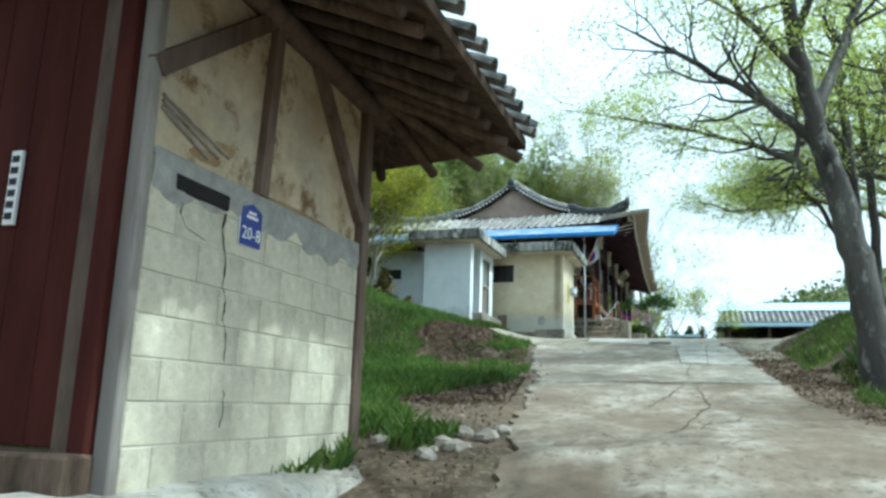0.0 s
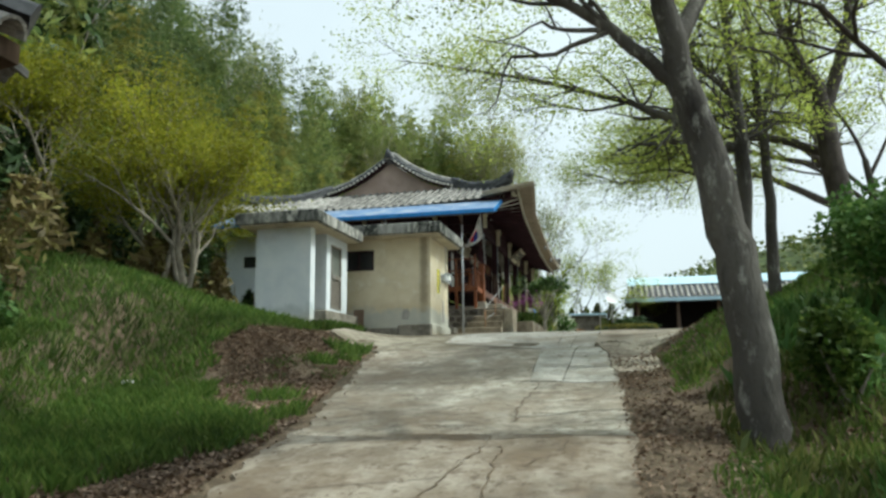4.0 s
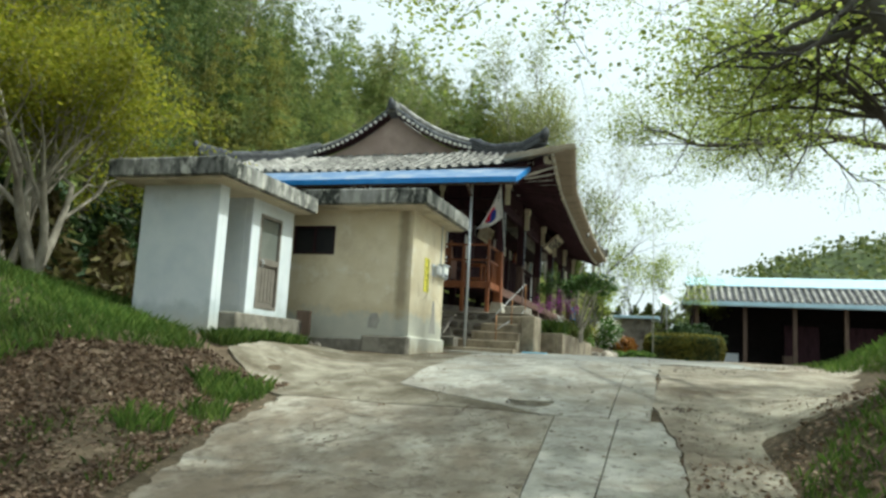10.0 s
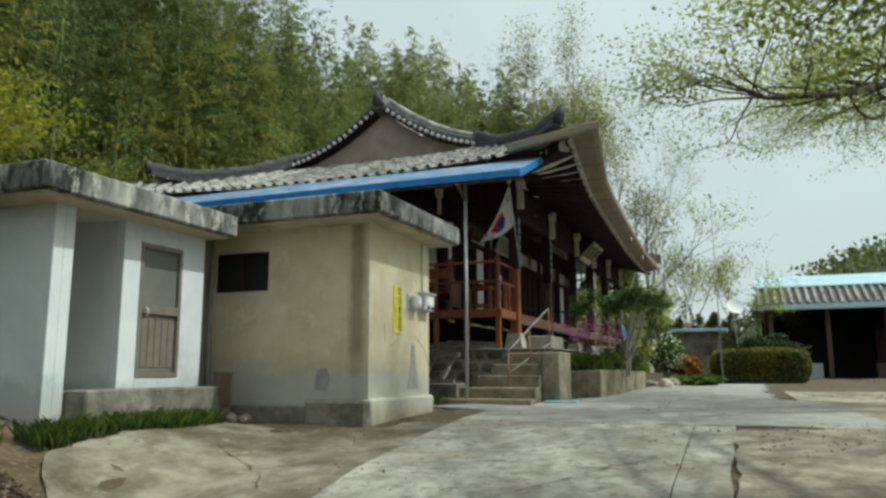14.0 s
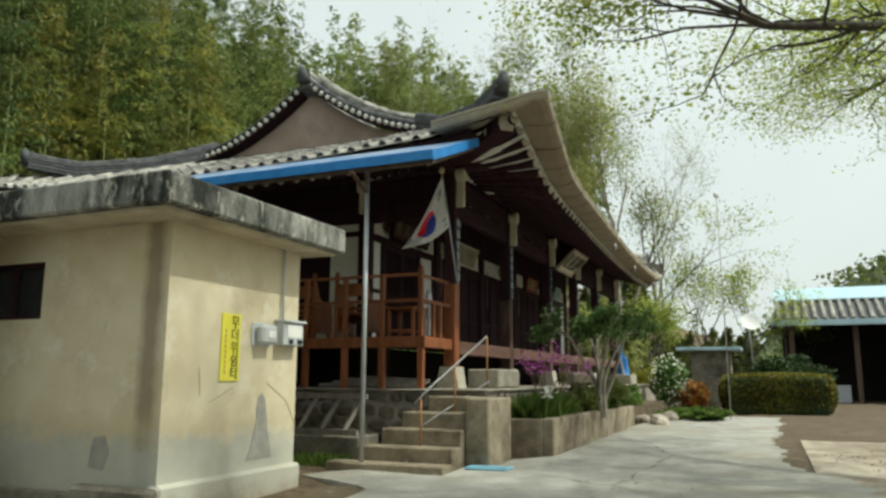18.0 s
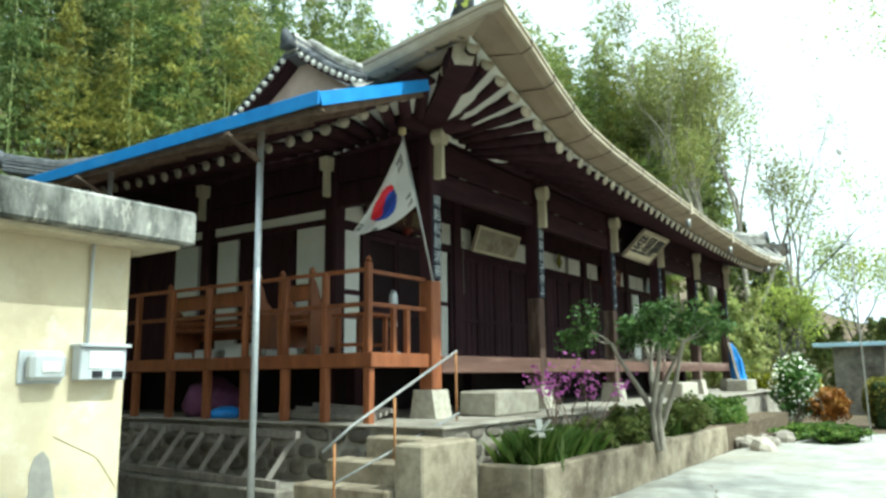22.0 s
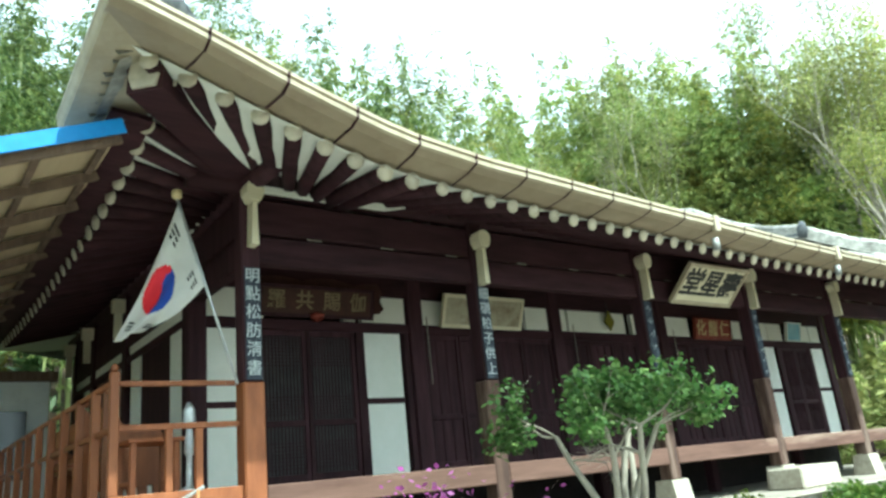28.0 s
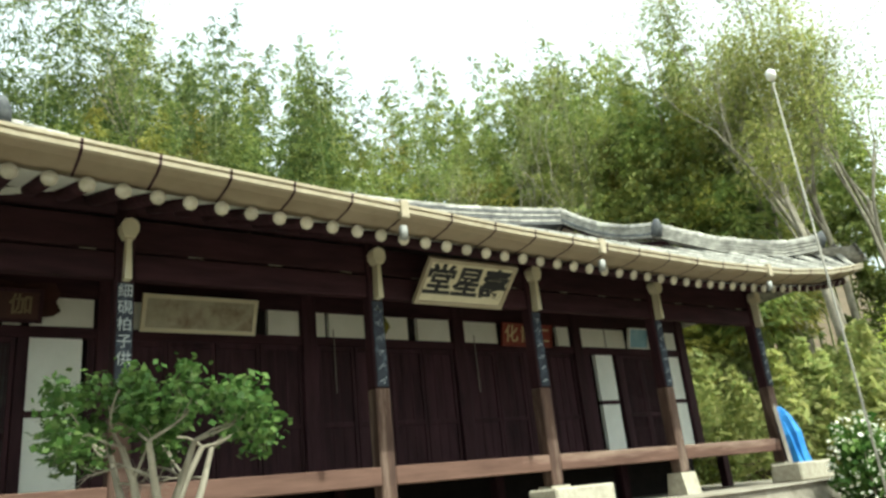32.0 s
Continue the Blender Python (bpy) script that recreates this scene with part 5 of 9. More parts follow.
planter = thing("planter", "long weathered concrete planter wall below the podium", "planter", kind="structure")
box("wall", -1.18, -1.02, 26.88, 30.9, 2.1, 2.97, "step_concrete", planter, b=0.02)
box("wall", -1.18, -1.03, 30.9, 33.8, 2.1, 2.94, "step_concrete", planter, b=0.02)
box("wall", -1.82, -1.18, 26.88, 27.03, 2.1, 2.96, "step_concrete", planter, b=0.02)
box("soil", -1.85, -1.15, 27.0, 40.0, 2.1, 2.90, "soil", planter, "dark planting soil")
for k in range(10):
    r = random.uniform(0.12, 0.24)
    x, y = -1.0 + random.uniform(-0.1, 0.5), 34.1 + 0.6 * k * 0.6 + random.uniform(-0.1, 0.1)
    ob = obj("edging_stone", *tube_vf([(0, 0, -r * 0.6), (0, 0, 0), (0, 0, r * 0.5), (0, 0.02, r * 0.7)], [r * 0.8, r, r * 0.8, r * 0.3], 7), "stone")
    ob.matrix_world = pose(x, y, height(x, y) + r * 0.3, random.uniform(-20, 20), random.uniform(-20, 20), random.uniform(0, 360))
    tagged(ob, "rough stone edging the flower bed", "rock", "edging stones")

hall = thing("hall", "old timber hall with dark stained columns and a curved tile roof", "hall")
# columns
for i, y in enumerate(COLY):
    col = new("column")
    col.parent = hall
    col["label"] = "dark timber column with an inscribed board"
    lower = "orange" if i == 0 else "redcolumn"
    prism("base_stone", [(CXL - 0.19, POD - 0.02), (CXL + 0.19, POD - 0.02), (CXL + 0.13, POD + 0.33), (CXL - 0.13, POD + 0.33)], "y", y - 0.17, y + 0.17, "granite", col, "tapered granite base")
    box("shaft_foot", CXL - 0.1, CXL + 0.1, y - 0.1, y + 0.1, POD + 0.33, 5.0, lower, col, b=0.015)
    box("shaft", CXL - 0.095, CXL + 0.095, y - 0.095, y + 0.095, 5.0, 6.9, "darkwood", col, b=0.015)
    box("ink_board", CXL + 0.097, CXL + 0.118, y - 0.075, y + 0.075, 5.01, 6.06, "ink", col, "black board with white brush characters", b=0.004)
    words = ["明點松肪淸書", "細硯柏子供上"]
    if i < 2:
        for k, ch in enumerate(words[i]):
            writing("character", ch, 0.15, Matrix.Translation((CXL + 0.120, y, 5.97 - 0.172 * k)) @ pose(0, 0, 0, 90, 0, 90), "boardmark", col)
    else:
        for k in range(6):
            for q in range(3):
                beam("brush_mark", (CXL + 0.120, y - 0.05 + 0.03 * q, 5.93 - 0.172 * k + random.uniform(-0.03, 0.03)), (CXL + 0.120, y + 0.0 + 0.025 * q, 5.97 - 0.172 * k + random.uniform(-0.04, 0.04)), 0.004, 0.014, "boardmark", col, up=(1, 0, 0))
    dz = 0.02 if i == 0 else -0.16
    head = [(y + a, 6.76 + dz + c) for a, c in ((-0.085, -0.02), (-0.05, -0.09), (0.05, -0.09), (0.085, -0.02), (0.088, 0.05), (0.06, 0.10), (0.0, 0.12), (-0.06, 0.10), (-0.088, 0.05))]
    prism("bracket_head", head, "x", CXL + 0.05, CXL + 0.25, "plaqueboard", col, "pale painted bracket end")
    prism("bracket_tail", [(y - 0.022, 6.66 + dz), (y - 0.036, 6.24 + dz), (y + 0.036, 6.24 + dz), (y + 0.022, 6.66 + dz)], "x", CXL + 0.08, CXL + 0.22, "plaqueboard", col)
for i in range(5):
    a, b = COLY[i] + 0.095, COLY[i + 1] - 0.095
    box("lower_beam", CXL - 0.07, CXL + 0.06, a, b, 6.12, 6.40, "darkwood_h", hall, b=0.012)
    box("upper_beam", CXL - 0.06, CXL + 0.05, a, b, 6.43, 6.78, "darkwood_h", hall, b=0.012)
    box("floor_beam", CXL - 0.02, CXL + 0.10, a, b, DECK - 0.21, DECK, "redwood", hall, b=0.012)
    for k in range(6):
        y0 = a + (b - a) * (k + 0.2) / 6
        box("joint_chink", CXL + 0.052, CXL + 0.062, y0, y0 + 0.16, 6.408, 6.422, "greywood", hall, b=0) if k % 2 else None
tube("purlin", [(CXL, 26.9, 6.93), (CXL, 41.9, 6.93)], 0.11, "darkwood_h", hall, sides=10)
prism("plaster_strip", [(27.6, 6.83), (28.4, 6.825), (29.0, 6.83), (29.72, 7.0), (29.7, 7.03), (29.0, 6.905), (28.4, 6.89), (27.6, 6.90)], "x", CXL + 0.09, CXL + 0.125, "paper", hall, "white plaster strip smeared along the purlin")
prism("plaster_strip", [(-3.05, 7.05), (-4.3, 6.90), (-4.3, 6.84), (-3.05, 6.98)], "y", 27.36, 27.39, "paper", hall, "white plaster strip smeared along the purlin")
# open floor of planks
for k in range(50):
    y = 27.55 + 0.275 * k
    if y > 41.0:
        break
    box("floor_plank", WXL + 0.06, CXL - 0.02, y + 0.004, y + 0.271, DECK - 0.05, DECK - 0.003, "darkwood", hall, b=0.004)
# solid near-black block: the shade below the floor is in its colour
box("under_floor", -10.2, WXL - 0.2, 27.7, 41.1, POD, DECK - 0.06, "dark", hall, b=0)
for k in range(6):
    box("floor_post", WXL + 0.3, WXL + 0.46, COLY[k] - 0.08, COLY[k] + 0.08, POD, DECK - 0.05, "darkwood", hall)
    ob = box("step_stone", -2.72, -2.18, 27.95 if k == 0 else COLY[k] - 0.55, 29.05 if k == 0 else COLY[k] + 0.5, POD, POD + 0.30, "granite", None, b=0.025) if k in (0, 3, 5) else None
    if ob:
        tagged(ob, "pale dressed stone step before the raised floor", "step stone", "step stones")

# front wall: posts, rails, papered panels and doors
SILL, LINT, TR0, TR1 = DECK + 0.02, 5.86, 5.99, 6.34
for i, y in enumerate([27.5, 30.42, 33.03, 35.6, 38.2, 41.12]):
    box("wall_post", WXL - 0.1, WXL + 0.08, y - 0.11, y + 0.11, DECK - 0.05, 6.95, "darkwood", hall, b=0.012)
box("wall_sill", WXL - 0.08, WXL + 0.06, 27.6, 41.0, DECK - 0.02, SILL, "darkwood_h", hall)
box("wall_lintel", WXL - 0.08, WXL + 0.05, 27.6, 41.0, LINT, TR0, "darkwood_h", hall)
box("wall_head", WXL - 0.08, WXL + 0.06, 27.6, 41.0, TR1, 6.95, "darkwood_h", hall)
# near-black backing puts the unlit room behind the wall into colour
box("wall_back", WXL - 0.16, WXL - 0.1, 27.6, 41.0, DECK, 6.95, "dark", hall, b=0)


def papered(y0, y1, z0, z1, parent=hall):
    return box("papered_panel", WXL - 0.06, WXL + 0.02, y0, y1, z0, z1, "paper", parent, "white papered wall panel", b=0.003)


for y0, y1 in ((27.62, 27.98), (29.61, 30.17), (38.64, 39.08), (40.50, 40.98)):
    papered(y0, y1, SILL, 4.97)
    papered(y0, y1, 5.04, LINT)
    box("panel_rail", WXL - 0.06, WXL + 0.035, y0, y1, 4.97, 5.04, "darkwood_h", hall, b=0.003)
for y0, y1 in ((28.02, 28.14), (29.5, 29.62), (38.32, 38.48), (39.16, 39.28), (40.36, 40.48), (30.22, 30.3)):
    box("jamb", WXL - 0.07, WXL + 0.045, y0, y1, SILL, LINT, "darkwood", hall, b=0.005)
for y0, y1 in ((27.62, 28.3), (29.35, 29.52), (29.62, 30.28), (30.56, 30.92), (32.45, 32.9), (33.16, 33.3), (33.36, 34.68), (34.86, 35.46), (35.74, 36.42), (37.0, 37.5), (37.78, 38.06), (38.36, 38.95), (39.0, 39.5), (40.15, 40.55), (40.6, 40.98)):
    papered(y0, y1, TR0, TR1)


def leaf_door(y0, y1, z0, z1, lattice):
    """One dark door leaf in the front wall."""
    dd = new("door_leaf")
    dd.parent = hall
    dd["label"] = "dark lattice door leaf, shut" if lattice else "dark plank door leaf, shut"
    x = WXL
    for a, b in ((y0, y0 + 0.05), (y1 - 0.05, y1)):
        box("stile", x - 0.02, x + 0.03, a, b, z0, z1, "darkwood", dd, b=0.004)
    for a, b in ((z0, z0 + 0.09), (z1 - 0.07, z1), (z0 + 0.62, z0 + 0.69)):
        box("rail", x - 0.02, x + 0.028, y0 + 0.05, y1 - 0.05, a, b, "darkwood", dd, b=0.004)
    box("panel", x - 0.015, x + 0.004, y0 + 0.05, y1 - 0.05, z0 + 0.09, z1 - 0.07, "doorscreen" if lattice else "darkwood", dd, b=0)
    if lattice:
        nb = 13
        bars = [box_vf(x + 0.004, x + 0.018, y0 + 0.05 + (y1 - y0 - 0.1) * (k + 0.5) / nb - 0.005, y0 + 0.05 + (y1 - y0 - 0.1) * (k + 0.5) / nb + 0.005, z0 + 0.09, z1 - 0.07) for k in range(nb)]
        bars += [box_vf(x + 0.004, x + 0.02, y0 + 0.05, y1 - 0.05, z, z + 0.009) for z in list(np.arange(z1 - 0.42, z1 - 0.1, 0.04)) + list(np.arange(z0 + 0.75, z0 + 0.98, 0.04)) + list(np.arange(z0 + 0.15, z0 + 0.45, 0.04))]
        obj("lattice", *join(bars), "darkwood", dd)
    else:
        for k in range(1, 3):
            yy_ = y0 + 0.05 + (y1 - y0 - 0.1) * k / 3
            box("batten", x + 0.004, x + 0.012, yy_ - 0.012, yy_ + 0.012, z0 + 0.09, z1 - 0.07, "darkwood", dd, b=0)


leaf_door(28.15, 28.82, SILL, LINT, True)
leaf_door(28.83, 29.49, SILL, LINT, True)
for a, b in ((30.54, 32.92), (33.15, 35.48), (35.72, 38.08)):
    for k in range(4):
        w = (b - a) / 4
        leaf_door(a + w * k + 0.006, a + w * (k + 1) - 0.006, SILL, LINT, False)
leaf_door(39.29, 39.81, SILL, LINT, True)
leaf_door(39.82, 40.35, SILL, LINT, True)
for y in (30.60, 33.4, 35.9):
    tube("door_cord", [(WXL + 0.06, y, 6.1), (WXL + 0.06, y + 0.01, 5.2)], 0.008, "greywood", hall, sides=5)

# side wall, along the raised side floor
# side backing, likewise near-black for the unlit room
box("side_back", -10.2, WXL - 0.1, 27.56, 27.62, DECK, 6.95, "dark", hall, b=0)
for x in (-4.385, -6.98, -8.85, -10.2):
    box("wall_post", x - 0.1, x + 0.1, 27.40 + 0.003, 27.60, POD, 6.95, "darkwood", hall, b=0.012) if x > -4.4 else box("wall_post", x - 0.1, x + 0.1, 27.40, 27.60, POD, 6.95, "darkwood", hall, b=0.012)
    prism("bracket_head", [(x - 0.07, 6.80), (x - 0.055, 6.62), (x + 0.055, 6.62), (x + 0.07, 6.80)], "y", 27.24, 27.40, "plaqueboard", hall)
    prism("bracket_tail", [(x - 0.025, 6.62), (x - 0.03, 6.26), (x + 0.03, 6.26), (x + 0.025, 6.62)], "y", 27.27, 27.37, "plaqueboard", hall)
box("side_beam", -10.2, CXL - 0.1, 27.43, 27.56, 6.12, 6.42, "darkwood", hall)
box("side_beam", -10.2, CXL - 0.1, 27.44, 27.55, 6.45, 6.80, "darkwood", hall)
tube("side_purlin", [(-10.8, 27.5, 6.93), (-2.2, 27.5, 6.93)], 0.11, "darkwood", hall, sides=10)
box("side_lintel", -10.1, WXL - 0.1, 27.42, 27.55, 5.90, 5.99, "darkwood", hall)
for x0, x1, z0, z1 in ((-5.05, -4.51, SILL, 5.90), (-6.73, -6.29, SILL, 5.90), (-7.74, -7.19, SILL, 5.90), (-9.55, -8.98, SILL, 5.90), (-6.8, -4.5, 5.99, 6.12), (-8.75, -7.05, 5.99, 6.12), (-10.1, -9.05, 5.99, 6.12)):
    box("papered_panel", x0, x1, 27.44, 27.54, z0, z1, "paper", hall, "white papered wall panel", b=0.003)
for x0, x1 in ((-6.25, -5.1), (-8.7, -7.8)):
    box("side_door", x0, x1, 27.45, 27.53, SILL, 5.90, "darkwood", hall, b=0.004)
box("side_sill", -10.1, WXL - 0.1, 27.42, 27.55, DECK - 0.05, SILL, "darkwood", hall)
box("side_rail", -10.1, WXL - 0.1, 27.43, 27.545, 6.115, 6.13, "darkwood", hall)

# rafters of the eaves
ev_y = [25.74, 26.4, 27.0, 27.6, 28.2, 29.0, 30.5, 32.0, 34.0, 36.0, 38.0, 40.0, 41.4, 42.4, 43.1]
ev_z = [7.18, 7.05, 6.90, 6.78, 6.68, 6.61, 6.56, 6.52, 6.47, 6.44, 6.43, 6.50, 6.64, 6.82, 6.97]
eave = lambda y: float(np.interp(y, ev_y, ev_z))
edge_x = lambda y: float(np.interp(y, [25.74, 28.0, 34.4, 41.0, 43.1], [-0.72, -0.95, -1.12, -1.2, -1.42]))
seave = lambda x: float(np.interp(x, [-12.1, -10.5, -8.5, -6.5, -4.5, -2.6, -0.92], [7.15, 6.95, 6.85, 6.81, 6.84, 6.93, 7.18]))
lift_ = lambda d: 0.14 * max(0.0, 1 - max(d, 0.0) / 2.0)   # rafter ends rise towards the corner
rend = lambda y: edge_x(y) - 0.36 - 0.20 * max(0.0, 1 - abs(y - 25.8) / 2.4)


def rafter(a, b, r0=0.085, r1=0.066):
    tube("rafter", [a, b], [r0, r1], "darkwood_h", hall, sides=7)
    d_ = (Vector(b) - Vector(a)).normalized()
    tube("rafter_end", [Vector(b), Vector(b) + d_ * 0.012], r1 + 0.003, "rafterend", hall, sides=9)


y = 28.75
while y < 40.4:
    rafter((CXL - 1.0, y, 7.30), (rend(y), y, eave(y) - 0.10))
    y += 0.29
for k in range(-1, 8):
    yy_ = 26.42 + 0.285 * k
    rafter((-3.05 - 0.06 * k, 27.75 + 0.12 * k, 7.02), (rend(yy_), yy_, eave(yy_) - 0.11 + lift_(yy_ - 26.1)), 0.09, 0.074)
    rafter((-3.05 - 0.06 * k, 41.0 - 0.12 * k, 7.02), (rend(42.62 - 0.29 * k), 42.62 - 0.29 * k, eave(42.62 - 0.29 * k) - 0.11))
for k in range(-1, 9):
    xx_ = -1.75 - 0.29 * k
    rafter((-3.1 - 0.14 * k, 27.8, 7.02), (xx_, 26.33, seave(xx_) - 0.14 + lift_(-1.6 - xx_)), 0.09, 0.074)
x = -4.45
while x > -10.4:
    rafter((x, 28.3, 7.3), (x, 26.33, seave(x) - 0.14))
    x -= 0.3
beam("hip_rafter", (-3.9, 28.6, 7.05), (-1.42, 26.14, 7.08), 0.29, 0.27, "darkwood_h", hall)
prism("hip_rafter_end", [(-0.09, 6.97), (0.09, 6.97), (0.12, 7.06), (0.10, 7.17), (0.0, 7.21), (-0.10, 7.17), (-0.12, 7.06)], "y", -0.03, 0.0, "rafterend", hall, "large pale carved end of the corner rafter").data.transform(Matrix.Translation((-1.42, 26.14, 0)) @ Matrix.Rotation(radians(45), 4, "Z"))
beam("hip_rafter", (-3.9, 40.2, 7.05), (-1.75, 42.6, 6.86), 0.2, 0.26, "darkwood_h", hall)
# plaster between the rafters
yy = np.linspace(26.0, 43.0, 60)
v, f = [], []
for y in yy:
    rx_e = rend(y) + 0.04
    lim = rx_e - 1.0 * max(y - 26.1, 0) if y < 34 else rx_e - 1.0 * max(43.0 - y, 0)
    prof_ = lambda x: float(np.interp(x, [CXL - 1.1, CXL, rx_e], [7.33, 6.99, eave(y) - 0.075 + lift_(y - 26.1)]))
    v += [(max(q, lim), y, prof_(max(q, lim))) for q in (CXL - 1.1, CXL)] + [(rx_e, y, prof_(rx_e))]
f = [(3 * i + k, 3 * i + k + 1, 3 * i + k + 4, 3 * i + k + 3) for i in range(59) for k in range(2)]
obj("eave_plaster", v, f, "paper", hall, "white plaster between the rafters")
xx = np.linspace(-12.0, -1.52, 40)
v, f = [], []
for x in xx:
    lim = 26.32 + max(-1.5 - x, 0)
    prof_ = lambda y: float(np.interp(y, [26.15, 27.5, 28.6], [seave(x) - 0.09 + lift_(-1.6 - x), 7.03, 7.34]))
    v += [(x, min(q, lim), prof_(min(q, lim))) for q in (28.6, 27.5)] + [(x, 26.31, prof_(26.31))]
f = [(3 * i + k, 3 * i + k + 3, 3 * i + k + 4, 3 * i + k + 1) for i in range(39) for k in range(2)]
obj("eave_plaster", v, f, "paper", hall, "white plaster between the rafters")

xs = np.linspace(-12.0, -1.9, 30)
v = [p for x in xs for p in ((x, 26.02, seave(x) - 0.05), (x, 26.34, seave(x) - 0.075), (x, 26.34, seave(x) - 0.035), (x, 26.02, seave(x) - 0.01))]
f = [(4 * i + k, 4 * i + 4 + k, 4 * i + 4 + (k + 1) % 4, 4 * i + (k + 1) % 4) for i in range(29) for k in range(4)]
obj("eave_board", v, f, "darkwood_h", hall, "dark board along the side eave")
# tan gutter boxed round the front eave
gut = new("gutter")
gut.parent = hall
gut["label"] = "tan boxed gutter along the eave with dark joint straps"
v, f = [], []
yy = np.linspace(25.74, 43.1, 64)
n = len(yy)
prof = [(-0.40, -0.035), (-0.10, 0.0), (-0.02, 0.03), (0.012, 0.04), (0.014, 0.075), (0.002, 0.082), (0.003, 0.092), (0.024, 0.10), (0.024, 0.13), (0.0, 0.14), (-0.03, 0.13)]
for y in yy:
    for dx, dz in prof:
        v.append((edge_x(y) + dx if dx > -0.3 else rend(y) - 0.05, y, eave(y) + dz + (0 if dx > -0.3 else lift_(y - 26.1))))
k_ = len(prof)
f = [(i * k_ + j, i * k_ + j + 1, (i + 1) * k_ + j + 1, (i + 1) * k_ + j) for i in range(n - 1) for j in range(k_ - 1)]
go = obj("trough", v, f, "gutter", gut)
go.data.materials.append(M["gutterlip"])
for p in go.data.polygons:
    if p.index % (k_ - 1) >= 2:
        p.material_index = 1
y = 26.4
while y < 43:
    w = 0.012
    pts = [(edge_x(y) + dx if dx > -0.3 else rend(y) - 0.05, y, eave(y) + dz + (0 if dx > -0.3 else lift_(y - 26.1))) for dx, dz in prof[:-1]]
    vv = []
    for px_, py_, pz_ in pts:
        vv += [(px_ + 0.004, py_ - w, pz_ - 0.004), (px_ + 0.004, py_ + w, pz_ - 0.004)]
    obj("strap", vv, [(2 * i, 2 * i + 1, 2 * i + 3, 2 * i + 2) for i in range(len(pts) - 1)], "darkwood", gut)
    y += 0.62
for y in (32.6, 35.6, 39.4):
    tube("outlet", [(edge_x(y) - 0.04, y, eave(y) - 0.10), (edge_x(y) - 0.04, y, eave(y) - 0.24)], 0.045, "steel_dull", gut, "small metal gutter outlet")
    box("clip", edge_x(y) - 0.03, edge_x(y) + 0.04, y - 0.05, y + 0.05, eave(y) - 0.03, eave(y) + 0.17, "gutterlip", gut)
xs = np.linspace(-0.70, -2.4, 10)
v = []
for x in xs:
    for dy, dz in ((0.60, -0.02), (0.02, 0.02), (0.0, 0.04), (-0.02, 0.085), (-0.004, 0.10), (-0.024, 0.115), (-0.024, 0.15), (0.0, 0.16)):
        v.append((min(x, -1.32) if dy > 0.3 else x, 25.74 + dy, seave(min(x, -1.32) if dy > 0.3 else x) + dz + (lift_(-1.6 - x) if dy > 0.3 else 0)))
f = [(i * 8 + j, (i + 1) * 8 + j, (i + 1) * 8 + j + 1, i * 8 + j + 1) for i in range(9) for j in range(7)]
obj("trough", v, f, "gutterlip", gut)

# tiled roof
roof = new("roof")
roof.parent = hall
roof["label"] = "dark grey half-round tile roof, lichened pale near the eaves"
GYS, GYN, RXC, RZ = 28.95, 40.7, -6.5, 9.0


def front_pts(y):
    e = (edge_x(y) - 0.06, y, eave(y) + 0.07)
    if GYS <= y <= GYN:
        return [(RXC, y, RZ), (-5.4, y, 8.45), (-4.36, y, 8.0), (-2.8, y, 7.36), e]
    q = (GYS - y) / (GYS - 25.9) if y < GYS else (y - GYN) / (43.1 - GYN)
    hx = -4.36 + (edge_x(y) + 4.36) * q
    hz = 8.16 + (7.36 - 8.16) * q - 0.25 * math.sin(math.pi * q) * 0.5
    return [(hx, y, hz), ((hx + e[0]) / 2, y, (hz + e[2]) / 2 - 0.05 * (1 - q)), e]


def mirror(pts):
    return [(2 * RXC - p[0], p[1], p[2]) for p in pts]


rows_f = [(front_pts(y), (0, 1, 0)) for y in np.arange(26.32, 43.0, 0.27)]
rows_s = []
for x in np.arange(-11.9, -1.3, 0.27):
    e = (x, 25.95, seave(x) + 0.03)
    if -9.04 <= x <= -4.36:
        pts = [(x, GYS, 8.10), (x, 27.3, 7.42), e]
    else:
        q = (x + 4.36) / 3.4 if x > -4.36 else (-9.04 - x) / 3.0
        hy = GYS + (25.95 - GYS) * q
        hz = 8.16 + (7.36 - 8.16) * q - 0.12 * math.sin(math.pi * q)
        pts = [(x, hy, hz), (x, (hy + e[1]) / 2, (hz + e[2]) / 2 - 0.03), e]
    rows_s.append((pts, (1, 0, 0)))


def sheet(rows, name, m, lift=-0.01):
    vs, fs = [], []
    for i in range(len(rows) - 1):
        a, b = rows[i][0], rows[i + 1][0]
        if len(a) != len(b):
            a, b = a[-3:], b[-3:]
        o = len(vs)
        for p in (*a, *b):
            vs.append((p[0], p[1], p[2] + lift))
        for k in range(len(a) - 1):
            fs.append((o + k, o + k + 1, o + len(a) + k + 1, o + len(a) + k))
    return obj(name, vs, fs, m, roof)


tile_rows(rows_f, 0.072, 0.30, parent=roof, name="tiles_front", m="tile_pale")["kind"] = "stuff"
near_s = [r for r in rows_s if r[0][0][0] > -8.2]
tile_pieces(near_s, 0.072, 0.28, roof, "tile_piece")
tile_rows([r for r in rows_s if r[0][0][0] <= -8.2], 0.072, 0.28, parent=roof, name="tiles_side", m="tile_pale")["kind"] = "stuff"
sheet(rows_f, "tile_bed", "tile")
sheet(rows_s, "tile_bed", "tile_pale")
rows_b = [(mirror(p), s) for p, s in rows_f]
sheet(rows_b, "tile_bed", "tile", 0.03)
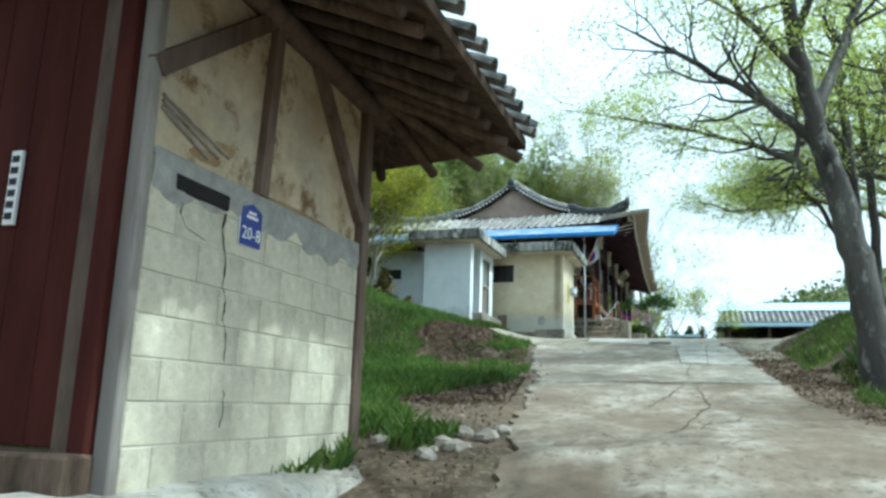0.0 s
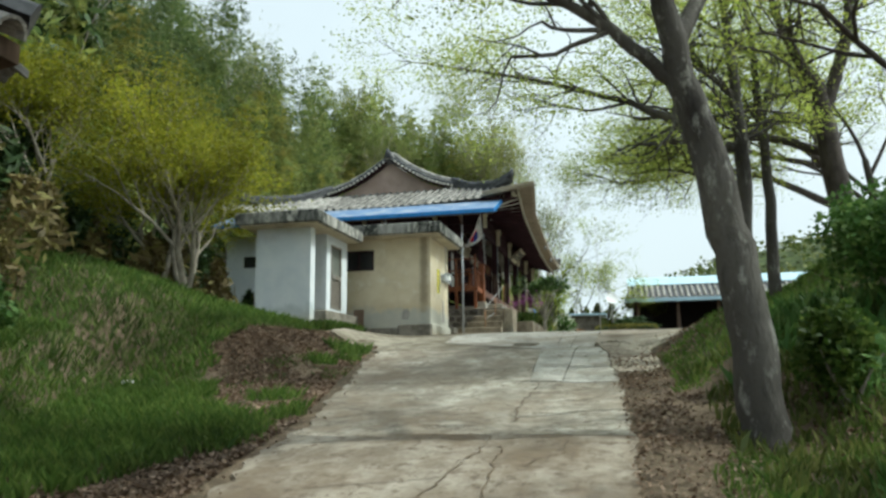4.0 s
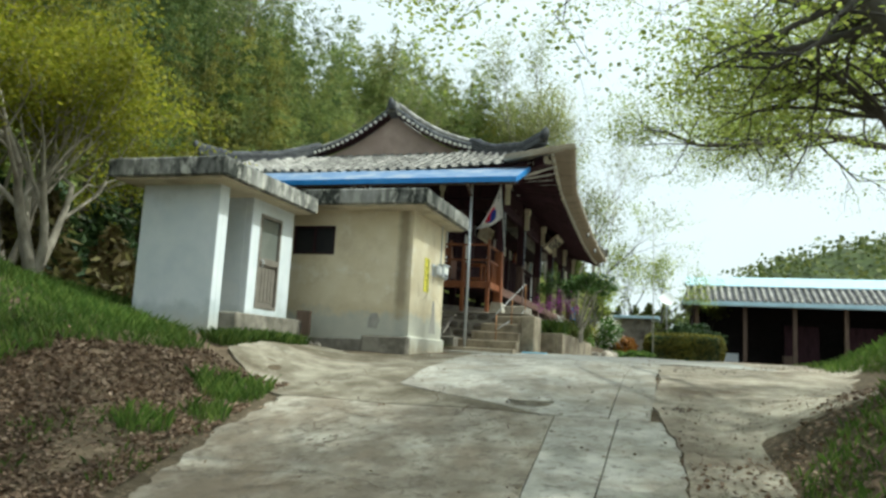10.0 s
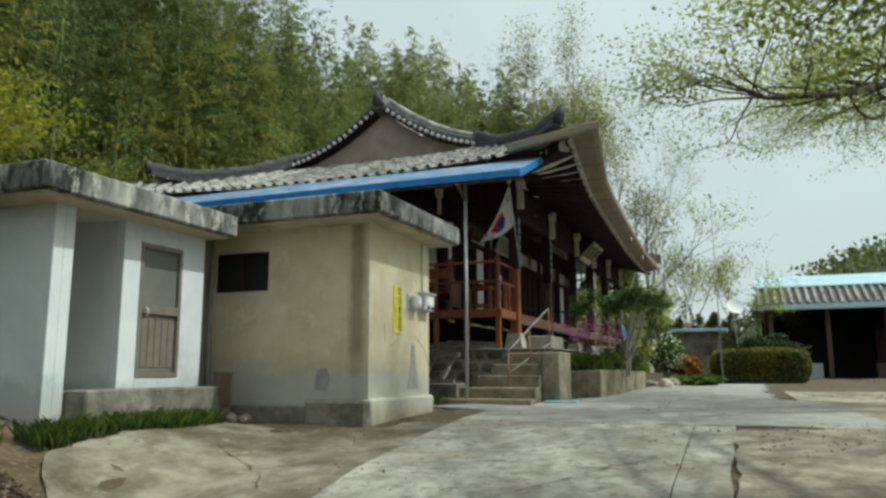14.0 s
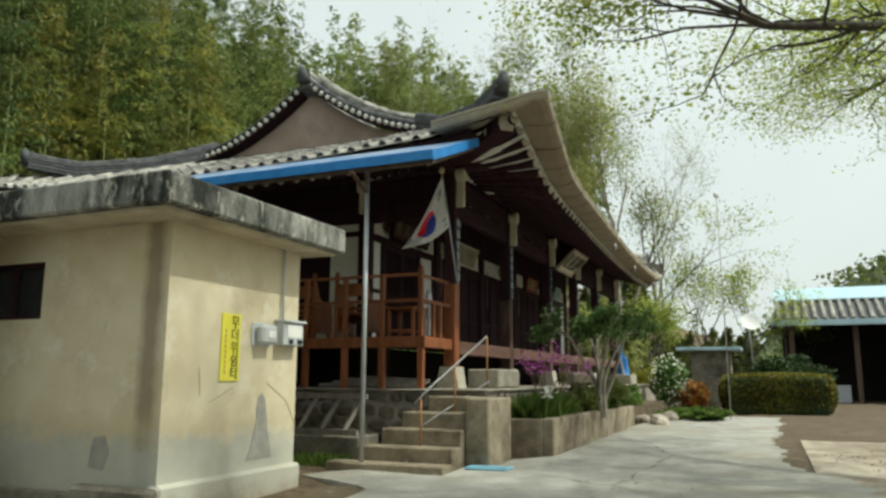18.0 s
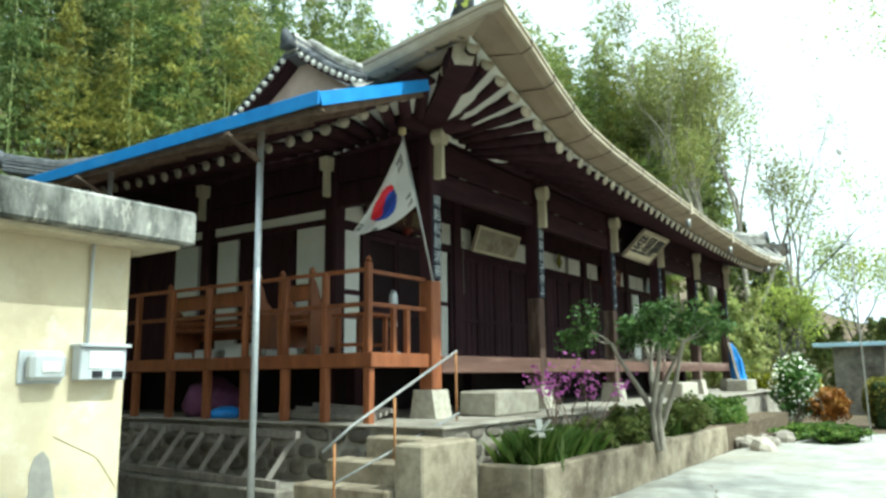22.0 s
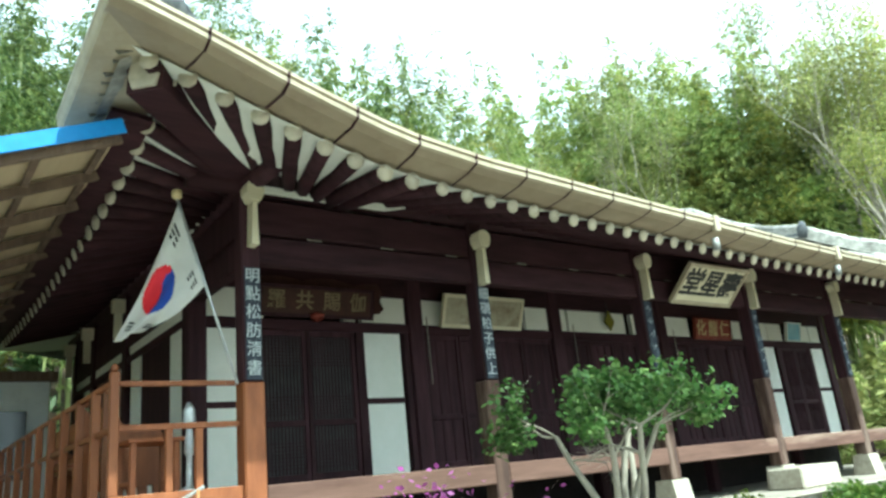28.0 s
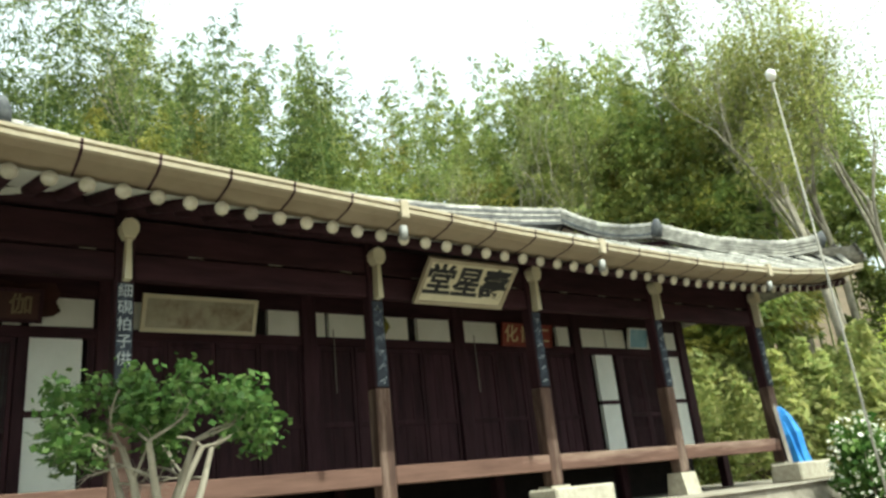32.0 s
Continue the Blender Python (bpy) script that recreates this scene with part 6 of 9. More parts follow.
nn = [([(p[0], GYN + (GYS - p[1]) * 0.8, p[2]) for p in pts], s) for pts, s in rows_s]
tile_rows(nn, 0.072, 0.28, parent=roof, name="tiles_far_side", m="tile_pale")["kind"] = "stuff"
sheet(nn, "tile_bed", "tile_pale")
# gable wall and its tiled rakes
rake = [(0.0, 9.47), (0.5, 9.10), (1.0, 8.78), (1.5, 8.52), (2.0, 8.33), (2.5, 8.20)]
for gy_, sgn in ((GYS, -1), (GYN, 1)):
    prism("gable_wall", [(RXC + a, z - 0.16) for a, z in rake[::-1]] + [(RXC - a, z - 0.16) for a, z in rake[1:]], "y", gy_, gy_ - sgn * 0.1, "gable", roof, "pinkish plastered gable")
    for side in (1, -1):
        P = [(RXC + side * a, gy_ + sgn * 0.22, z) for a, z in rake]
        tile_rows([([(p[0], p[1] - sgn * o_, p[2] + 0.03) for p in P], (0, 1, 0)) for o_ in (0.0, 0.22, 0.44)], 0.085, 0.2, parent=roof, name="rake_tiles", m="tile_dark")
        obj("rake_board", *ribbon_vf([(p[0], gy_ + sgn * 0.12, p[2] - 0.09) for p in P], 0.3, 0.06), "darkwood", roof)
        nd = 17
        for k in range(nd):
            s = (k + 0.5) / nd * 5
            i = min(int(s), 4)
            p, q = P[i], P[i + 1]
            w = s - i
            cx_, cz_ = p[0] + (q[0] - p[0]) * w, p[2] + (q[2] - p[2]) * w
            tube("lime_end", [(cx_, gy_ + sgn * 0.20, cz_ - 0.035), (cx_, gy_ + sgn * 0.31, cz_ - 0.045)], 0.05, "tileend", roof, sides=8)
# ridges
rz = lambda y: 9.04 + 0.45 * ((y - 34.4) / 6.0) ** 2
ry_ = np.linspace(28.62, 40.5, 24)
for lay in range(5):
    obj("main_ridge", *ribbon_vf([(RXC, a, rz(a) - 0.15 + 0.072 * lay) for a in ry_], 0.34 - 0.03 * lay, 0.052), "tile_pale" if lay % 2 else "tile", roof)
tile_rows([([(RXC, y, rz(y) + 0.17) for y in ry_], (1, 0, 0))], 0.11, 0.3, parent=roof, name="ridge_tiles", m="tile_pale")
for gy_, sgn in ((28.58, -1), (40.53, 1)):
    tube("ridge_end", [(RXC, gy_, 9.42), (RXC, gy_ + sgn * 0.06, 9.62), (RXC, gy_ + sgn * 0.1, 9.73)], [0.16, 0.10, 0.05], "tile_dark", roof)
for sx in (1, -1):
    for (y0, y1) in ((GYS, 26.05), (GYN, 42.85)):
        X = lambda a: a if sx == 1 else 2 * RXC - a
        back = 0.3 if y1 > y0 else 0.0
        pts = [(X(-4.1), y0, 8.36), (X(-3.2 - 0.1 * back), y0 + (y1 - y0) * 0.33, 7.84), (X(-2.2 - 0.6 * back), y0 + (y1 - y0) * 0.66, 7.60 - 0.25 * back), (X(-1.58 - back), y0 + (y1 - y0) * 0.87, 7.70 - 0.5 * back)]
        gy_ = y0 + (0.16 if y1 < y0 else -0.16)
        # north ridges take the pale tile: sunlit tone in the colour, besides lichen
        for lay in range(4):
            obj("rake_ridge", *ribbon_vf([(X(RXC + a), gy_, z + 0.02 + 0.06 * lay) for a, z in rake], 0.26 - 0.03 * lay, 0.045), "tile_pale" if lay % 2 or y1 > y0 else "tile", roof)
        tile_rows([([(X(RXC + a), gy_, z + 0.24) for a, z in rake], (0, 1, 0))], 0.09, 0.3, parent=roof, name="rake_ridge_tiles", m="tile_pale")
        tube("rake_end_tile", [(X(RXC + 2.52), gy_, 8.22), (X(RXC + 2.58), gy_, 8.4), (X(RXC + 2.6), gy_, 8.56)], [0.12, 0.12, 0.05], "tile_dark", roof, "upright dark end tile")
        for lay in range(4):
            up_ = Vector((0, 0, -0.11 + 0.07 * lay))
            obj("hip_ridge", *ribbon_vf([Vector(a) + up_ for a in pts], 0.29 - 0.035 * lay, 0.05), ("tile" if lay % 2 else "tile_dark") if y0 == GYS else "tile_pale", roof)
        tile_rows([([(p[0], p[1], p[2] + 0.12) for p in pts], (0.7, 0.7 if (sx == 1) == (y1 < y0) else -0.7, 0))], 0.10, 0.3, parent=roof, name="hip_tiles", m="tile_dark" if y0 == GYS else "tile_pale")
        e = pts[-1]
        tube("hip_end_tile", [(e[0], e[1], e[2] - 0.02), (e[0] + 0.06 * sx, e[1] + (0.06 if y1 > y0 else -0.06), e[2] + 0.16), (e[0] + 0.08 * sx, e[1] + (0.08 if y1 > y0 else -0.08), e[2] + 0.26)], [0.12, 0.10, 0.04], "tile_dark", roof, "upright black end tile")

# sheet-metal awning along the side, on poles
awn = thing("awning", "lean-to awning with a bright blue fascia on steel poles", "awning")
AY0, AZ0, AY1, AZ1, AX0, AX1 = 24.5, 6.22, 26.1, 6.86, -11.4, -1.84
az = lambda y: AZ0 + (AZ1 - AZ0) * (y - AY0) / (AY1 - AY0)
obj("roof_sheet", *beam_vf(((AX0 + AX1) / 2, AY0, AZ0), ((AX0 + AX1) / 2, AY1, AZ1), AX1 - AX0, 0.03), "plywood", awn, "plywood sheeting seen from below")
obj("top_sheet", *beam_vf(((AX0 + AX1) / 2, AY0 - 0.02, AZ0 + 0.028), ((AX0 + AX1) / 2, AY1, AZ1 + 0.028), AX1 - AX0 + 0.02, 0.02), "awning_top", awn)
box("fascia", AX0, AX1 + 0.02, AY0 - 0.03, AY0 - 0.005, AZ0 - 0.075, AZ0 + 0.05, "blue", awn, "blue sheet fascia", b=0.004)
beam("side_fascia", (AX1 + 0.015, AY0, AZ0 - 0.02), (AX1 + 0.015, AY1, AZ1 - 0.02), 0.02, 0.12, "blue", awn, "blue sheet fascia")
beam("edge_joist", (AX0, AY0 + 0.06, AZ0 - 0.06), (AX1, AY0 + 0.06, AZ0 - 0.06), 0.05, 0.10, "brownwood", awn)
for q in (0.33, 0.66, 0.95):
    y = AY0 + (AY1 - AY0) * q
    beam("purlin", (AX0, y, az(y) - 0.045), (AX1, y, az(y) - 0.045), 0.05, 0.06, "brownwood", awn)
for k in range(12):
    x = AX1 - 0.08 - 0.78 * k
    beam("joist", (x, AY0 + 0.05, AZ0 - 0.09), (x, AY1, AZ1 - 0.09), 0.05, 0.08, "brownwood", awn)
for x, y, z0 in ((-2.9, 24.82, 2.3), (-5.4, 24.82, 2.25), (-8.2, 24.82, 2.25)):
    tube("pole", [(x, y, z0), (x, y, az(y) - 0.10)], 0.032, "steel", awn, "galvanised steel pole")
    beam("arm", (x, y, 5.9), (x, 24.4, az(24.4) - 0.1), 0.03, 0.05, "brownwood", awn, up=(1, 0, 0))

# side floor with an orange railing
side = thing("side_deck", "raised side floor with an orange varnished timber railing", "deck")
DY = 26.32
box("edge_beam", -9.6, -2.72, DY - 0.05, DY + 0.06, DECK - 0.14, DECK + 0.02, "orange", side, b=0.008)
box("end_beam", -2.86, -2.75, DY + 0.06, 27.38, DECK - 0.14, DECK + 0.02, "orange", side, b=0.008)
for k in range(26):
    box("plank", -2.86 - 0.26 * (k + 1) + 0.005, -2.86 - 0.26 * k, DY + 0.06, 27.4, DECK - 0.03, DECK, "orange", side, b=0.003)
px = [-2.80, -3.43, -4.06, -4.75, -5.45, -6.2, -6.95, -7.7, -8.5, -9.3]
for k, x in enumerate(px):
    tall = k == 0
    box("post", x - 0.035, x + 0.035, DY - 0.045, DY + 0.03, DECK + 0.02, 5.10 if tall else 5.03, "orange", side, b=0.008)
    if tall:
        tube("finial", [(x, DY - 0.008, 5.10), (x, DY - 0.008, 5.12), (x, DY - 0.008, 5.145), (x, DY - 0.008, 5.17)], [0.02, 0.034, 0.03, 0.01], "orange", side, sides=8)
    box("leg", x - 0.044, x + 0.044, DY - 0.04, DY + 0.048, POD - 0.02, DECK - 0.14, "orange", side, b=0.006)
for z, h in ((5.0, 0.045), (4.62, 0.05)):
    box("rail", -9.3, -2.80, DY - 0.02, DY + 0.015, z, z + h, "orange", side, b=0.005)
    box("rail", -2.82, -2.78, DY + 0.03, 27.36, z if z < 4.9 else 4.98, (z if z < 4.9 else 4.98) + h, "orange", side, b=0.005)
for y in (26.75, 27.0):
    box("baluster", -2.83, -2.77, y - 0.03, y + 0.03, DECK + 0.02, 4.62, "orange", side, b=0.005)
for x, w, h in ((-5.6, 0.5, 0.22), (-6.3, 0.4, 0.16), (-4.9, 0.3, 0.14)):
    ob = box("storage_box", x - w / 2, x + w / 2, 26.9, 27.2, DECK, DECK + h, "paper", None, b=0.02)
    tagged(ob, "pale cardboard box on the side floor", "box", "boxes on the side floor")
def settle(name, label, x0, x1, y0, y1, category):
    """A wooden seat with scrolled side panels, a board back along y0 and a plank seat."""
    th = thing(name, label, category)
    for x in (x0, x1 - 0.05):
        prism("side_panel", [(y0, DECK), (y0 + 0.07, DECK), (y0 + 0.09, DECK + 0.12), (y1 - 0.09, DECK + 0.12), (y1 - 0.07, DECK), (y1, DECK), (y1, DECK + 0.58), (y1 - 0.05, DECK + 0.64), (y0 + 0.26, DECK + 0.62), (y0 + 0.16, DECK + 0.70), (y0 + 0.09, DECK + 0.88), (y0, DECK + 0.98)], "x", x, x + 0.05, "orange", th, "scrolled side panel")
        tube("finial", [(x + 0.025, y0 + 0.04, DECK + 0.96), (x + 0.025, y0 + 0.04, DECK + 0.99), (x + 0.025, y0 + 0.04, DECK + 1.03), (x + 0.025, y0 + 0.04, DECK + 1.06)], [0.02, 0.04, 0.035, 0.01], "orange", th, sides=8)
    box("backrest", x0 + 0.05, x1 - 0.05, y0 + 0.02, y0 + 0.05, DECK + 0.66, DECK + 0.86, "orange", th, b=0.012)
    box("back_rail", x0 + 0.05, x1 - 0.05, y0 + 0.02, y0 + 0.05, DECK + 0.44, DECK + 0.50, "orange", th, b=0.006)
    box("seat", x0 + 0.05, x1 - 0.05, y0 + 0.05, y1 - 0.02, DECK + 0.38, DECK + 0.42, "orange", th, b=0.008)
    box("front_rail", x0 + 0.05, x1 - 0.05, y1 - 0.06, y1 - 0.03, DECK + 0.28, DECK + 0.38, "orange", th, b=0.006)
    return th


settle("wooden_bench", "long orange-brown wooden bench with scrolled ends on the side floor", -6.55, -4.72, 26.46, 27.0, "bench")
settle("wooden_armchair", "orange-brown wooden armchair beside the bench on the side floor", -4.35, -3.80, 26.46, 27.0, "chair")
stool = thing("low_table", "low square wooden table frame on the side floor", "table")
for dx in (0.0, 0.40):
    for dy in (0.0, 0.36):
        box("leg", -3.45 + dx, -3.40 + dx, 26.50 + dy, 26.55 + dy, DECK, DECK + 0.44, "orange", stool, b=0.005)
box("top", -3.48, -2.97, 26.47, 26.94, DECK + 0.44, DECK + 0.475, "orange", stool, b=0.006)
for y in (26.50, 26.86):
    box("stretcher", -3.40, -3.05, y + 0.01, y + 0.04, DECK + 0.10, DECK + 0.14, "orange", stool, b=0.004)
lan = thing("lantern_stand", "slim grey lantern stand on the side floor", "lantern")
tube("stem", [(-2.98, 26.98, DECK), (-2.98, 26.98, DECK + 0.03), (-2.98, 26.98, DECK + 0.06), (-2.98, 26.98, DECK + 0.3), (-2.98, 26.98, DECK + 0.34), (-2.98, 26.98, DECK + 0.55)], [0.09, 0.09, 0.03, 0.025, 0.05, 0.025], "steel", lan, sides=10)
tube("head", [(-2.98, 26.98, DECK + 0.55), (-2.98, 26.98, DECK + 0.58), (-2.98, 26.98, DECK + 0.7), (-2.98, 26.98, DECK + 0.76)], [0.04, 0.058, 0.05, 0.02], "steel", lan, sides=10)

# boards and pictures under the eave
def hung(name, label, category, y0, y1, z0, z1, x, tilt, m, frame_m, text="", text_m="black", size=0.2, rim=0.04, bold=0.004):
    """A board facing +x whose head leans out by tilt degrees."""
    th = thing(name, label, category)
    w, h = y1 - y0, z1 - z0
    base = Matrix.Translation((x, (y0 + y1) / 2, z0)) @ pose(0, 0, 0, 0, tilt, 0) @ pose(0, 0, 0, 90, 0, 90)
    bd = obj("board", *box_vf(-w / 2, w / 2, 0, h, -0.02, 0.012, 0.004), m, th)
    bd.data.transform(base)
    fr = obj("frame", *join([box_vf(-w / 2 - rim, w / 2 + rim, -rim, 0, -0.03, 0.03), box_vf(-w / 2 - rim, w / 2 + rim, h, h + rim, -0.03, 0.03), box_vf(-w / 2 - rim, -w / 2, 0, h, -0.03, 0.03), box_vf(w / 2, w / 2 + rim, 0, h, -0.03, 0.03)]), frame_m, th)
    fr.data.transform(base)
    for k, ch in enumerate(text):
        cw = w / len(text)
        writing("character", ch, size, base @ Matrix.Translation((-w / 2 + cw * (k + 0.5), h * 0.5, 0.014)), text_m, th, bold=bold)
    return th


hung("name_board", "cream hanging name board with three black characters", "plaque", 33.76, 35.09, 6.12, 6.68, -2.68, 46, "plaqueboard", "gutterlip", "堂星壽", "black", 0.46, 0.05, 0.013)
cpl = hung("carved_plaque", "dark red carved plaque with gold characters", "plaque", 28.22, 29.68, 6.04, 6.34, WXL + 0.12, 12, "darkplaque", "darkwood", "羅共賜伽", "dullgold", 0.24, 0.04)
# scalloped carved surround and a small pendant below it
wy = lambda s: 0.055 * abs(math.sin(s * math.pi * 2.5)) + 0.03 * (1 - abs(2 * s - 1))
ring = [(28.06 + 1.78 * s, 6.40 + 0.03 + wy(s)) for s in np.linspace(0, 1, 31)] + [(29.90, 6.36), (29.86, 6.26), (29.91, 6.16)] + [(29.84 - 1.78 * s, 6.10 - 0.6 * wy(s)) for s in np.linspace(0, 1, 31)] + [(27.99, 6.16), (28.04, 6.26), (28.0, 6.36)]
prism("carved_surround", ring, "x", WXL + 0.075, WXL + 0.105, "darkplaque", cpl, "scalloped carved board edge")
tube("pendant", [(WXL + 0.14, 28.93, 6.07), (WXL + 0.14, 28.93, 6.03), (WXL + 0.14, 28.93, 5.98), (WXL + 0.14, 28.93, 5.95)], [0.02, 0.10, 0.07, 0.02], "redplaque", cpl, sides=8)
hung("framed_picture", "faded framed ink picture over the doors", "picture", 30.82, 32.16, 6.00, 6.36, WXL + 0.14, 20, "picture", "plaqueboard", rim=0.05)
hung("red_plaque", "small red lacquer plaque with gold characters", "plaque", 36.45, 37.5, 5.96, 6.30, WXL + 0.10, 10, "redplaque", "redplaque", "化龍仁", "gold", 0.30, 0.02)
hung("blue_picture", "small framed blue landscape picture", "picture", 39.5, 40.0, 6.0, 6.34, WXL + 0.10, 12, "bluepicture", "white", rim=0.02)
wind = thing("yellow_ornament", "small yellow diamond ornament hanging over the doors", "ornament")
prism("diamond", [(34.2, 6.02), (34.31, 6.16), (34.2, 6.34), (34.09, 6.16)], "x", WXL + 0.10, WXL + 0.13, "hedge_leaf", wind)
tube("cord", [(WXL + 0.11, 34.2, 6.34), (WXL + 0.08, 34.2, 6.5)], 0.005, "black", wind, sides=4)

# national flag on a slanting staff at the corner column
flag = thing("flag", "white flag with red and blue roundel hanging limp from a staff", "flag")
TOP, FOOT = Vector((-2.68, 26.77, 6.66)), Vector((-2.62, 27.28, 4.97))
FACE = Vector((0.78, -0.61, -0.12))
tube("staff", [FOOT, TOP], 0.014, "steel", flag)
tube("ball", [TOP + Vector((0, 0, -0.02)), TOP + Vector((0, 0, 0.0)), TOP + Vector((0, 0, 0.06)), TOP + Vector((0, 0, 0.08))], [0.02, 0.045, 0.045, 0.01], "gold", flag, "gilt ball", sides=10)
nu, nv = 22, 16
def cloth(u, w):
    """u: 0 at the staff to 1 at the fly; w: 0 top to 1 bottom of the hoist."""
    hoist = TOP.lerp(FOOT, 0.03 + 0.45 * w)
    fly = Vector((-3.17, 26.39, 5.42)).lerp(Vector((-2.98, 26.58, 5.50)), w)
    sag = Vector((0, 0, -0.10 * math.sin(math.pi * u) * (1 - 0.4 * w)))
    fold = 0.05 * math.sin(9.5 * w + 2.5 * u) * (0.25 + u) + 0.03 * math.sin(17 * w - 3 * u) * u
    return hoist.lerp(fly, u) + sag + FACE * fold


def cloth_patch(name, cells, m, lift):
    vs, fs = [], []
    for us in cells:
        o = len(vs)
        vs += [cloth(u, w) + FACE * lift for u, w in us]
        fs.append(tuple(range(o, o + len(us))))
    return obj(name, vs, fs, m, flag, smooth=True)


vs = [cloth(i / nu, j / nv) for i in range(nu + 1) for j in range(nv + 1)]
obj("cloth", vs, [(i * (nv + 1) + j, (i + 1) * (nv + 1) + j, (i + 1) * (nv + 1) + j + 1, i * (nv + 1) + j + 1) for i in range(nu) for j in range(nv)], "flagcloth", flag, smooth=True)
red, blu = [], []
for i in range(24):
    for j in range(24):
        a, b = (i - 12) / 24 * 0.44, (j - 12) / 24 * 0.66
        if (a / 0.22) ** 2 + (b / 0.33) ** 2 < 1:
            cell = [(0.48 + a, 0.4 + b), (0.48 + a + 0.0184, 0.4 + b), (0.48 + a + 0.0184, 0.4 + b + 0.0276), (0.48 + a, 0.4 + b + 0.0276)]
            (red if b < 0.10 * math.sin(a * 14) else blu).append(cell)
cloth_patch("red_half", red, "flagred", 0.006)
cloth_patch("blue_half", blu, "flagblue", 0.006)
bars = []
for cu_, cw_ in ((0.13, 0.18), (0.13, 0.82), (0.86, 0.18), (0.86, 0.82)):
    for k in range(3):
        bars.append([(cu_ - 0.05 + 0.035 * k, cw_ - 0.09), (cu_ - 0.03 + 0.035 * k, cw_ - 0.09), (cu_ - 0.03 + 0.035 * k, cw_ + 0.09), (cu_ - 0.05 + 0.035 * k, cw_ + 0.09)])
for k in range(4):
    cloth_patch("trigram", bars[3 * k:3 * k + 3], "black", 0.007)

# small things by the hall
ladder = thing("ladder", "weathered grey wooden ladder lying against the podium", "ladder")
for z in (2.80, 3.28):
    beam("stile", (-6.6, 26.06 - 0.27 * (z < 3), z), (-3.45, 25.94 - 0.27 * (z < 3), z - 0.02), 0.06, 0.075, "greywood", ladder)
for k in range(8):
    x = -6.3 + 0.38 * k
    beam("rung", (x - 0.07, 25.76, 2.80), (x + 0.10, 26.02, 3.28), 0.055, 0.055, "greywood", ladder)
bun = thing("cloth_bundle", "purple and blue cloth bundle under the side floor", "bundle")
obj("wrap", *tube_vf([(-5.9, 26.8, POD), (-5.9, 26.8, POD + 0.1), (-5.85, 26.8, POD + 0.35), (-5.8, 26.8, POD + 0.5)], [0.35, 0.42, 0.35, 0.1], 12), "purplebag", bun, smooth=True)
obj("wrap", *tube_vf([(-5.4, 26.6, POD), (-5.4, 26.6, POD + 0.08), (-5.4, 26.6, POD + 0.14)], [0.25, 0.24, 0.08], 10), "bluetarp", bun, smooth=True)
for k in range(4):
    ob = beam("loose_timber", (-4.6 + 0.2 * k, 26.5 + 0.08 * k, POD + 0.05 + 0.04 * k), (-2.9, 26.55 + 0.1 * k, POD + 0.05 + 0.02 * k), 0.05, 0.05, "greywood")
    tagged(ob, "loose grey timber lying under the side floor", "timber", "loose timbers")
tarp = thing("tarpaulin_roll", "furled blue tarpaulin tied to the end column", "tarpaulin")
P = [(CXL + 0.10, 41.25, 4.62), (CXL + 0.13, 41.27, 4.45), (CXL + 0.19, 41.3, 4.15), (CXL + 0.24, 41.32, 3.8), (CXL + 0.28, 41.34, 3.55)]
v, f = tube_vf(P, [0.05, 0.13, 0.19, 0.17, 0.2], 16)
v = [p + Vector((0.03 * math.sin(i * 2.4), 0.03 * math.cos(i * 2.4), 0)) for i, p in enumerate(v)]
obj("roll", v, f, "bluetarp", tarp)
prop = beam("leaning_prop", (-2.35, 40.75, POD), (-2.72, 41.2, 4.7), 0.06, 0.05, "greywood")
tagged(prop, "pale timber leaning on the end column", "timber")
slip = thing("blue_mat", "flat blue plastic mat lying on the yard", "mat")
obj("mat", *box_vf(-1.7, -1.15, 25.2, 25.5, height(-1.4, 25.3) + 0.02, height(-1.4, 25.3) + 0.06, 0.02), "bluepad", slip)


# ---- trees ----
def tree(name, label, base, way, length, radius, levels, leaf, bark, per, size, spread, seed, split=3, sp=0.6, up=0.15, keep=0.72, flat=0.3, category="tree", wig=0.12):
    th = thing(name, label, category)
    tubes, ends = grow(base, way, length, radius, levels, sp, split, up, seed, keep, wig)
    wood_mesh("trunk", tubes, bark, th)
    if ends and per:
        crown_of("crown", ends, per, size, spread, leaf, th, flat=flat)
    return th


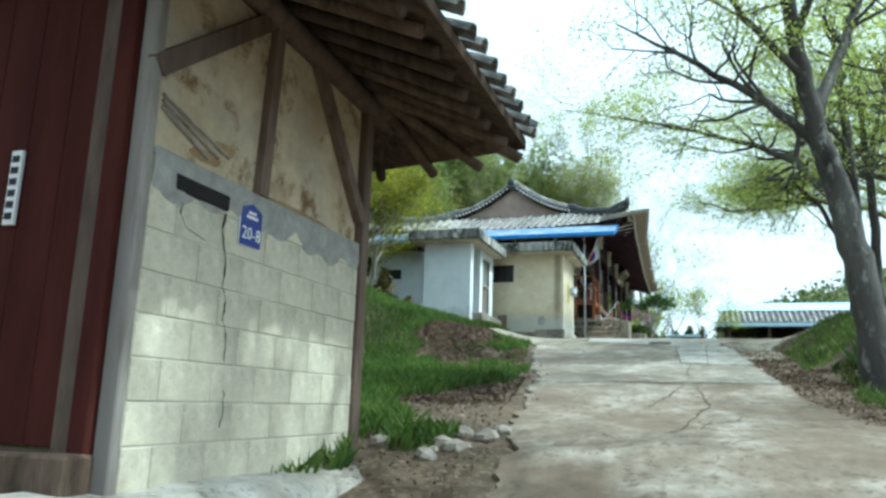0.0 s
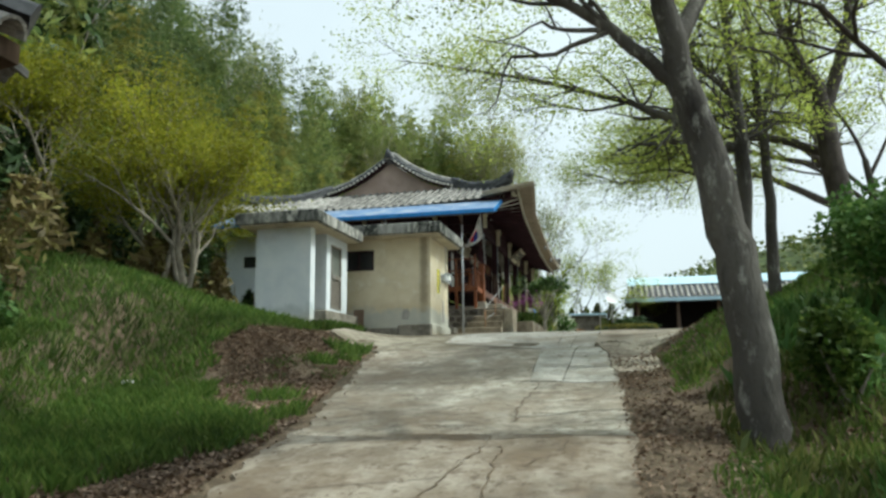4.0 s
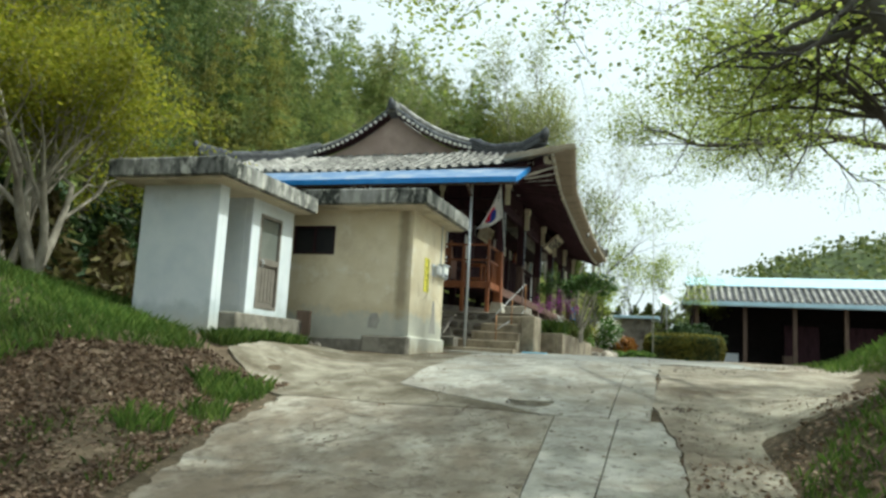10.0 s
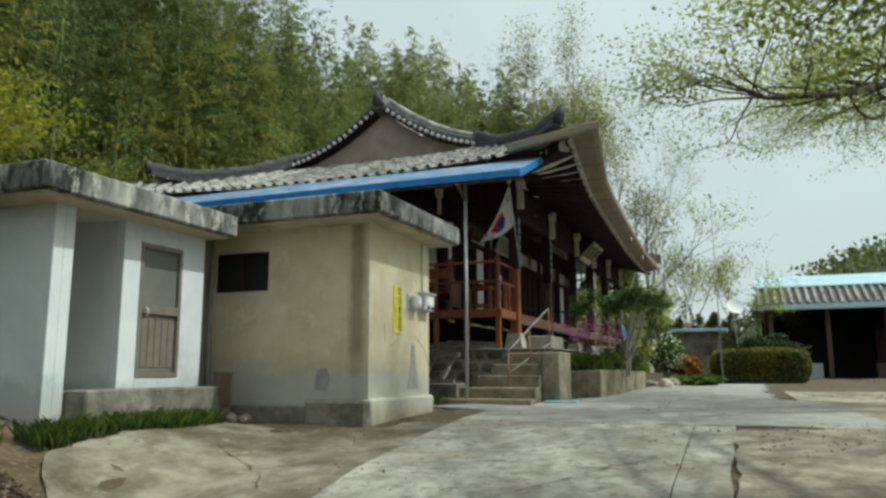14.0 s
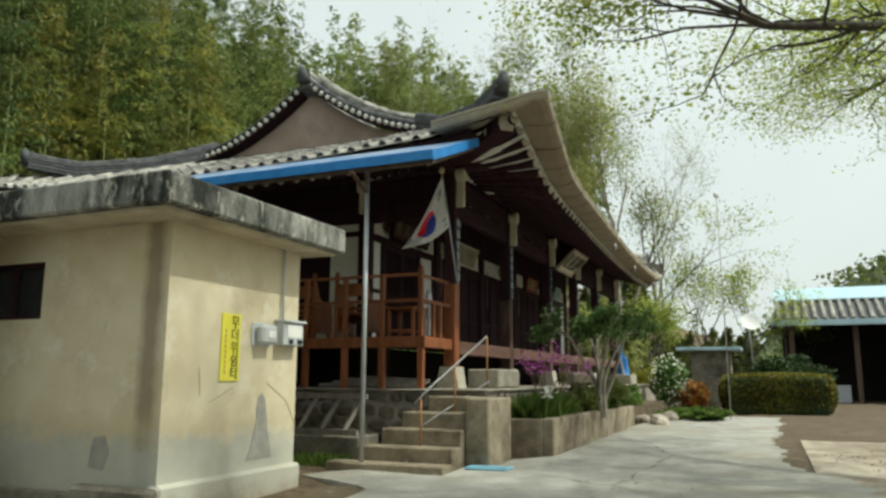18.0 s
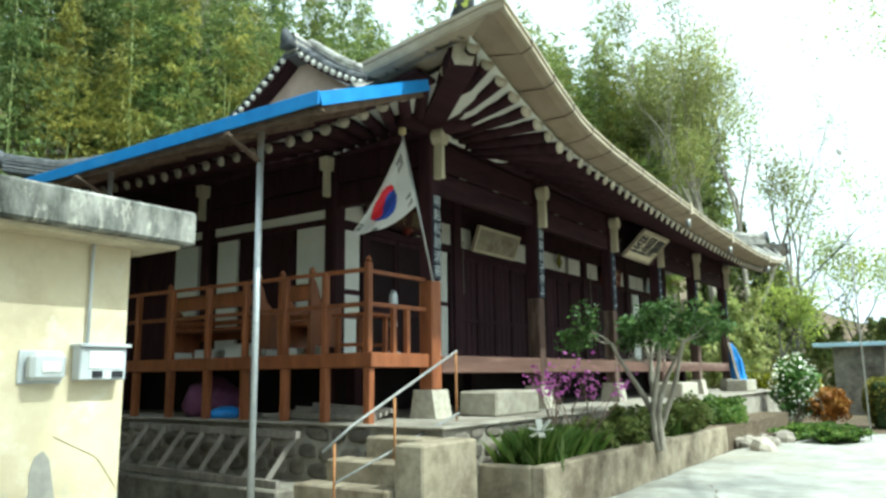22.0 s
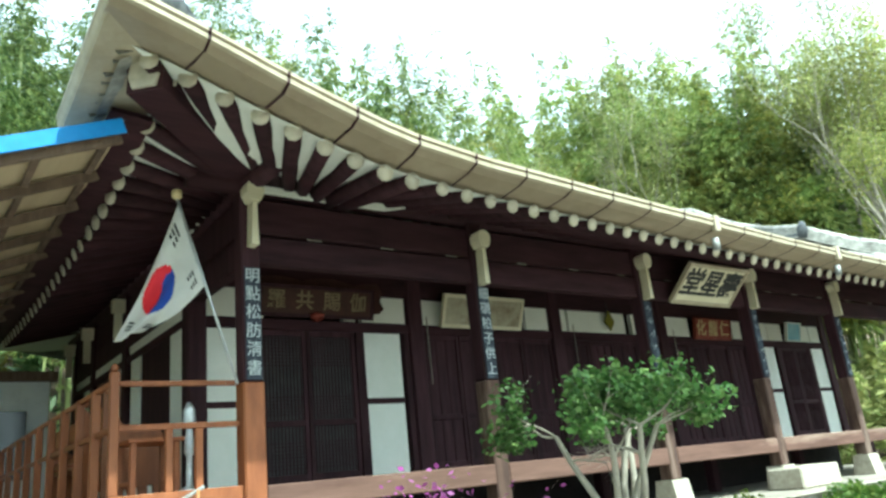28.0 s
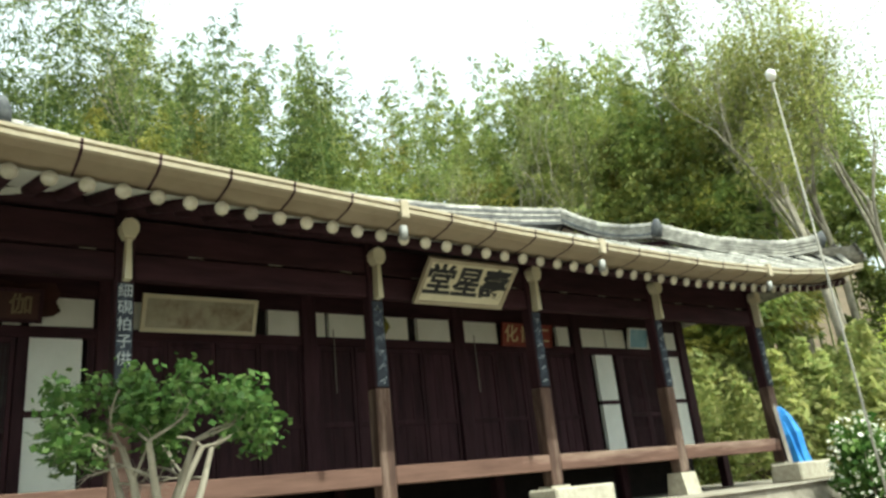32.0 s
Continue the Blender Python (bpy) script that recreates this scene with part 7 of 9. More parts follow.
def limb_tree(name, label, limbs, leaf, bark, per, size, spread, seed, twig=1.2, category="tree", flat=0.35, split=2, levels=2, sub=4, low=5.0):
    """A tree whose main limbs are given as (points, radii); twigs and leaves grow from the outer limbs."""
    th = thing(name, label, category)
    rg = np.random.default_rng(seed)
    tubes, ends = [], []
    for pts, rad, leafy in limbs:
        P = [np.array(p, float) for p in pts]
        fine, fr = [], []
        for i in range(len(P) - 1):
            for k in range(4):
                t = k / 4
                fine.append(P[i] * (1 - t) + P[i + 1] * t + (rg.normal(size=3) * 0.012 if i + k else 0))
                fr.append(rad[i] * (1 - t) + rad[i + 1] * t)
        fine.append(P[-1])
        fr.append(rad[-1])
        tubes.append((fine, fr, 10))
        if leafy:
            for k in range(sub * len(P)):
                s = rg.uniform(leafy, 1.0) * (len(fine) - 1)
                i = min(int(s), len(fine) - 2)
                o = fine[i]
                if o[1] > 18.0 and o[0] < 3.6 and o[2] < low + 0.5:
                    continue
                e = fine[i + 1] - fine[i]
                e /= np.linalg.norm(e) + 1e-9
                dev = rg.normal(size=3)
                dev[2] *= 0.5
                nd = e * 0.6 + dev * 0.7
                tb, en = grow(o, nd, twig * rg.uniform(0.6, 1.3), min(fr[i] * 0.5, 0.035), levels, 0.65, split, 0.02, int(rg.integers(1e6)), 0.72, 0.16)
                if o[1] > 17.5 and o[0] < 4.0 and min(float(q[2]) for p_, r_, s_ in tb for q in p_) < low + 0.3:
                    continue
                tubes += tb
                ends += en
    wood_mesh("trunk", tubes, bark, th)
    # no sprays hang low over the walk across the yard
    ends = [e for e in ends if e[0][2] > 4.3 and not (e[0][1] > 18.5 and e[0][0] < 3.4 and e[0][2] < low + 0.06 * (e[0][1] - 18.5))]
    crown_of("crown", ends, per, size, spread, leaf, th, flat=flat)
    return th


SPRAY = (0.22, 0.22, 0.05)
limb_tree("zelkova_tree", "tall grey-barked tree with sparse fresh spring leaves", [
    # trunk top and next four limbs: unseen crown, added to shade drive and bank
    ([(3.07, 9.9, 0.2), (3.04, 9.9, 0.7), (3.01, 9.9, 1.45), (2.92, 9.9, 2.35), (2.77, 9.9, 3.2), (2.56, 9.9, 4.1), (2.41, 9.85, 4.9), (2.27, 9.8, 5.9), (2.1, 9.7, 8.0), (1.9, 9.6, 10.5), (1.8, 9.5, 12.6)], [0.27, 0.225, 0.21, 0.20, 0.18, 0.15, 0.125, 0.11, 0.09, 0.06, 0.02], 0.72),
    ([(2.2, 9.75, 7.2), (1.2, 9.2, 8.8), (0.2, 8.4, 10.0), (-0.6, 7.8, 10.8)], [0.08, 0.06, 0.04, 0.012], 0.25),
    ([(2.1, 9.7, 8.0), (1.3, 10.8, 9.4), (0.5, 11.8, 10.6), (-0.4, 12.6, 11.4)], [0.08, 0.06, 0.04, 0.012], 0.25),
    ([(2.0, 9.65, 9.0), (2.6, 8.4, 10.4), (3.0, 7.2, 11.6)], [0.07, 0.05, 0.015], 0.25),
    ([(1.95, 9.6, 10.0), (2.6, 10.8, 11.2), (2.9, 11.8, 12.4)], [0.06, 0.045, 0.012], 0.25),
    ([(2.56, 9.9, 3.95), (2.28, 9.9, 4.3), (1.9, 9.95, 4.75), (0.97, 9.95, 5.45), (-0.3, 10.3, 6.5)], [0.085, 0.075, 0.065, 0.045, 0.012], 0.5),
    ([(2.46, 9.85, 4.4), (3.0, 10.6, 5.6), (3.5, 11.4, 6.9), (3.9, 12.0, 8.2)], [0.10, 0.08, 0.055, 0.02], 0.3),
    ([(2.3, 9.8, 5.6), (2.8, 9.0, 6.8), (3.1, 8.4, 8.0)], [0.07, 0.045, 0.015], 0.3),
    ([(2.4, 9.8, 5.0), (1.6, 9.6, 6.0), (0.8, 9.2, 7.0)], [0.065, 0.045, 0.012], 0.35)], "leaf_zelkova", "bark", 9, 0.034, SPRAY, 3, twig=1.0, flat=0.65, levels=2, sub=3)
limb_tree("zelkova_tree", "slim grey tree standing behind the bent tree", [
    ([(4.45, 16.5, 1.8), (4.48, 16.5, 3.4), (4.5, 16.5, 5.0), (4.42, 16.5, 7.0), (4.3, 16.5, 9.2)], [0.13, 0.105, 0.09, 0.06, 0.02], 0.55),
    ([(4.46, 16.5, 5.8), (4.9, 17.0, 7.0), (5.2, 17.6, 8.2)], [0.045, 0.035, 0.01], 0.3)], "leaf_zelkova", "bark", 9, 0.040, SPRAY, 4, twig=1.0, flat=0.65, sub=3)
limb_tree("zelkova_tree", "slim pale tree with a long bent limb arching over the drive", [
    ([(3.76, 15.0, 0.9), (3.79, 15.0, 2.8), (3.86, 15.0, 4.2), (3.88, 15.0, 4.9), (3.84, 15.0, 5.9), (3.7, 15.0, 8.6)], [0.16, 0.135, 0.125, 0.12, 0.095, 0.025], 0.62),
    ([(3.86, 15.0, 4.82), (3.68, 15.0, 4.86), (3.5, 15.0, 4.83), (3.33, 14.98, 4.76), (3.07, 14.95, 5.03), (2.84, 14.95, 5.38), (2.11, 15.0, 5.78), (0.49, 15.0, 6.37), (-0.8, 15.1, 6.75), (-2.1, 15.2, 7.1)], [0.095, 0.095, 0.09, 0.09, 0.082, 0.08, 0.052, 0.035, 0.02, 0.007], 0.55),
    ([(2.84, 14.95, 5.38), (2.92, 14.95, 5.8), (2.92, 14.95, 6.5), (2.8, 15.1, 8.0)], [0.06, 0.055, 0.045, 0.012], 0.3),
    ([(3.84, 15.0, 5.7), (3.4, 15.0, 6.2), (2.9, 15.2, 6.9), (2.4, 15.4, 7.8)], [0.06, 0.05, 0.035, 0.012], 0.3),
    ([(3.07, 14.95, 5.03), (2.6, 16.0, 5.3), (2.2, 17.2, 5.7), (1.9, 18.4, 6.0)], [0.045, 0.036, 0.026, 0.008], 0.25),
    ([(2.11, 15.0, 5.78), (1.5, 14.8, 5.6), (0.9, 14.6, 5.7), (0.2, 14.4, 5.6)], [0.03, 0.024, 0.016, 0.006], 0.2),
    ([(3.85, 15.0, 5.4), (3.4, 16.6, 5.9), (3.0, 18.2, 6.2), (2.7, 20.2, 6.3)], [0.07, 0.05, 0.035, 0.012], 0.2)], "leaf_zelkova", "bark", 9, 0.036, SPRAY, 5, twig=1.0, flat=0.65, sub=3)
limb_tree("zelkova_tree", "dark forked tree leaning over the bank beside the yard", [
    ([(5.8, 16.4, 2.2), (5.7, 16.4, 3.4), (5.52, 16.4, 5.4), (5.45, 16.4, 6.2), (5.1, 16.6, 7.2), (4.8, 17.0, 8.6)], [0.27, 0.22, 0.18, 0.12, 0.09, 0.03], 0.55),
    ([(5.5, 16.4, 5.7), (5.95, 16.5, 6.9), (6.3, 16.7, 8.3), (6.5, 17, 9.4)], [0.13, 0.11, 0.07, 0.02], 0.4),
    ([(5.55, 16.4, 5.0), (4.6, 17.8, 5.9), (3.7, 19.8, 6.5), (3.0, 22.2, 6.7)], [0.09, 0.07, 0.045, 0.012], 0.25),
    ([(5.5, 16.4, 5.6), (5.2, 19.0, 6.6), (4.3, 22.0, 7.1), (3.0, 26.0, 7.2)], [0.09, 0.07, 0.045, 0.012], 0.25)], "leaf_zelkova", "bark_dark", 9, 0.038, SPRAY, 8, twig=1.0, flat=0.65, sub=3)
limb_tree("zelkova_tree", "thin dark leaning tree at the edge of the yard", [
    ([(4.35, 17.0, 1.9), (4.2, 17.0, 3.0), (3.9, 17.0, 4.1), (3.55, 17.0, 4.9), (3.1, 17.2, 5.5), (2.4, 17.8, 6.2)], [0.11, 0.085, 0.065, 0.05, 0.035, 0.012], 0.6),
    ([(3.85, 17.0, 4.3), (3.75, 17.3, 5.4), (3.5, 17.9, 6.6)], [0.05, 0.035, 0.01], 0.3),
    ([(3.5, 17.0, 4.95), (3.0, 18.0, 5.6), (2.5, 18.6, 5.9), (2.0, 19.4, 6.1)], [0.04, 0.03, 0.02, 0.008], 0.3)], "leaf_zelkova", "bark_dark", 7, 0.035, SPRAY, 9, twig=0.9, flat=0.5, sub=4)
limb_tree("zelkova_tree", "large tree whose leafy boughs hang over the yard", [
    ([(8.4, 26.0, 2.4), (8.3, 26.0, 4.5), (8.0, 26.0, 7.0), (7.6, 26.2, 9.5), (7.4, 26.4, 12.0)], [0.32, 0.26, 0.2, 0.12, 0.03], 0.6),
    ([(8.1, 26.0, 6.0), (6.4, 26.4, 7.1), (4.8, 27.6, 7.9), (3.9, 30.0, 8.4), (3.2, 33.0, 8.9)], [0.13, 0.09, 0.06, 0.035, 0.01], 0.4),
    ([(6.4, 26.4, 7.1), (4.4, 24.8, 7.1), (3.0, 23.7, 6.6), (1.9, 22.6, 6.3), (1.2, 21.4, 6.3)], [0.08, 0.06, 0.045, 0.03, 0.01], 0.3),
    ([(8.0, 26.0, 7.2), (5.6, 24.2, 8.6), (3.6, 22.4, 8.8), (2.2, 20.6, 8.4)], [0.11, 0.08, 0.05, 0.015], 0.3),
    ([(8.0, 26.0, 7.2), (5.8, 27.4, 8.3), (3.9, 28.6, 8.7), (2.7, 29.2, 8.7)], [0.10, 0.075, 0.04, 0.01], 0.5),
    # highest boughs: out of view, added to dapple the cream wall and yard
    ([(7.7, 26.1, 8.8), (5.8, 25.0, 10.6), (4.2, 24.0, 11.7), (2.8, 23.2, 12.2)], [0.10, 0.07, 0.045, 0.015], 0.25),
    ([(7.6, 26.2, 9.4), (6.2, 27.2, 11.0), (4.6, 28.4, 12.2)], [0.08, 0.06, 0.02], 0.25)], "leaf_zelkova", "bark_dark", 11, 0.032, SPRAY, 15, twig=1.0, flat=0.65, sub=7, low=5.2)
for k, (bx, by, ln) in enumerate(((6.4, 12.2, 3.0), (7.6, 15.0, 3.2), (5.6, 9.2, 2.6), (7.4, 19.5, 2.8))):
    tree("young_tree", "slender tree with thin spring foliage on the bank", (bx, by, height(bx, by) - 0.1), (random.uniform(-0.15, 0.1), 0.05, 1), ln, 0.12, 4, "leaf_zelkova", "bark_dark", 3, 0.06, (0.2, 0.2, 0.12), 40 + k, 3)

# unseen tree, added for the dappled shade on block wall and drive
limb_tree("zelkova_tree", "tall tree over the foot of the drive shading the gatehouse", [
    ([(5.0, 3.4, -0.6), (4.9, 3.4, 2.0), (4.6, 3.4, 4.5), (4.3, 3.5, 6.8), (3.9, 3.6, 9.5)], [0.26, 0.2, 0.17, 0.12, 0.03], 0.5),
    ([(4.7, 3.4, 4.2), (3.4, 2.6, 6.2), (2.4, 2.0, 7.6)], [0.11, 0.07, 0.02], 0.25),
    ([(4.6, 3.4, 4.8), (3.6, 4.4, 6.6), (2.8, 5.2, 8.0)], [0.11, 0.07, 0.02], 0.25),
    ([(4.5, 3.4, 5.6), (5.2, 1.8, 7.4), (5.6, 0.6, 8.8)], [0.09, 0.06, 0.02], 0.25)], "leaf_zelkova", "bark", 10, 0.06, SPRAY, 12, twig=1.2, flat=0.5, sub=4)

# yellow-green trees on the left bank
def spring_tree(label, base, stems, leaf, per, seed):
    """Several pale stems fanning from one base, each branching into a leafy crown."""
    th = thing("spring_tree", label, "tree")
    T, E = [], []
    for k, (dx, dy, ln, r) in enumerate(stems):
        tb, en = grow(base, (dx, dy, 1), ln, r, 4, 0.6, 3, 0.16, seed + k, 0.78, 0.09)
        T += tb
        E += [e for e in en if e[0][2] > base[2] + 1.9 and e[0][0] < -5.6]
    wood_mesh("trunk", T, "bark_pale", th)
    crown_of("crown", E, per, 0.055, (0.20, 0.20, 0.14), leaf, th, flat=0.3)
    return th


spring_tree("many-stemmed tree in bright yellow-green young leaf", (-8.1, 18.0, height(-8.1, 18.0) - 0.1), ((-0.28, 0.1, 1.9, 0.11), (0.12, -0.2, 2.0, 0.10), (0.4, 0.1, 1.75, 0.08), (-0.55, -0.15, 1.75, 0.08), (0.0, 0.35, 2.0, 0.08)), "leaf_yellow", 10, 60)
spring_tree("slim two-stemmed tree in yellow-green young leaf", (-9.1, 18.4, height(-9.1, 18.4) - 0.1), ((-0.35, 0.0, 1.9, 0.09), (0.1, 0.2, 1.9, 0.08)), "leaf_yellow", 9, 70)
spring_tree("yellow-green young tree higher on the bank", (-11.4, 16.6, height(-11.4, 16.6) - 0.1), ((-0.2, 0.0, 1.9, 0.10), (0.3, -0.1, 1.8, 0.08), (0.0, 0.3, 1.8, 0.07)), "leaf_yellow", 9, 75)


# ---- wooded hillside ----
def plume(x, y, z, h, rg, n, lean=0.6, wide=0.11, tip=0.8):
    """Leaf centres of one round tree or shrub top: sprays on side twigs, longest at mid height."""
    nb = 150
    t = np.sort(0.14 + 0.88 * rg.uniform(0, 1.0, nb) ** tip)
    a = rg.uniform(0, 2 * math.pi)
    ph = rg.uniform(0, 2 * math.pi, nb)
    ln = h * wide * np.clip((1.04 - t) * 1.7, 0.07, 1.0) * np.clip((t - 0.05) * 4, 0.3, 1) * rg.uniform(0.6, 1.25, nb)
    per = max(n // nb, 1)
    b = np.repeat(np.arange(nb), per)
    s = rg.uniform(0.25, 1.1, len(b))
    tt, r = t[b], ln[b] * s
    nod = lean * h * 0.16 * tt ** 3
    c = np.stack([x + math.cos(a) * nod + r * np.cos(ph[b]), y + math.sin(a) * nod + r * np.sin(ph[b]), z + h * tt + 0.35 * r - 0.42 * r * r / (ln[b] + 0.01) * 1.0], 1)
    return c + rg.normal(size=c.shape) * np.array((0.13, 0.13, 0.10)) * (h / 9)


def bamboo_top(x, y, z, h, rg, nodes, per, wide, leaf, low=0.3):
    """Leaves of one bamboo: fans of narrow leaves on rising side branches that droop at their ends, thinning into a nodding tip."""
    t = low + (1 - low) * np.sort(rg.uniform(0, 1, nodes) ** 0.85)
    az = rg.uniform(0, 2 * math.pi)
    ph = rg.uniform(0, 2 * math.pi, nodes)
    ln = h * wide * (np.clip(1.0 - t, 0, 1) ** 0.85 * 1.3 + 0.025) * np.clip((t - low) * 5 + 0.45, 0, 1) * rg.uniform(0.45, 1.3, nodes)
    b = rg.choice(nodes, nodes * per, p=(ln + 0.02) / (ln + 0.02).sum())
    m = len(b)
    q = rg.uniform(0.15, 1.05, m)
    r = ln[b] * q
    nod = h * 0.06 * t[b] ** 4
    out = np.stack([np.cos(ph[b]), np.sin(ph[b]), np.zeros(m)], 1)
    c = np.stack([np.full(m, x) + math.cos(az) * nod, np.full(m, y) + math.sin(az) * nod, z + h * t[b] - 0.25 * nod], 1)
    c = c + out * r[:, None]
    c[:, 2] += 0.55 * r - 0.5 * r * r / (ln[b] + 0.02)
    c += rg.normal(size=(m, 3)) * (0.03 + 0.11 * ln[b] * q)[:, None] * (1, 1, 0.5)
    d = out * rg.uniform(0.5, 1.1, m)[:, None] + rg.normal(size=(m, 3)) * 0.45
    d[:, 2] -= 0.25 + 0.6 * q
    d /= np.linalg.norm(d, axis=1)[:, None] + 1e-9
    w = np.cross(d, rg.normal(size=(m, 3)))
    w /= np.linalg.norm(w, axis=1)[:, None] + 1e-9
    L = leaf * rg.uniform(0.6, 1.35, m)[:, None]
    d, w = d * L, w * L * 0.13
    return np.stack([c, c + d * 0.4 + w, c + d, c + d * 0.4 - w], 1)


def bamboo_grove(label, spots, leaf, size, nodes, per, hmin, hmax, seed, wide=0.13, low=0.3, category="bamboo"):
    th = thing("bamboo_grove", label, category, kind="stuff")
    rg = np.random.default_rng(seed)
    Q, T = [], []
    for x, y in spots:
        h = hmin + (hmax - hmin) * rg.uniform(0, 1) ** 1.3
        z = height(x, y)
        Q.append(bamboo_top(x, y, z, h, rg, nodes, per, wide * rg.uniform(0.75, 1.25), size, low))
        T.append(tube_vf([(x, y, z - 0.3), (x + rg.normal() * 0.1, y + rg.normal() * 0.1, z + h * 0.5), (x + rg.normal() * 0.15, y + rg.normal() * 0.15, z + h * 0.82)], [0.045, 0.035, 0.008], 4, False))
    tagged(quads("foliage", np.concatenate(Q), leaf, th), kind="stuff")
    tagged(obj("culms", *join(T), "culm", th), kind="stuff")
    return th


def wood_patch(name, label, spots, leaf, size, per, hmin, hmax, seed, culms=True, wide=0.12, elong=3.2, tip=0.7):
    th = thing(name, label, "woodland", kind="stuff")
    rg = np.random.default_rng(seed)
    C, T = [], []
    for k, (x, y) in enumerate(spots):
        h = rg.uniform(hmin, hmax)
        z = height(x, y)
        C.append(plume(x, y, z, h, rg, per, wide=wide, tip=tip))
        if culms and k % 3 == 0:
            T.append(tube_vf([(x, y, z - 0.3), (x + rg.normal() * 0.1, y + rg.normal() * 0.1, z + h * 0.5), (x + rg.normal() * 0.15, y + rg.normal() * 0.15, z + h * 0.8)], [0.045, 0.035, 0.010], 4, False))
    c = np.concatenate(C)
    tagged(quads("foliage", leaves_at(c, size, 0.2, elong), leaf, th), kind="stuff")
    if T:
        tagged(obj("culms", *join(T), "culm", th), kind="stuff")
    return th


rs = np.random.default_rng(11)
def spots(n, x0, x1, y0, y1):
    return [(rs.uniform(x0, x1), rs.uniform(y0, y1)) for _ in range(n)]


bamboo_grove("mid-green feathery bamboo on the slope behind the hall", spots(38, -17.5, -13.0, 31, 48), "leaf_bamboo", 0.17, 130, 26, 7.0, 16.0, 21, 0.155)
bamboo_grove("dark green feathery bamboo on the slope behind the hall", spots(52, -18.0, -13.2, 21, 40), "leaf_bamboo_deep", 0.17, 130, 26, 7.0, 16.5, 28, 0.14)
bamboo_grove("yellowish old bamboo on the slope behind the hall", spots(54, -17.0, -12.8, 21, 50), "leaf_bamboo_ochre", 0.17, 110, 26, 5.5, 12.0, 29, 0.18)
bamboo_grove("tall bamboo higher up the slope", spots(50, -26, -17.5, 34, 58), "leaf_bamboo", 0.30, 90, 18, 8.5, 14.5, 22, 0.15)
bamboo_grove("dark tall bamboo higher up the slope", spots(70, -26, -17.5, 14, 42), "leaf_bamboo_deep", 0.30, 90, 18, 8.5, 14.0, 34, 0.15)
bamboo_grove("mid-green bamboo beyond the hall", spots(50, -17, -6.5, 47.5, 58), "leaf_bamboo", 0.26, 110, 20, 7.5, 13.5, 23, 0.13)
bamboo_grove("dense bamboo beyond the hall", spots(26, -17, -6.0, 48.5, 60), "leaf_bamboo", 0.26, 110, 20, 8.0, 14.0, 35, 0.13)
bamboo_grove("yellowish bamboo beyond the hall", spots(28, -16, -6.5, 47.0, 56), "leaf_bamboo_ochre", 0.26, 100, 20, 6.0, 10.5, 36, 0.16)
wood_patch("hill_wood", "mixed green trees on the slope over the drive", spots(60, -17, -11.0, 9, 23), "leaf_bamboo", 0.15, 620, 5.5, 9.5, 24, wide=0.17)
wood_patch("hill_wood", "dark trees on the slope over the drive", spots(50, -24, -13, 6, 24), "leaf_dark", 0.22, 420, 7.0, 11.0, 30, wide=0.17)
wood_patch("hill_wood", "young yellow-green trees on the slope", spots(34, -18, -10.0, 0, 12), "leaf_yellow", 0.14, 500, 4.0, 7.0, 25, wide=0.2)
wood_patch("undergrowth", "dark shrubs at the foot of the slope", spots(60, -14.0, -10.2, 11, 26), "leaf_dark", 0.13, 260, 1.4, 3.4, 26, False, wide=0.3)
wood_patch("undergrowth", "brownish brush on the slope", spots(60, -13.5, -8.5, 10, 24), "leaf_brush", 0.10, 200, 0.8, 2.0, 31, False, wide=0.35)
wood_patch("undergrowth", "shrubs and brush beyond the hall", spots(60, -12, -3.0, 44.5, 50), "leaf_bamboo2", 0.085, 620, 1.6, 4.0, 27, False, wide=0.3)
wood_patch("undergrowth", "green scrub on the low ground beyond the garden", spots(46, -6, 1.0, 51, 60), "leaf_shrub", 0.10, 460, 1.6, 3.6, 33, False, wide=0.3)
wood_patch("undergrowth", "dark shrubs behind the hall", spots(46, -14, -12.4, 25, 47), "leaf_dark", 0.10, 400, 2.5, 4.5, 32, False, wide=0.25)
for k, (bx, by, ln) in enumerate(((-5.2, 50.0, 5.6), (-4.4, 52.5, 5.4), (-7.5, 51.0, 6.2), (-9.5, 53.0, 6.6), (-12.5, 50.0, 6.0), (-15.0, 46.0, 5.6), (-16.5, 34.0, 5.6), (-14.5, 20.5, 4.6))):
    tree("bare_tree", "thin grey tree with a haze of opening leaves", (bx, by, height(bx, by) - 0.2), (random.uniform(-0.1, 0.1), 0, 1), ln, 0.10, 4, "leaf_bamboo2", "bark_pale", 4, 0.05, (0.2, 0.2, 0.16), 80 + k, 3, 0.5, 0.28, 0.68)
tree("ivy_tree", "old tree wrapped in ivy beyond the hall", (-5.0, 49.0, height(-5.0, 49.0) - 0.2), (0.02, 0, 1), 7.0, 0.17, 4, "leaf_ivy", "bark_pale", 9, 0.085, (0.45, 0.45, 0.4), 97, 3, 0.34, 0.45, 0.5, wig=0.05)
bamboo_grove("full tall bamboo on the rise past the hall", spots(30, -19, -8.3, 48.5, 55), "leaf_bamboo", 0.25, 130, 22, 13.0, 16.5, 63, 0.17)
bamboo_grove("pale tall bamboo on the rise past the hall", spots(14, -18, -8.0, 48.0, 54), "leaf_bamboo2", 0.25, 130, 22, 11.5, 15.0, 64, 0.19)
bamboo_grove("tall green bamboo past the far end of the hall", [(-10.2 - 0.65 * k, 48.8 + 1.1 * math.sin(2.3 * k)) for k in range(10)], "leaf_bamboo", 0.22, 120, 22, 12.5, 16.0, 61, 0.14)
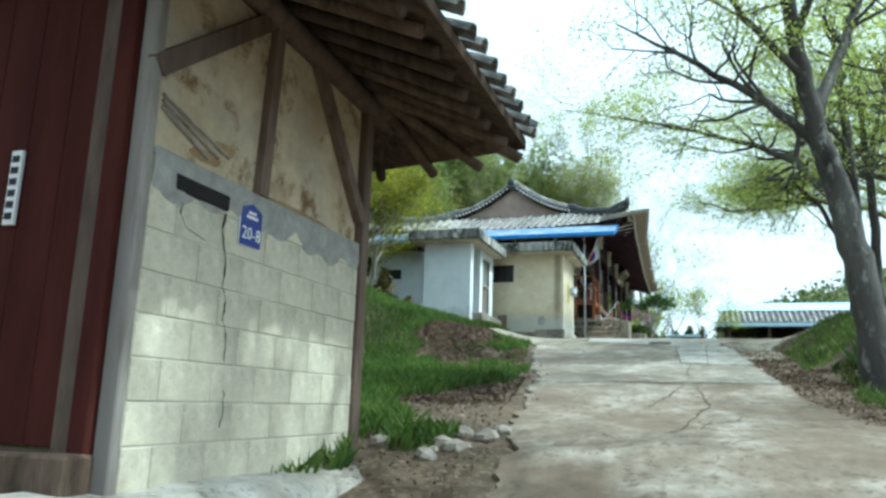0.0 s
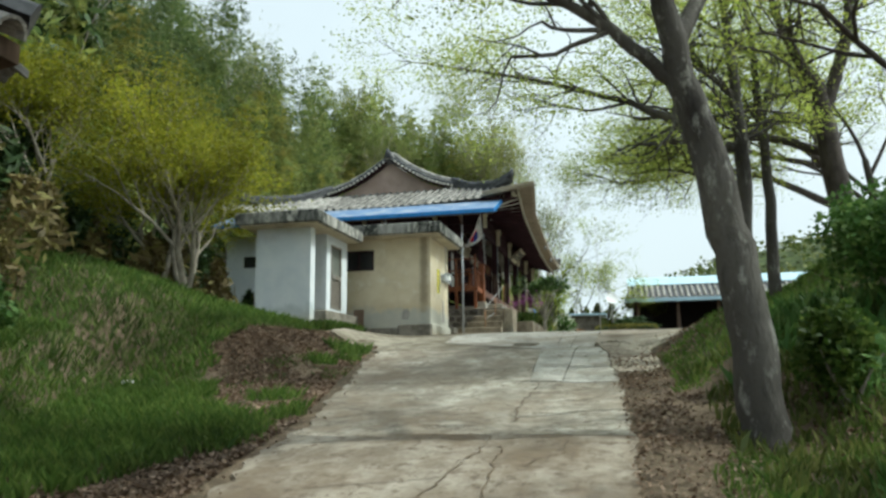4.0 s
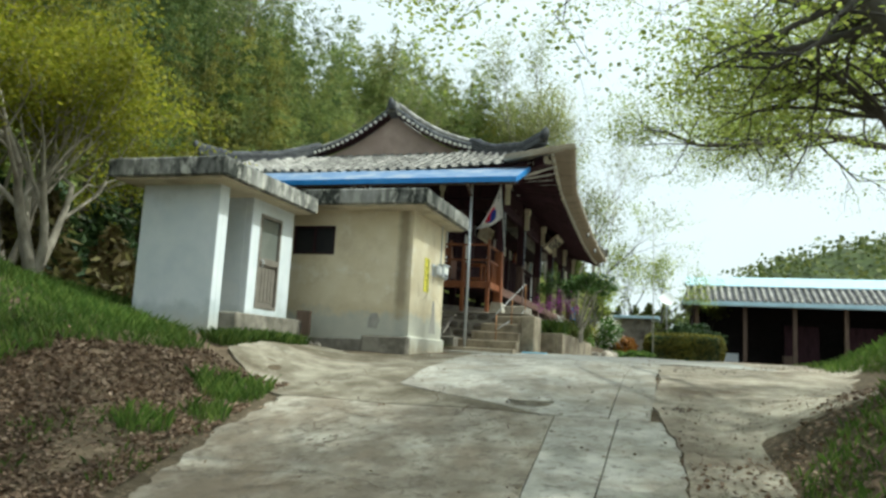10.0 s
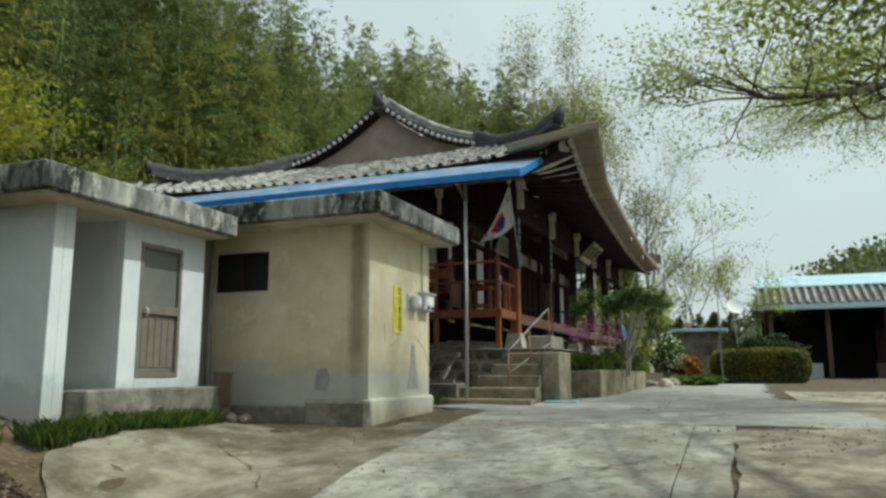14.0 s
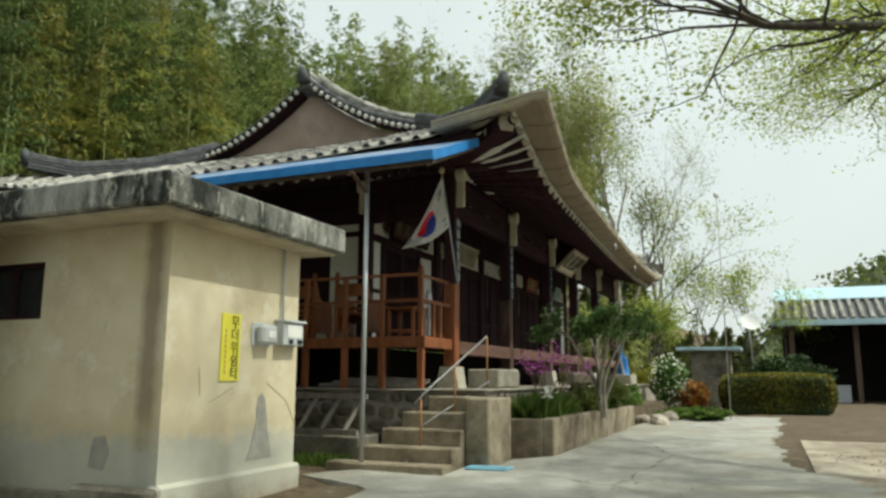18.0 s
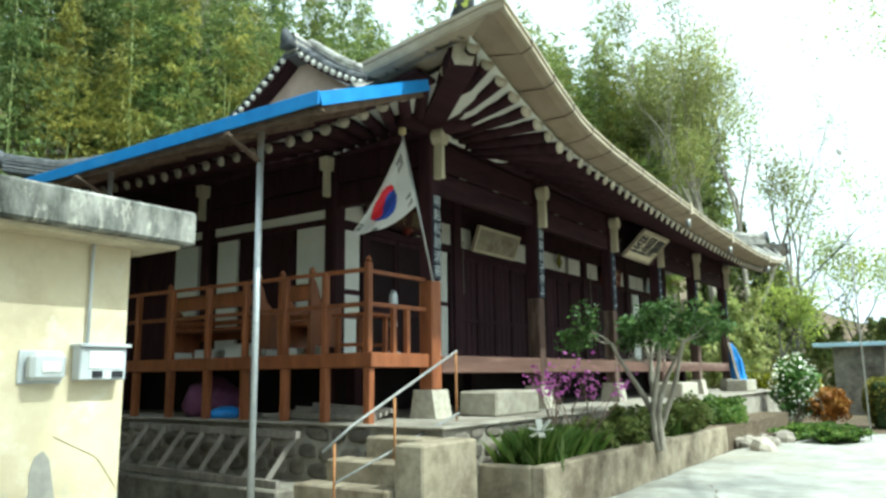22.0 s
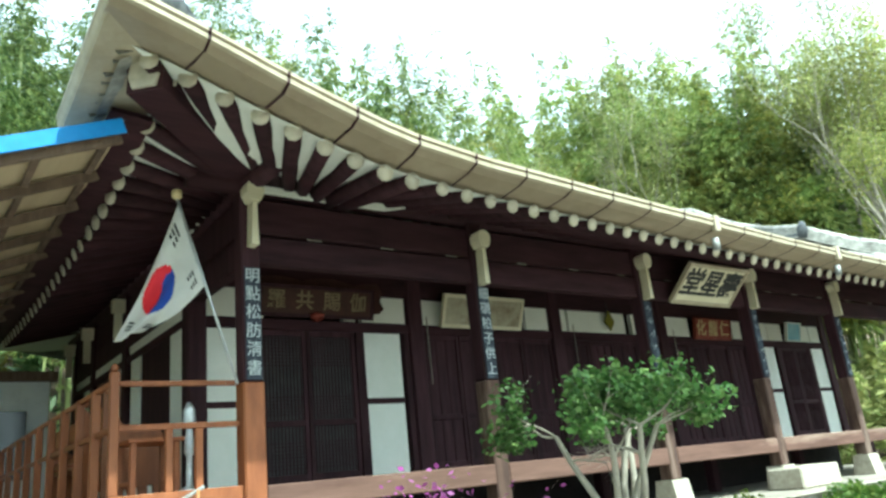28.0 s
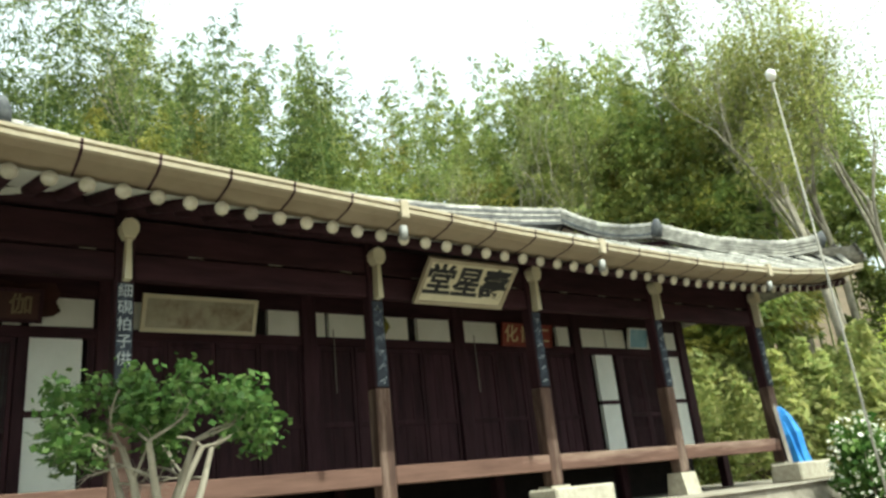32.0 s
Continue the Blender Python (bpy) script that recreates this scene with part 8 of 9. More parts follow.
bamboo_grove("tall yellowish bamboo past the far end of the hall", [(-8.4 - 0.9 * k, 49.4 + 1.1 * math.sin(1.7 * k)) for k in range(5)], "leaf_bamboo_ochre", 0.22, 120, 22, 11.0, 14.0, 62, 0.16)
for k, (bx, by, ln, per) in enumerate(((-7.0, 50.2, 8.0, 9), (-4.1, 51.0, 7.0, 8), (-5.9, 52.2, 8.2, 8), (-2.6, 52.5, 5.6, 4))):
    tree("hazy_tree", "tall slender tree with a haze of pale young leaves", (bx, by, height(bx, by) - 0.2), (0.03 - 0.02 * k, 0, 1), ln, 0.13, 4, "leaf_bamboo2", "bark_pale", per, 0.075, (0.42, 0.42, 0.36), 140 + k, 3, 0.36, 0.42, 0.52, wig=0.06)
for k, (bx, by, ln) in enumerate(((0.1, 52.0, 2.7), (-2.4, 46.5, 2.0), (4.2, 57.0, 2.0), (-3.0, 51.5, 3.9), (-1.4, 55.0, 3.4))):
    tree("young_tree", "young tree in pale green leaf beyond the garden", (bx, by, height(bx, by)), (0.05, 0, 1), ln, 0.08, 4, "leaf_zelkova", "bark", 3, 0.08, (0.2, 0.2, 0.13), 90 + k)

# distant hill
hx = np.linspace(-60, 160, 60)
hy = np.linspace(110, 260, 24)
HX, HY = np.meshgrid(hx, hy)
ridge = np.interp(HX, [-60, -5, 8, 20, 31, 60, 100, 160], [2, 3, 13, 21, 24, 30, 34, 26])
HZ = 2.5 + ridge * np.exp(-((HY - 175) / 45) ** 2) + 1.2 * np.sin(HX * 0.35) * np.cos(HY * 0.21)
v = np.stack([HX, HY, HZ], -1).reshape(-1, 3)
f = [(j * 60 + i, j * 60 + i + 1, (j + 1) * 60 + i + 1, (j + 1) * 60 + i) for j in range(23) for i in range(59)]
hillo = obj("backdrop_hill", v, f, "farwood", smooth=True)
tagged(hillo, "low wooded hill in the distance", "hill", kind="structure")
ii = rng.integers(0, len(v), 42000)
c = v[ii] + rng.normal(size=(42000, 3)) * (2.0, 2.6, 0.7) + (0, 0, 0.8)
tagged(quads("far_woods", leaves_at(c, 0.95, 0.3, 1.0), "farwood"), "rounded tree tops covering the distant hill", "woodland", kind="stuff")

# ---- grass, litter and planting ----
def tufts(n, fx, fy, h, w, m, name, label, test=None, seed=1, lift=0.0, category="grass", level=None):
    rg = np.random.default_rng(seed)
    x, y = fx(rg, n), fy(rg, n)
    if test is not None:
        k = test(x, y)
        x, y = x[k], y[k]
    n = len(x)
    z = land(x, y) + lift if level is None else np.full(n, level)
    a = rg.uniform(0, 2 * math.pi, n)
    hh = h * rg.uniform(0.4, 1.3, n)
    lean = rg.normal(size=(n, 2)) * 0.35 * hh[:, None]
    dx, dy = np.cos(a) * w / 2, np.sin(a) * w / 2
    p0 = np.stack([x - dx, y - dy, z - 0.02], 1)
    p1 = np.stack([x + dx, y + dy, z - 0.02], 1)
    p2 = np.stack([x + lean[:, 0] + dx * 0.15, y + lean[:, 1] + dy * 0.15, z + hh], 1)
    p3 = np.stack([x + lean[:, 0] * 0.3 - dx * 0.8, y + lean[:, 1] * 0.3 - dy * 0.8, z + hh * 0.55], 1)
    ob = quads(name, np.stack([p0, p1, p2, p3], 1), m)
    return tagged(ob, label, category, kind="stuff")


def fld(x, y, k=1.0):
    return np.sin(x * 1.3 * k + 0.7 * np.sin(y * 1.1 * k)) + np.sin(y * 0.9 * k + 1.3 * np.sin(x * 0.8 * k)) + 0.5 * np.sin(3.1 * x * k - 2.3 * y * k)


left_of = lambda x, y: x < np.interp(y, LY, LX) - 0.15
free = lambda x, y: ~((x > -7.0) & (x < -4.7) & (y > 17.9) & (y < 20.8)) & ~((x < -2.9) & (x > -6.3) & (y > 21.2) & (y < 24.1)) & ~((x > -4.9) & (y > 17.4) & (y < 25))
path_dl = lambda x, y: np.interp(y, LY, LX) - x
bare_to = lambda x, y: np.interp(y, [4, 5, 6.4, 7.2, 8.3, 9.3, 10.5, 11, 12, 13.3, 14, 15, 16, 17], [-1.6, -2.0, -2.6, -2.5, -1.95, -1.8, -2.4, -3.0, -3.8, -4.9, -5.2, -5.4, -5.0, -4.6]) + 0.14 * fld(x, y, 1.7) + 0.08 * fld(x, y, 4.1)
tuft_at = lambda x, y: (((x + 3.4) / 0.55) ** 2 + ((y - 16.6) / 0.5) ** 2 < 1) | (((x + 3.1) / 0.28) ** 2 + ((y - 15.6) / 0.22) ** 2 < 1) | (((x + 2.8) / 0.4) ** 2 + ((y - 11.9) / 0.3) ** 2 < 1) | (((x + 3.35) / 0.25) ** 2 + ((y - 14.9) / 0.3) ** 2 < 1) | (((x + 2.0) / 0.25) ** 2 + ((y - 10.7) / 0.4) ** 2 < 1)
green = lambda x, y: left_of(x, y) & free(x, y) & ((x < bare_to(x, y)) | tuft_at(x, y))
thin = lambda x, y: left_of(x, y) & free(x, y) & (fld(x, y, 1.1) > 0.9) & (fld(x, y, 5.0) > 0.2)
tufts(150000, lambda r, n: -0.8 - 10.5 * r.uniform(0, 1, n) ** 1.1, lambda r, n: r.uniform(2.5, 20.5, n), 0.16, 0.011, "grass", "grass_bank", "fresh green grass on the bank", green, 31)
tufts(40000, lambda r, n: r.uniform(-7, -0.8, n), lambda r, n: r.uniform(3.2, 19, n), 0.09, 0.010, "grass", "grass_patches", "thin grass patches in the litter by the drive", thin, 37)
tufts(42000, lambda r, n: r.uniform(1.5, 7.5, n), lambda r, n: r.uniform(4.5, 17.0, n), 0.10, 0.012, "grass", "grass_bank", "green weeds and grass under the trees", lambda x, y: (x > np.interp(y, RY, RX) + 0.5 + 0.25 * ss(10.5, 14, y)) & (fld(x, y, 1.1) > -1.2 + 1.4 * ss(2.9, 2.3, x)) & (x + 0.7 * fld(x, y, 0.9) < 6.4), 32)
tufts(30000, lambda r, n: r.uniform(4.0, 9, n), lambda r, n: r.uniform(15.0, 26.5, n), 0.12, 0.012, "grass", "grass_mound", "grassy mound beside the yard", lambda x, y: (x > 4.1 + 0.3 * np.sin(y)) & (x + 0.9 * fld(x, y, 0.9) < 7.6 - 0.12 * np.abs(y - 21)), 33)
tufts(26000, lambda r, n: 5.0 + 13 * r.uniform(0, 1, n) ** 1.5, lambda r, n: r.normal(16, 10, n), 0.13, 0.02, "grass", "rough_grass", "rough grass thinning out over the open ground", lambda x, y: fld(x, y, 0.7) > -0.6, 133)
tufts(2500, lambda r, n: r.uniform(-4.95, -4.55, n), lambda r, n: r.uniform(18.0, 20.6, n), 0.15, 0.012, "grass", "weeds", "weeds at the foot of the outhouse step", None, 34)
tufts(1600, lambda r, n: r.uniform(-5.6, -3.4, n), lambda r, n: r.uniform(24.9, 25.5, n), 0.12, 0.012, "grass", "weeds", "weeds along the low ledge", None, 35)
tufts(420, lambda r, n: r.uniform(-1.7, -1.15, n), lambda r, n: r.uniform(4.35, 5.0, n), 0.13, 0.03, "grass", "weeds", "green weeds at the corner of the gatehouse", None, 36)

tufts(3600, lambda r, n: r.uniform(-1.72, -1.2, n), lambda r, n: r.uniform(27.1, 33.6, n), 0.26, 0.012, "grass", "planter_grass", "long fresh grass in the planter", lambda x, y: fld(x, y, 1.6) > 0.1, 38, level=2.9)
tufts(1500, lambda r, n: r.uniform(-1.6, -1.2, n), lambda r, n: r.uniform(27.05, 28.3, n), 0.34, 0.012, "grass", "planter_grass", "tall narrow leaves in the planter", None, 39, level=2.9)


def litter(n, fx, fy, test, seed, m="leaf_brown", size=0.036, name="leaf_litter", label="dry brown fallen leaves"):
    rg = np.random.default_rng(seed)
    x, y = fx(rg, n), fy(rg, n)
    k = test(x, y)
    x, y = x[k], y[k]
    c = np.stack([x, y, land(x, y) + rg.uniform(0.01, 0.045, len(x))], 1)
    return tagged(quads(name, leaves_at(c, size, 0.75, 1.3), m), label, "leaf litter", kind="stuff")


litter(125000, lambda r, n: r.uniform(-6.6, -0.6, n), lambda r, n: r.uniform(7.0, 17.6, n), lambda x, y: left_of(x, y) & free(x, y) & (x > bare_to(x, y) - 0.35 - 0.25 * np.abs(fld(x, y, 3.3))) & (fld(x, y, 2.1) > -1.9) & ~tuft_at(x, y), 41)
litter(30000, lambda r, n: r.uniform(-7, -0.7, n), lambda r, n: r.uniform(3.2, 16.5, n), lambda x, y: left_of(x, y) & free(x, y) & (path_dl(x, y) < 4.0), 47, size=0.026, label="fine crumbs of dry leaves among the grass")
litter(12000, lambda r, n: r.uniform(1.3, 3.4, n), lambda r, n: r.uniform(4, 14, n), lambda x, y: (x > np.interp(y, RY, RX) - 0.05) & (x < np.interp(y, RY, RX) + 0.85), 48, size=0.028, label="dry leaves along the edge of the drive")
litter(30000, lambda r, n: r.uniform(1.4, 6, n), lambda r, n: r.uniform(4, 17.5, n), lambda x, y: (x > np.interp(y, RY, RX) + 0.05) & (fld(x, y, 1.5) > -1.0), 42, size=0.035)
tufts(16000, lambda r, n: r.uniform(2.2, 7.0, n), lambda r, n: r.uniform(5.0, 17.0, n), 0.15, 0.04, "leaf_shrub", "weeds", "broad dark weeds on the bank under the trees", lambda x, y: (y < 13.5) & (x > np.interp(y, RY, RX) + 0.85) & (fld(x, y, 1.7) > -0.5), 135)
tufts(5000, lambda r, n: r.uniform(2.9, 5.5, n), lambda r, n: r.uniform(7.0, 14.0, n), 0.26, 0.05, "leaf_camellia", "weeds", "tall fresh weeds round the trunks", lambda x, y: (x > np.interp(y, RY, RX) + 1.2) & (fld(x, y, 1.4) > 0.4), 136)
litter(9000, lambda r, n: r.uniform(1.4, 5.0, n), lambda r, n: r.uniform(13, 30, n), lambda x, y: (x > np.interp(y, [13, 22, 23, 30], [1.6, 1.5, 3.1, 2.2])) & (fld(x, y, 1.3) > -0.5), 43, size=0.022)


litter(1500, lambda r, n: r.uniform(-3, 1.4, n), lambda r, n: r.uniform(14, 25, n), lambda x, y: (x < np.interp(y, RY, RX) - 0.1) & (fld(x, y, 1.7) > 0.3), 44, size=0.022, label="a few dry leaves blown over the concrete")


for k, (ey, ex) in enumerate(((LY, LX), (RY, RX))):
    litter(5000, lambda r, n: r.uniform(-4.5, 3, n), lambda r, n: r.uniform(4.2, 17, n), lambda x, y: (np.abs(x - np.interp(y, ey, ex)) < 0.12 + 0.10 * fld(x, y, 2.3)), 45 + k, size=0.028, label="crumbs of dry leaf and earth along the edge of the drive")


def shrub(name, label, x, y, z, rx, ry, rz, leaf, n, size, seed, category="shrub", clip=False, stems=True, petals=None):
    """A bushy crown of leaves over a few stems; clip: trimmed to a block."""
    th = thing(name, label, category)
    rg = np.random.default_rng(seed)
    d = rg.normal(size=(n, 3))
    d /= np.linalg.norm(d, axis=1)[:, None]
    if clip:
        d = d / np.maximum(np.abs(d).max(1), 0.0)[:, None] * (1 - 0.25 * (np.linalg.norm(d / np.abs(d).max(1)[:, None], axis=1) - 1))[:, None]
        r = rg.uniform(0.88, 1.02, n)
    else:
        r = rg.uniform(0.25, 1.0, n) ** 0.6 * (0.8 + 0.25 * np.sin(d[:, 0] * 5 + seed) * np.sin(d[:, 2] * 4 + d[:, 1] * 3))
    c = d * r[:, None] * (rx, ry, rz) + (x, y, z + rz)
    quads("foliage", leaves_at(c, size, 0.2, 1.4), leaf, th)
    if stems:
        T = []
        for k in range(6):
            q = (x + rg.normal() * rx * 0.4, y + rg.normal() * ry * 0.4, z + rz * rg.uniform(0.9, 1.5))
            T.append(tube_vf([(x + rg.normal() * rx * 0.1, y + rg.normal() * ry * 0.1, z - 0.1), ((x + q[0]) / 2, (y + q[1]) / 2, z + rz * 0.5), q], [0.025, 0.018, 0.006], 5, False))
        obj("stem", *join(T), "bark_pale", th)
    if clip:
        bx = box("inner_foliage", x - rx * 0.86, x + rx * 0.86, y - ry * 0.86, y + ry * 0.86, z - 0.05, z + rz * 1.8, "leaf_dark", th, b=0.1)
    if petals:
        k = rg.integers(0, n, petals[1])
        tagged(quads("blossom", leaves_at(d[k] * (rx * 1.0, ry * 1.0, rz * 1.0) * rg.uniform(0.75, 1.05, petals[1])[:, None] + (x, y, z + rz), petals[2], 0.2, 1.0), petals[0], th), kind="stuff")
    return th


hz_ = height(1.9, 41.0)
shrub("clipped_hedge", "clipped yellow-green hedge block beside the yard", 1.95, 41.3, hz_, 1.6, 0.7, 0.60, "hedge_leaf", 15000, 0.06, 51, "hedge", True)
shrub("orange_azalea", "low shrub with orange young leaves", -0.35, 40.7, hz_, 0.6, 0.5, 0.52, "orange_leaf", 2600, 0.06, 52)
shrub("dark_shrub", "broad dark evergreen shrub behind the hedge", 2.2, 44.6, hz_, 1.7, 1.1, 0.98, "leaf_dark", 9000, 0.10, 53)
shrub("flowering_shrub", "green shrub with white spring flowers", -1.05, 40.6, hz_ + 0.05, 0.62, 0.55, 0.88, "leaf_camellia", 1500, 0.10, 54, petals=("whitepetal", 420, 0.07))
aza = thing("azalea", "twiggy azalea with magenta blossom in the planter", "shrub")
T, E_ = [], []
for k in range(7):
    a = 0.9 * k
    tb, en = grow((-1.45 + 0.06 * math.cos(a), 28.45 + 0.06 * math.sin(a), 2.9), (0.5 * math.cos(a), 0.55 * math.sin(a), 1), 0.62, 0.013, 2, 0.42, 3, 0.25, 500 + k, 0.7, 0.14)
    T += tb
    E_ += [e for e in en if e[0][2] > 3.6]
wood_mesh("stem", T, "brownwood", aza)
crown_of("blossom", E_, 1, 0.042, (0.04, 0.04, 0.04), "azalea", aza)
for k, (px_, py_, rx_0, ry_0, rz_0) in enumerate(((-1.4, 28.9, 0.34, 0.5, 0.26), (-1.25, 29.6, 0.36, 0.55, 0.33), (-1.45, 31.3, 0.3, 0.5, 0.28), (-1.2, 32.1, 0.38, 0.6, 0.36), (-1.35, 33.1, 0.32, 0.5, 0.28))):
    shrub("low_conifer", "low feathery green shrub in the planter", px_, py_, 2.86, rx_0, ry_0, rz_0, "leaf_shrub", 2400, 0.045, 560 + k, stems=False)
shrub("low_conifer", "low feathery green shrub in the flower bed", -1.6, 35.6, 2.6, 0.6, 1.4, 0.45, "grass", 4200, 0.06, 58, stems=False)
shrub("herb_patch", "patch of fresh green spring leaves", -0.3, 37.6, 2.5, 0.8, 1.2, 0.16, "grass", 3600, 0.08, 59, stems=False)
shrub("herb_patch", "patch of fresh green spring leaves", 0.35, 36.4, 2.5, 0.6, 0.8, 0.18, "grass", 2600, 0.08, 60, stems=False)
shrub("yellow_shrub", "pale yellow-green shrub behind the garden", -2.0, 44.0, 2.6, 1.3, 1.0, 0.7, "leaf_yellow", 3500, 0.10, 61)
shrub("dark_bush", "dark glossy bush by the bank", -6.4, 10.1, height(-6.4, 10.1), 0.8, 0.8, 0.8, "leaf_camellia", 6000, 0.08, 62)
shrub("roadside_bush", "loose green bush under the trees", 4.6, 8.6, height(4.6, 8.6), 1.0, 1.0, 0.8, "leaf_camellia", 6000, 0.06, 63)
shrub("roadside_bush", "fresh green sapling bush beside the trunk", 3.9, 10.6, height(3.9, 10.6), 0.5, 0.6, 0.55, "grass", 2600, 0.06, 65)
shrub("roadside_bush", "loose green bush under the trees", 5.2, 12.2, height(5.2, 12.2), 1.2, 1.2, 0.9, "leaf_camellia", 7000, 0.06, 64)
lily = thing("lily_clump", "clump of narrow leaves with a pale yellow lily", "flower")
quads("foliage", np.concatenate([leaves_at(np.stack([rng.normal(-1.35, 0.13, 160), rng.normal(27.35, 0.16, 160), rng.uniform(2.95, 3.15, 160)], 1), 0.05, -3.0, 6.0)]), "grass", lily)
tube("flower_stem", [(-1.2, 27.1, 2.9), (-1.15, 27.03, 3.15), (-1.12, 27.0, 3.3)], 0.008, "culm", lily, sides=5)
obj("bloom", *join([beam_vf((-1.12, 27.0, 3.30), (-1.12 + 0.13 * math.cos(a), 27.0 + 0.10 * math.sin(a), 3.33 + 0.09 * math.sin(a)), 0.065, 0.012) for a in np.linspace(0, 6.28, 7)[:-1]]), "whitepetal", lily)
# camellia tree before the hall
cam_t = thing("camellia_tree", "small evergreen tree with pale twisted stems and glossy leaves", "tree")
T, E_ = [], []
for k, (dx, dy) in enumerate(((-0.45, -0.2), (-0.1, 0.35), (0.35, 0.1), (0.15, -0.35), (-0.3, 0.5), (0.5, -0.15))):
    P = [np.array((-1.0 + dx * q ** 1.5 + 0.05 * math.sin(5 * q + k), 30.15 + dy * q ** 1.5 + 0.05 * math.cos(4 * q + k), 2.85 + 1.42 * q)) for q in np.linspace(0, 1, 7)]
    T.append((P, [0.05 - 0.028 * k2 / 6 for k2 in range(7)], 7))
    for j in range(3):
        tb, en = grow(P[-1 - j % 2], (rng.normal() * 0.8 + dx, rng.normal() * 0.8 + dy, 0.5), 0.36, 0.012, 2, 0.6, 3, 0.05, 300 + 7 * k + j, 0.7, 0.15)
        T += tb
        E_ += [e for e in en if 4.2 < e[0][2] < 4.82]
wood_mesh("branching_stem", T, "bark_pale", cam_t)
crown_of("crown", E_, 5, 0.05, (0.06, 0.06, 0.04), "leaf_camellia", cam_t)
for k in range(9):
    r = random.uniform(0.05, 0.11)
    x, y = random.uniform(-5.1, -4.5), random.uniform(20.85, 21.3)
    ob = obj("rubble_stone", *tube_vf([(0, 0, -r * 0.5), (0, 0, 0), (0, 0, r * 0.4), (r * 0.1, 0, r * 0.55)], [r * 0.7, r, r * 0.8, r * 0.3], 7), "stone")
    ob.matrix_world = pose(x, y, height(x, y) + r * 0.25, random.uniform(-20, 20), random.uniform(-20, 20), random.uniform(0, 360))
    tagged(ob, "broken stone lying in the corner of the outhouses", "rock", "rubble by the outhouses")
tagged(box("paper_scrap", -6.05, -5.88, 13.05, 13.2, height(-5.97, 13.12) + 0.04, height(-5.97, 13.12) + 0.12, "white", None, b=0.02), "small white scrap lying in the grass", "litter")

# ---- poles, shed, dish ----
fp = thing("flagpole", "tall thin grey flagpole with a ball top in the garden", "flagpole")
tube("pole", [(0.83, 37.1, 2.4), (0.82, 37.1, 5.4), (0.79, 37.1, 8.3)], [0.017, 0.014, 0.010], "greyrender", fp)
tube("ball", [(0.79, 37.1, 8.26), (0.79, 37.1, 8.30), (0.79, 37.1, 8.38), (0.79, 37.1, 8.43)], [0.02, 0.065, 0.065, 0.01], "white", fp, sides=10)
up_ = thing("utility_pole", "grey concrete utility pole behind the gatehouse", "utility pole")
tube("pole", [(-6.03, 9.02, -0.2), (-6.03, 9.02, 9.5)], [0.16, 0.12], "concrete_new", up_, sides=14)
shed = thing("long_shed", "long open shed with a tiled roof and pale blue ridge sheet", "shed")
SX0, SX1, SY = 2.3, 22.6, 52.6
for k in range(9):
    x = SX0 + 0.5 + 2.5 * k
    box("post", x - 0.1, x + 0.1, SY + 0.3, SY + 0.5, 2.3, 5.9, "brownwood", shed)
# wall coloured near-black to paint in the shade inside the shed
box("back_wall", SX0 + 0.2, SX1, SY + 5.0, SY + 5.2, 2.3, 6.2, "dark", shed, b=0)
box("end_wall", SX0 + 0.3, SX0 + 0.45, SY + 0.6, SY + 5.0, 2.3, 6.2, "darkwood", shed, b=0)
box("end_wall", SX1 - 0.2, SX1, SY + 0.6, SY + 5.0, 2.3, 6.2, "darkwood", shed, b=0)
for k in range(5):
    box("door_panel", SX0 + 5.2 + 3.2 * k, SX0 + 7.0 + 3.2 * k, SY + 2.2, SY + 2.3, 2.3, 5.0, "darkwood", shed)
box("eave_board", SX0 - 0.3, SX1 + 0.3, SY - 0.5, SY - 0.4, 5.82, 6.06, "skyroof", shed, "pale blue eave sheet")
obj("roof_bed", [(SX0 - 0.3, SY - 0.5, 6.0), (SX1 + 0.3, SY - 0.5, 6.0), (SX1, SY + 2.4, 7.6), (SX0 + 0.2, SY + 2.4, 7.6), (SX0 - 0.3, SY + 5.6, 6.0), (SX1 + 0.3, SY + 5.6, 6.0)], [(0, 1, 2, 3), (3, 2, 5, 4), (0, 3, 4), (1, 5, 2)], "tile", shed)
tile_rows([([(x, SY + 1.7, 7.25), (x + 0.02, SY - 0.45, 6.08)], (1, 0, 0)) for x in np.arange(SX0, SX1, 0.36)], 0.10, 0.4, parent=shed, name="roof_tiles", m="tile_pale", sides=4)["kind"] = "stuff"
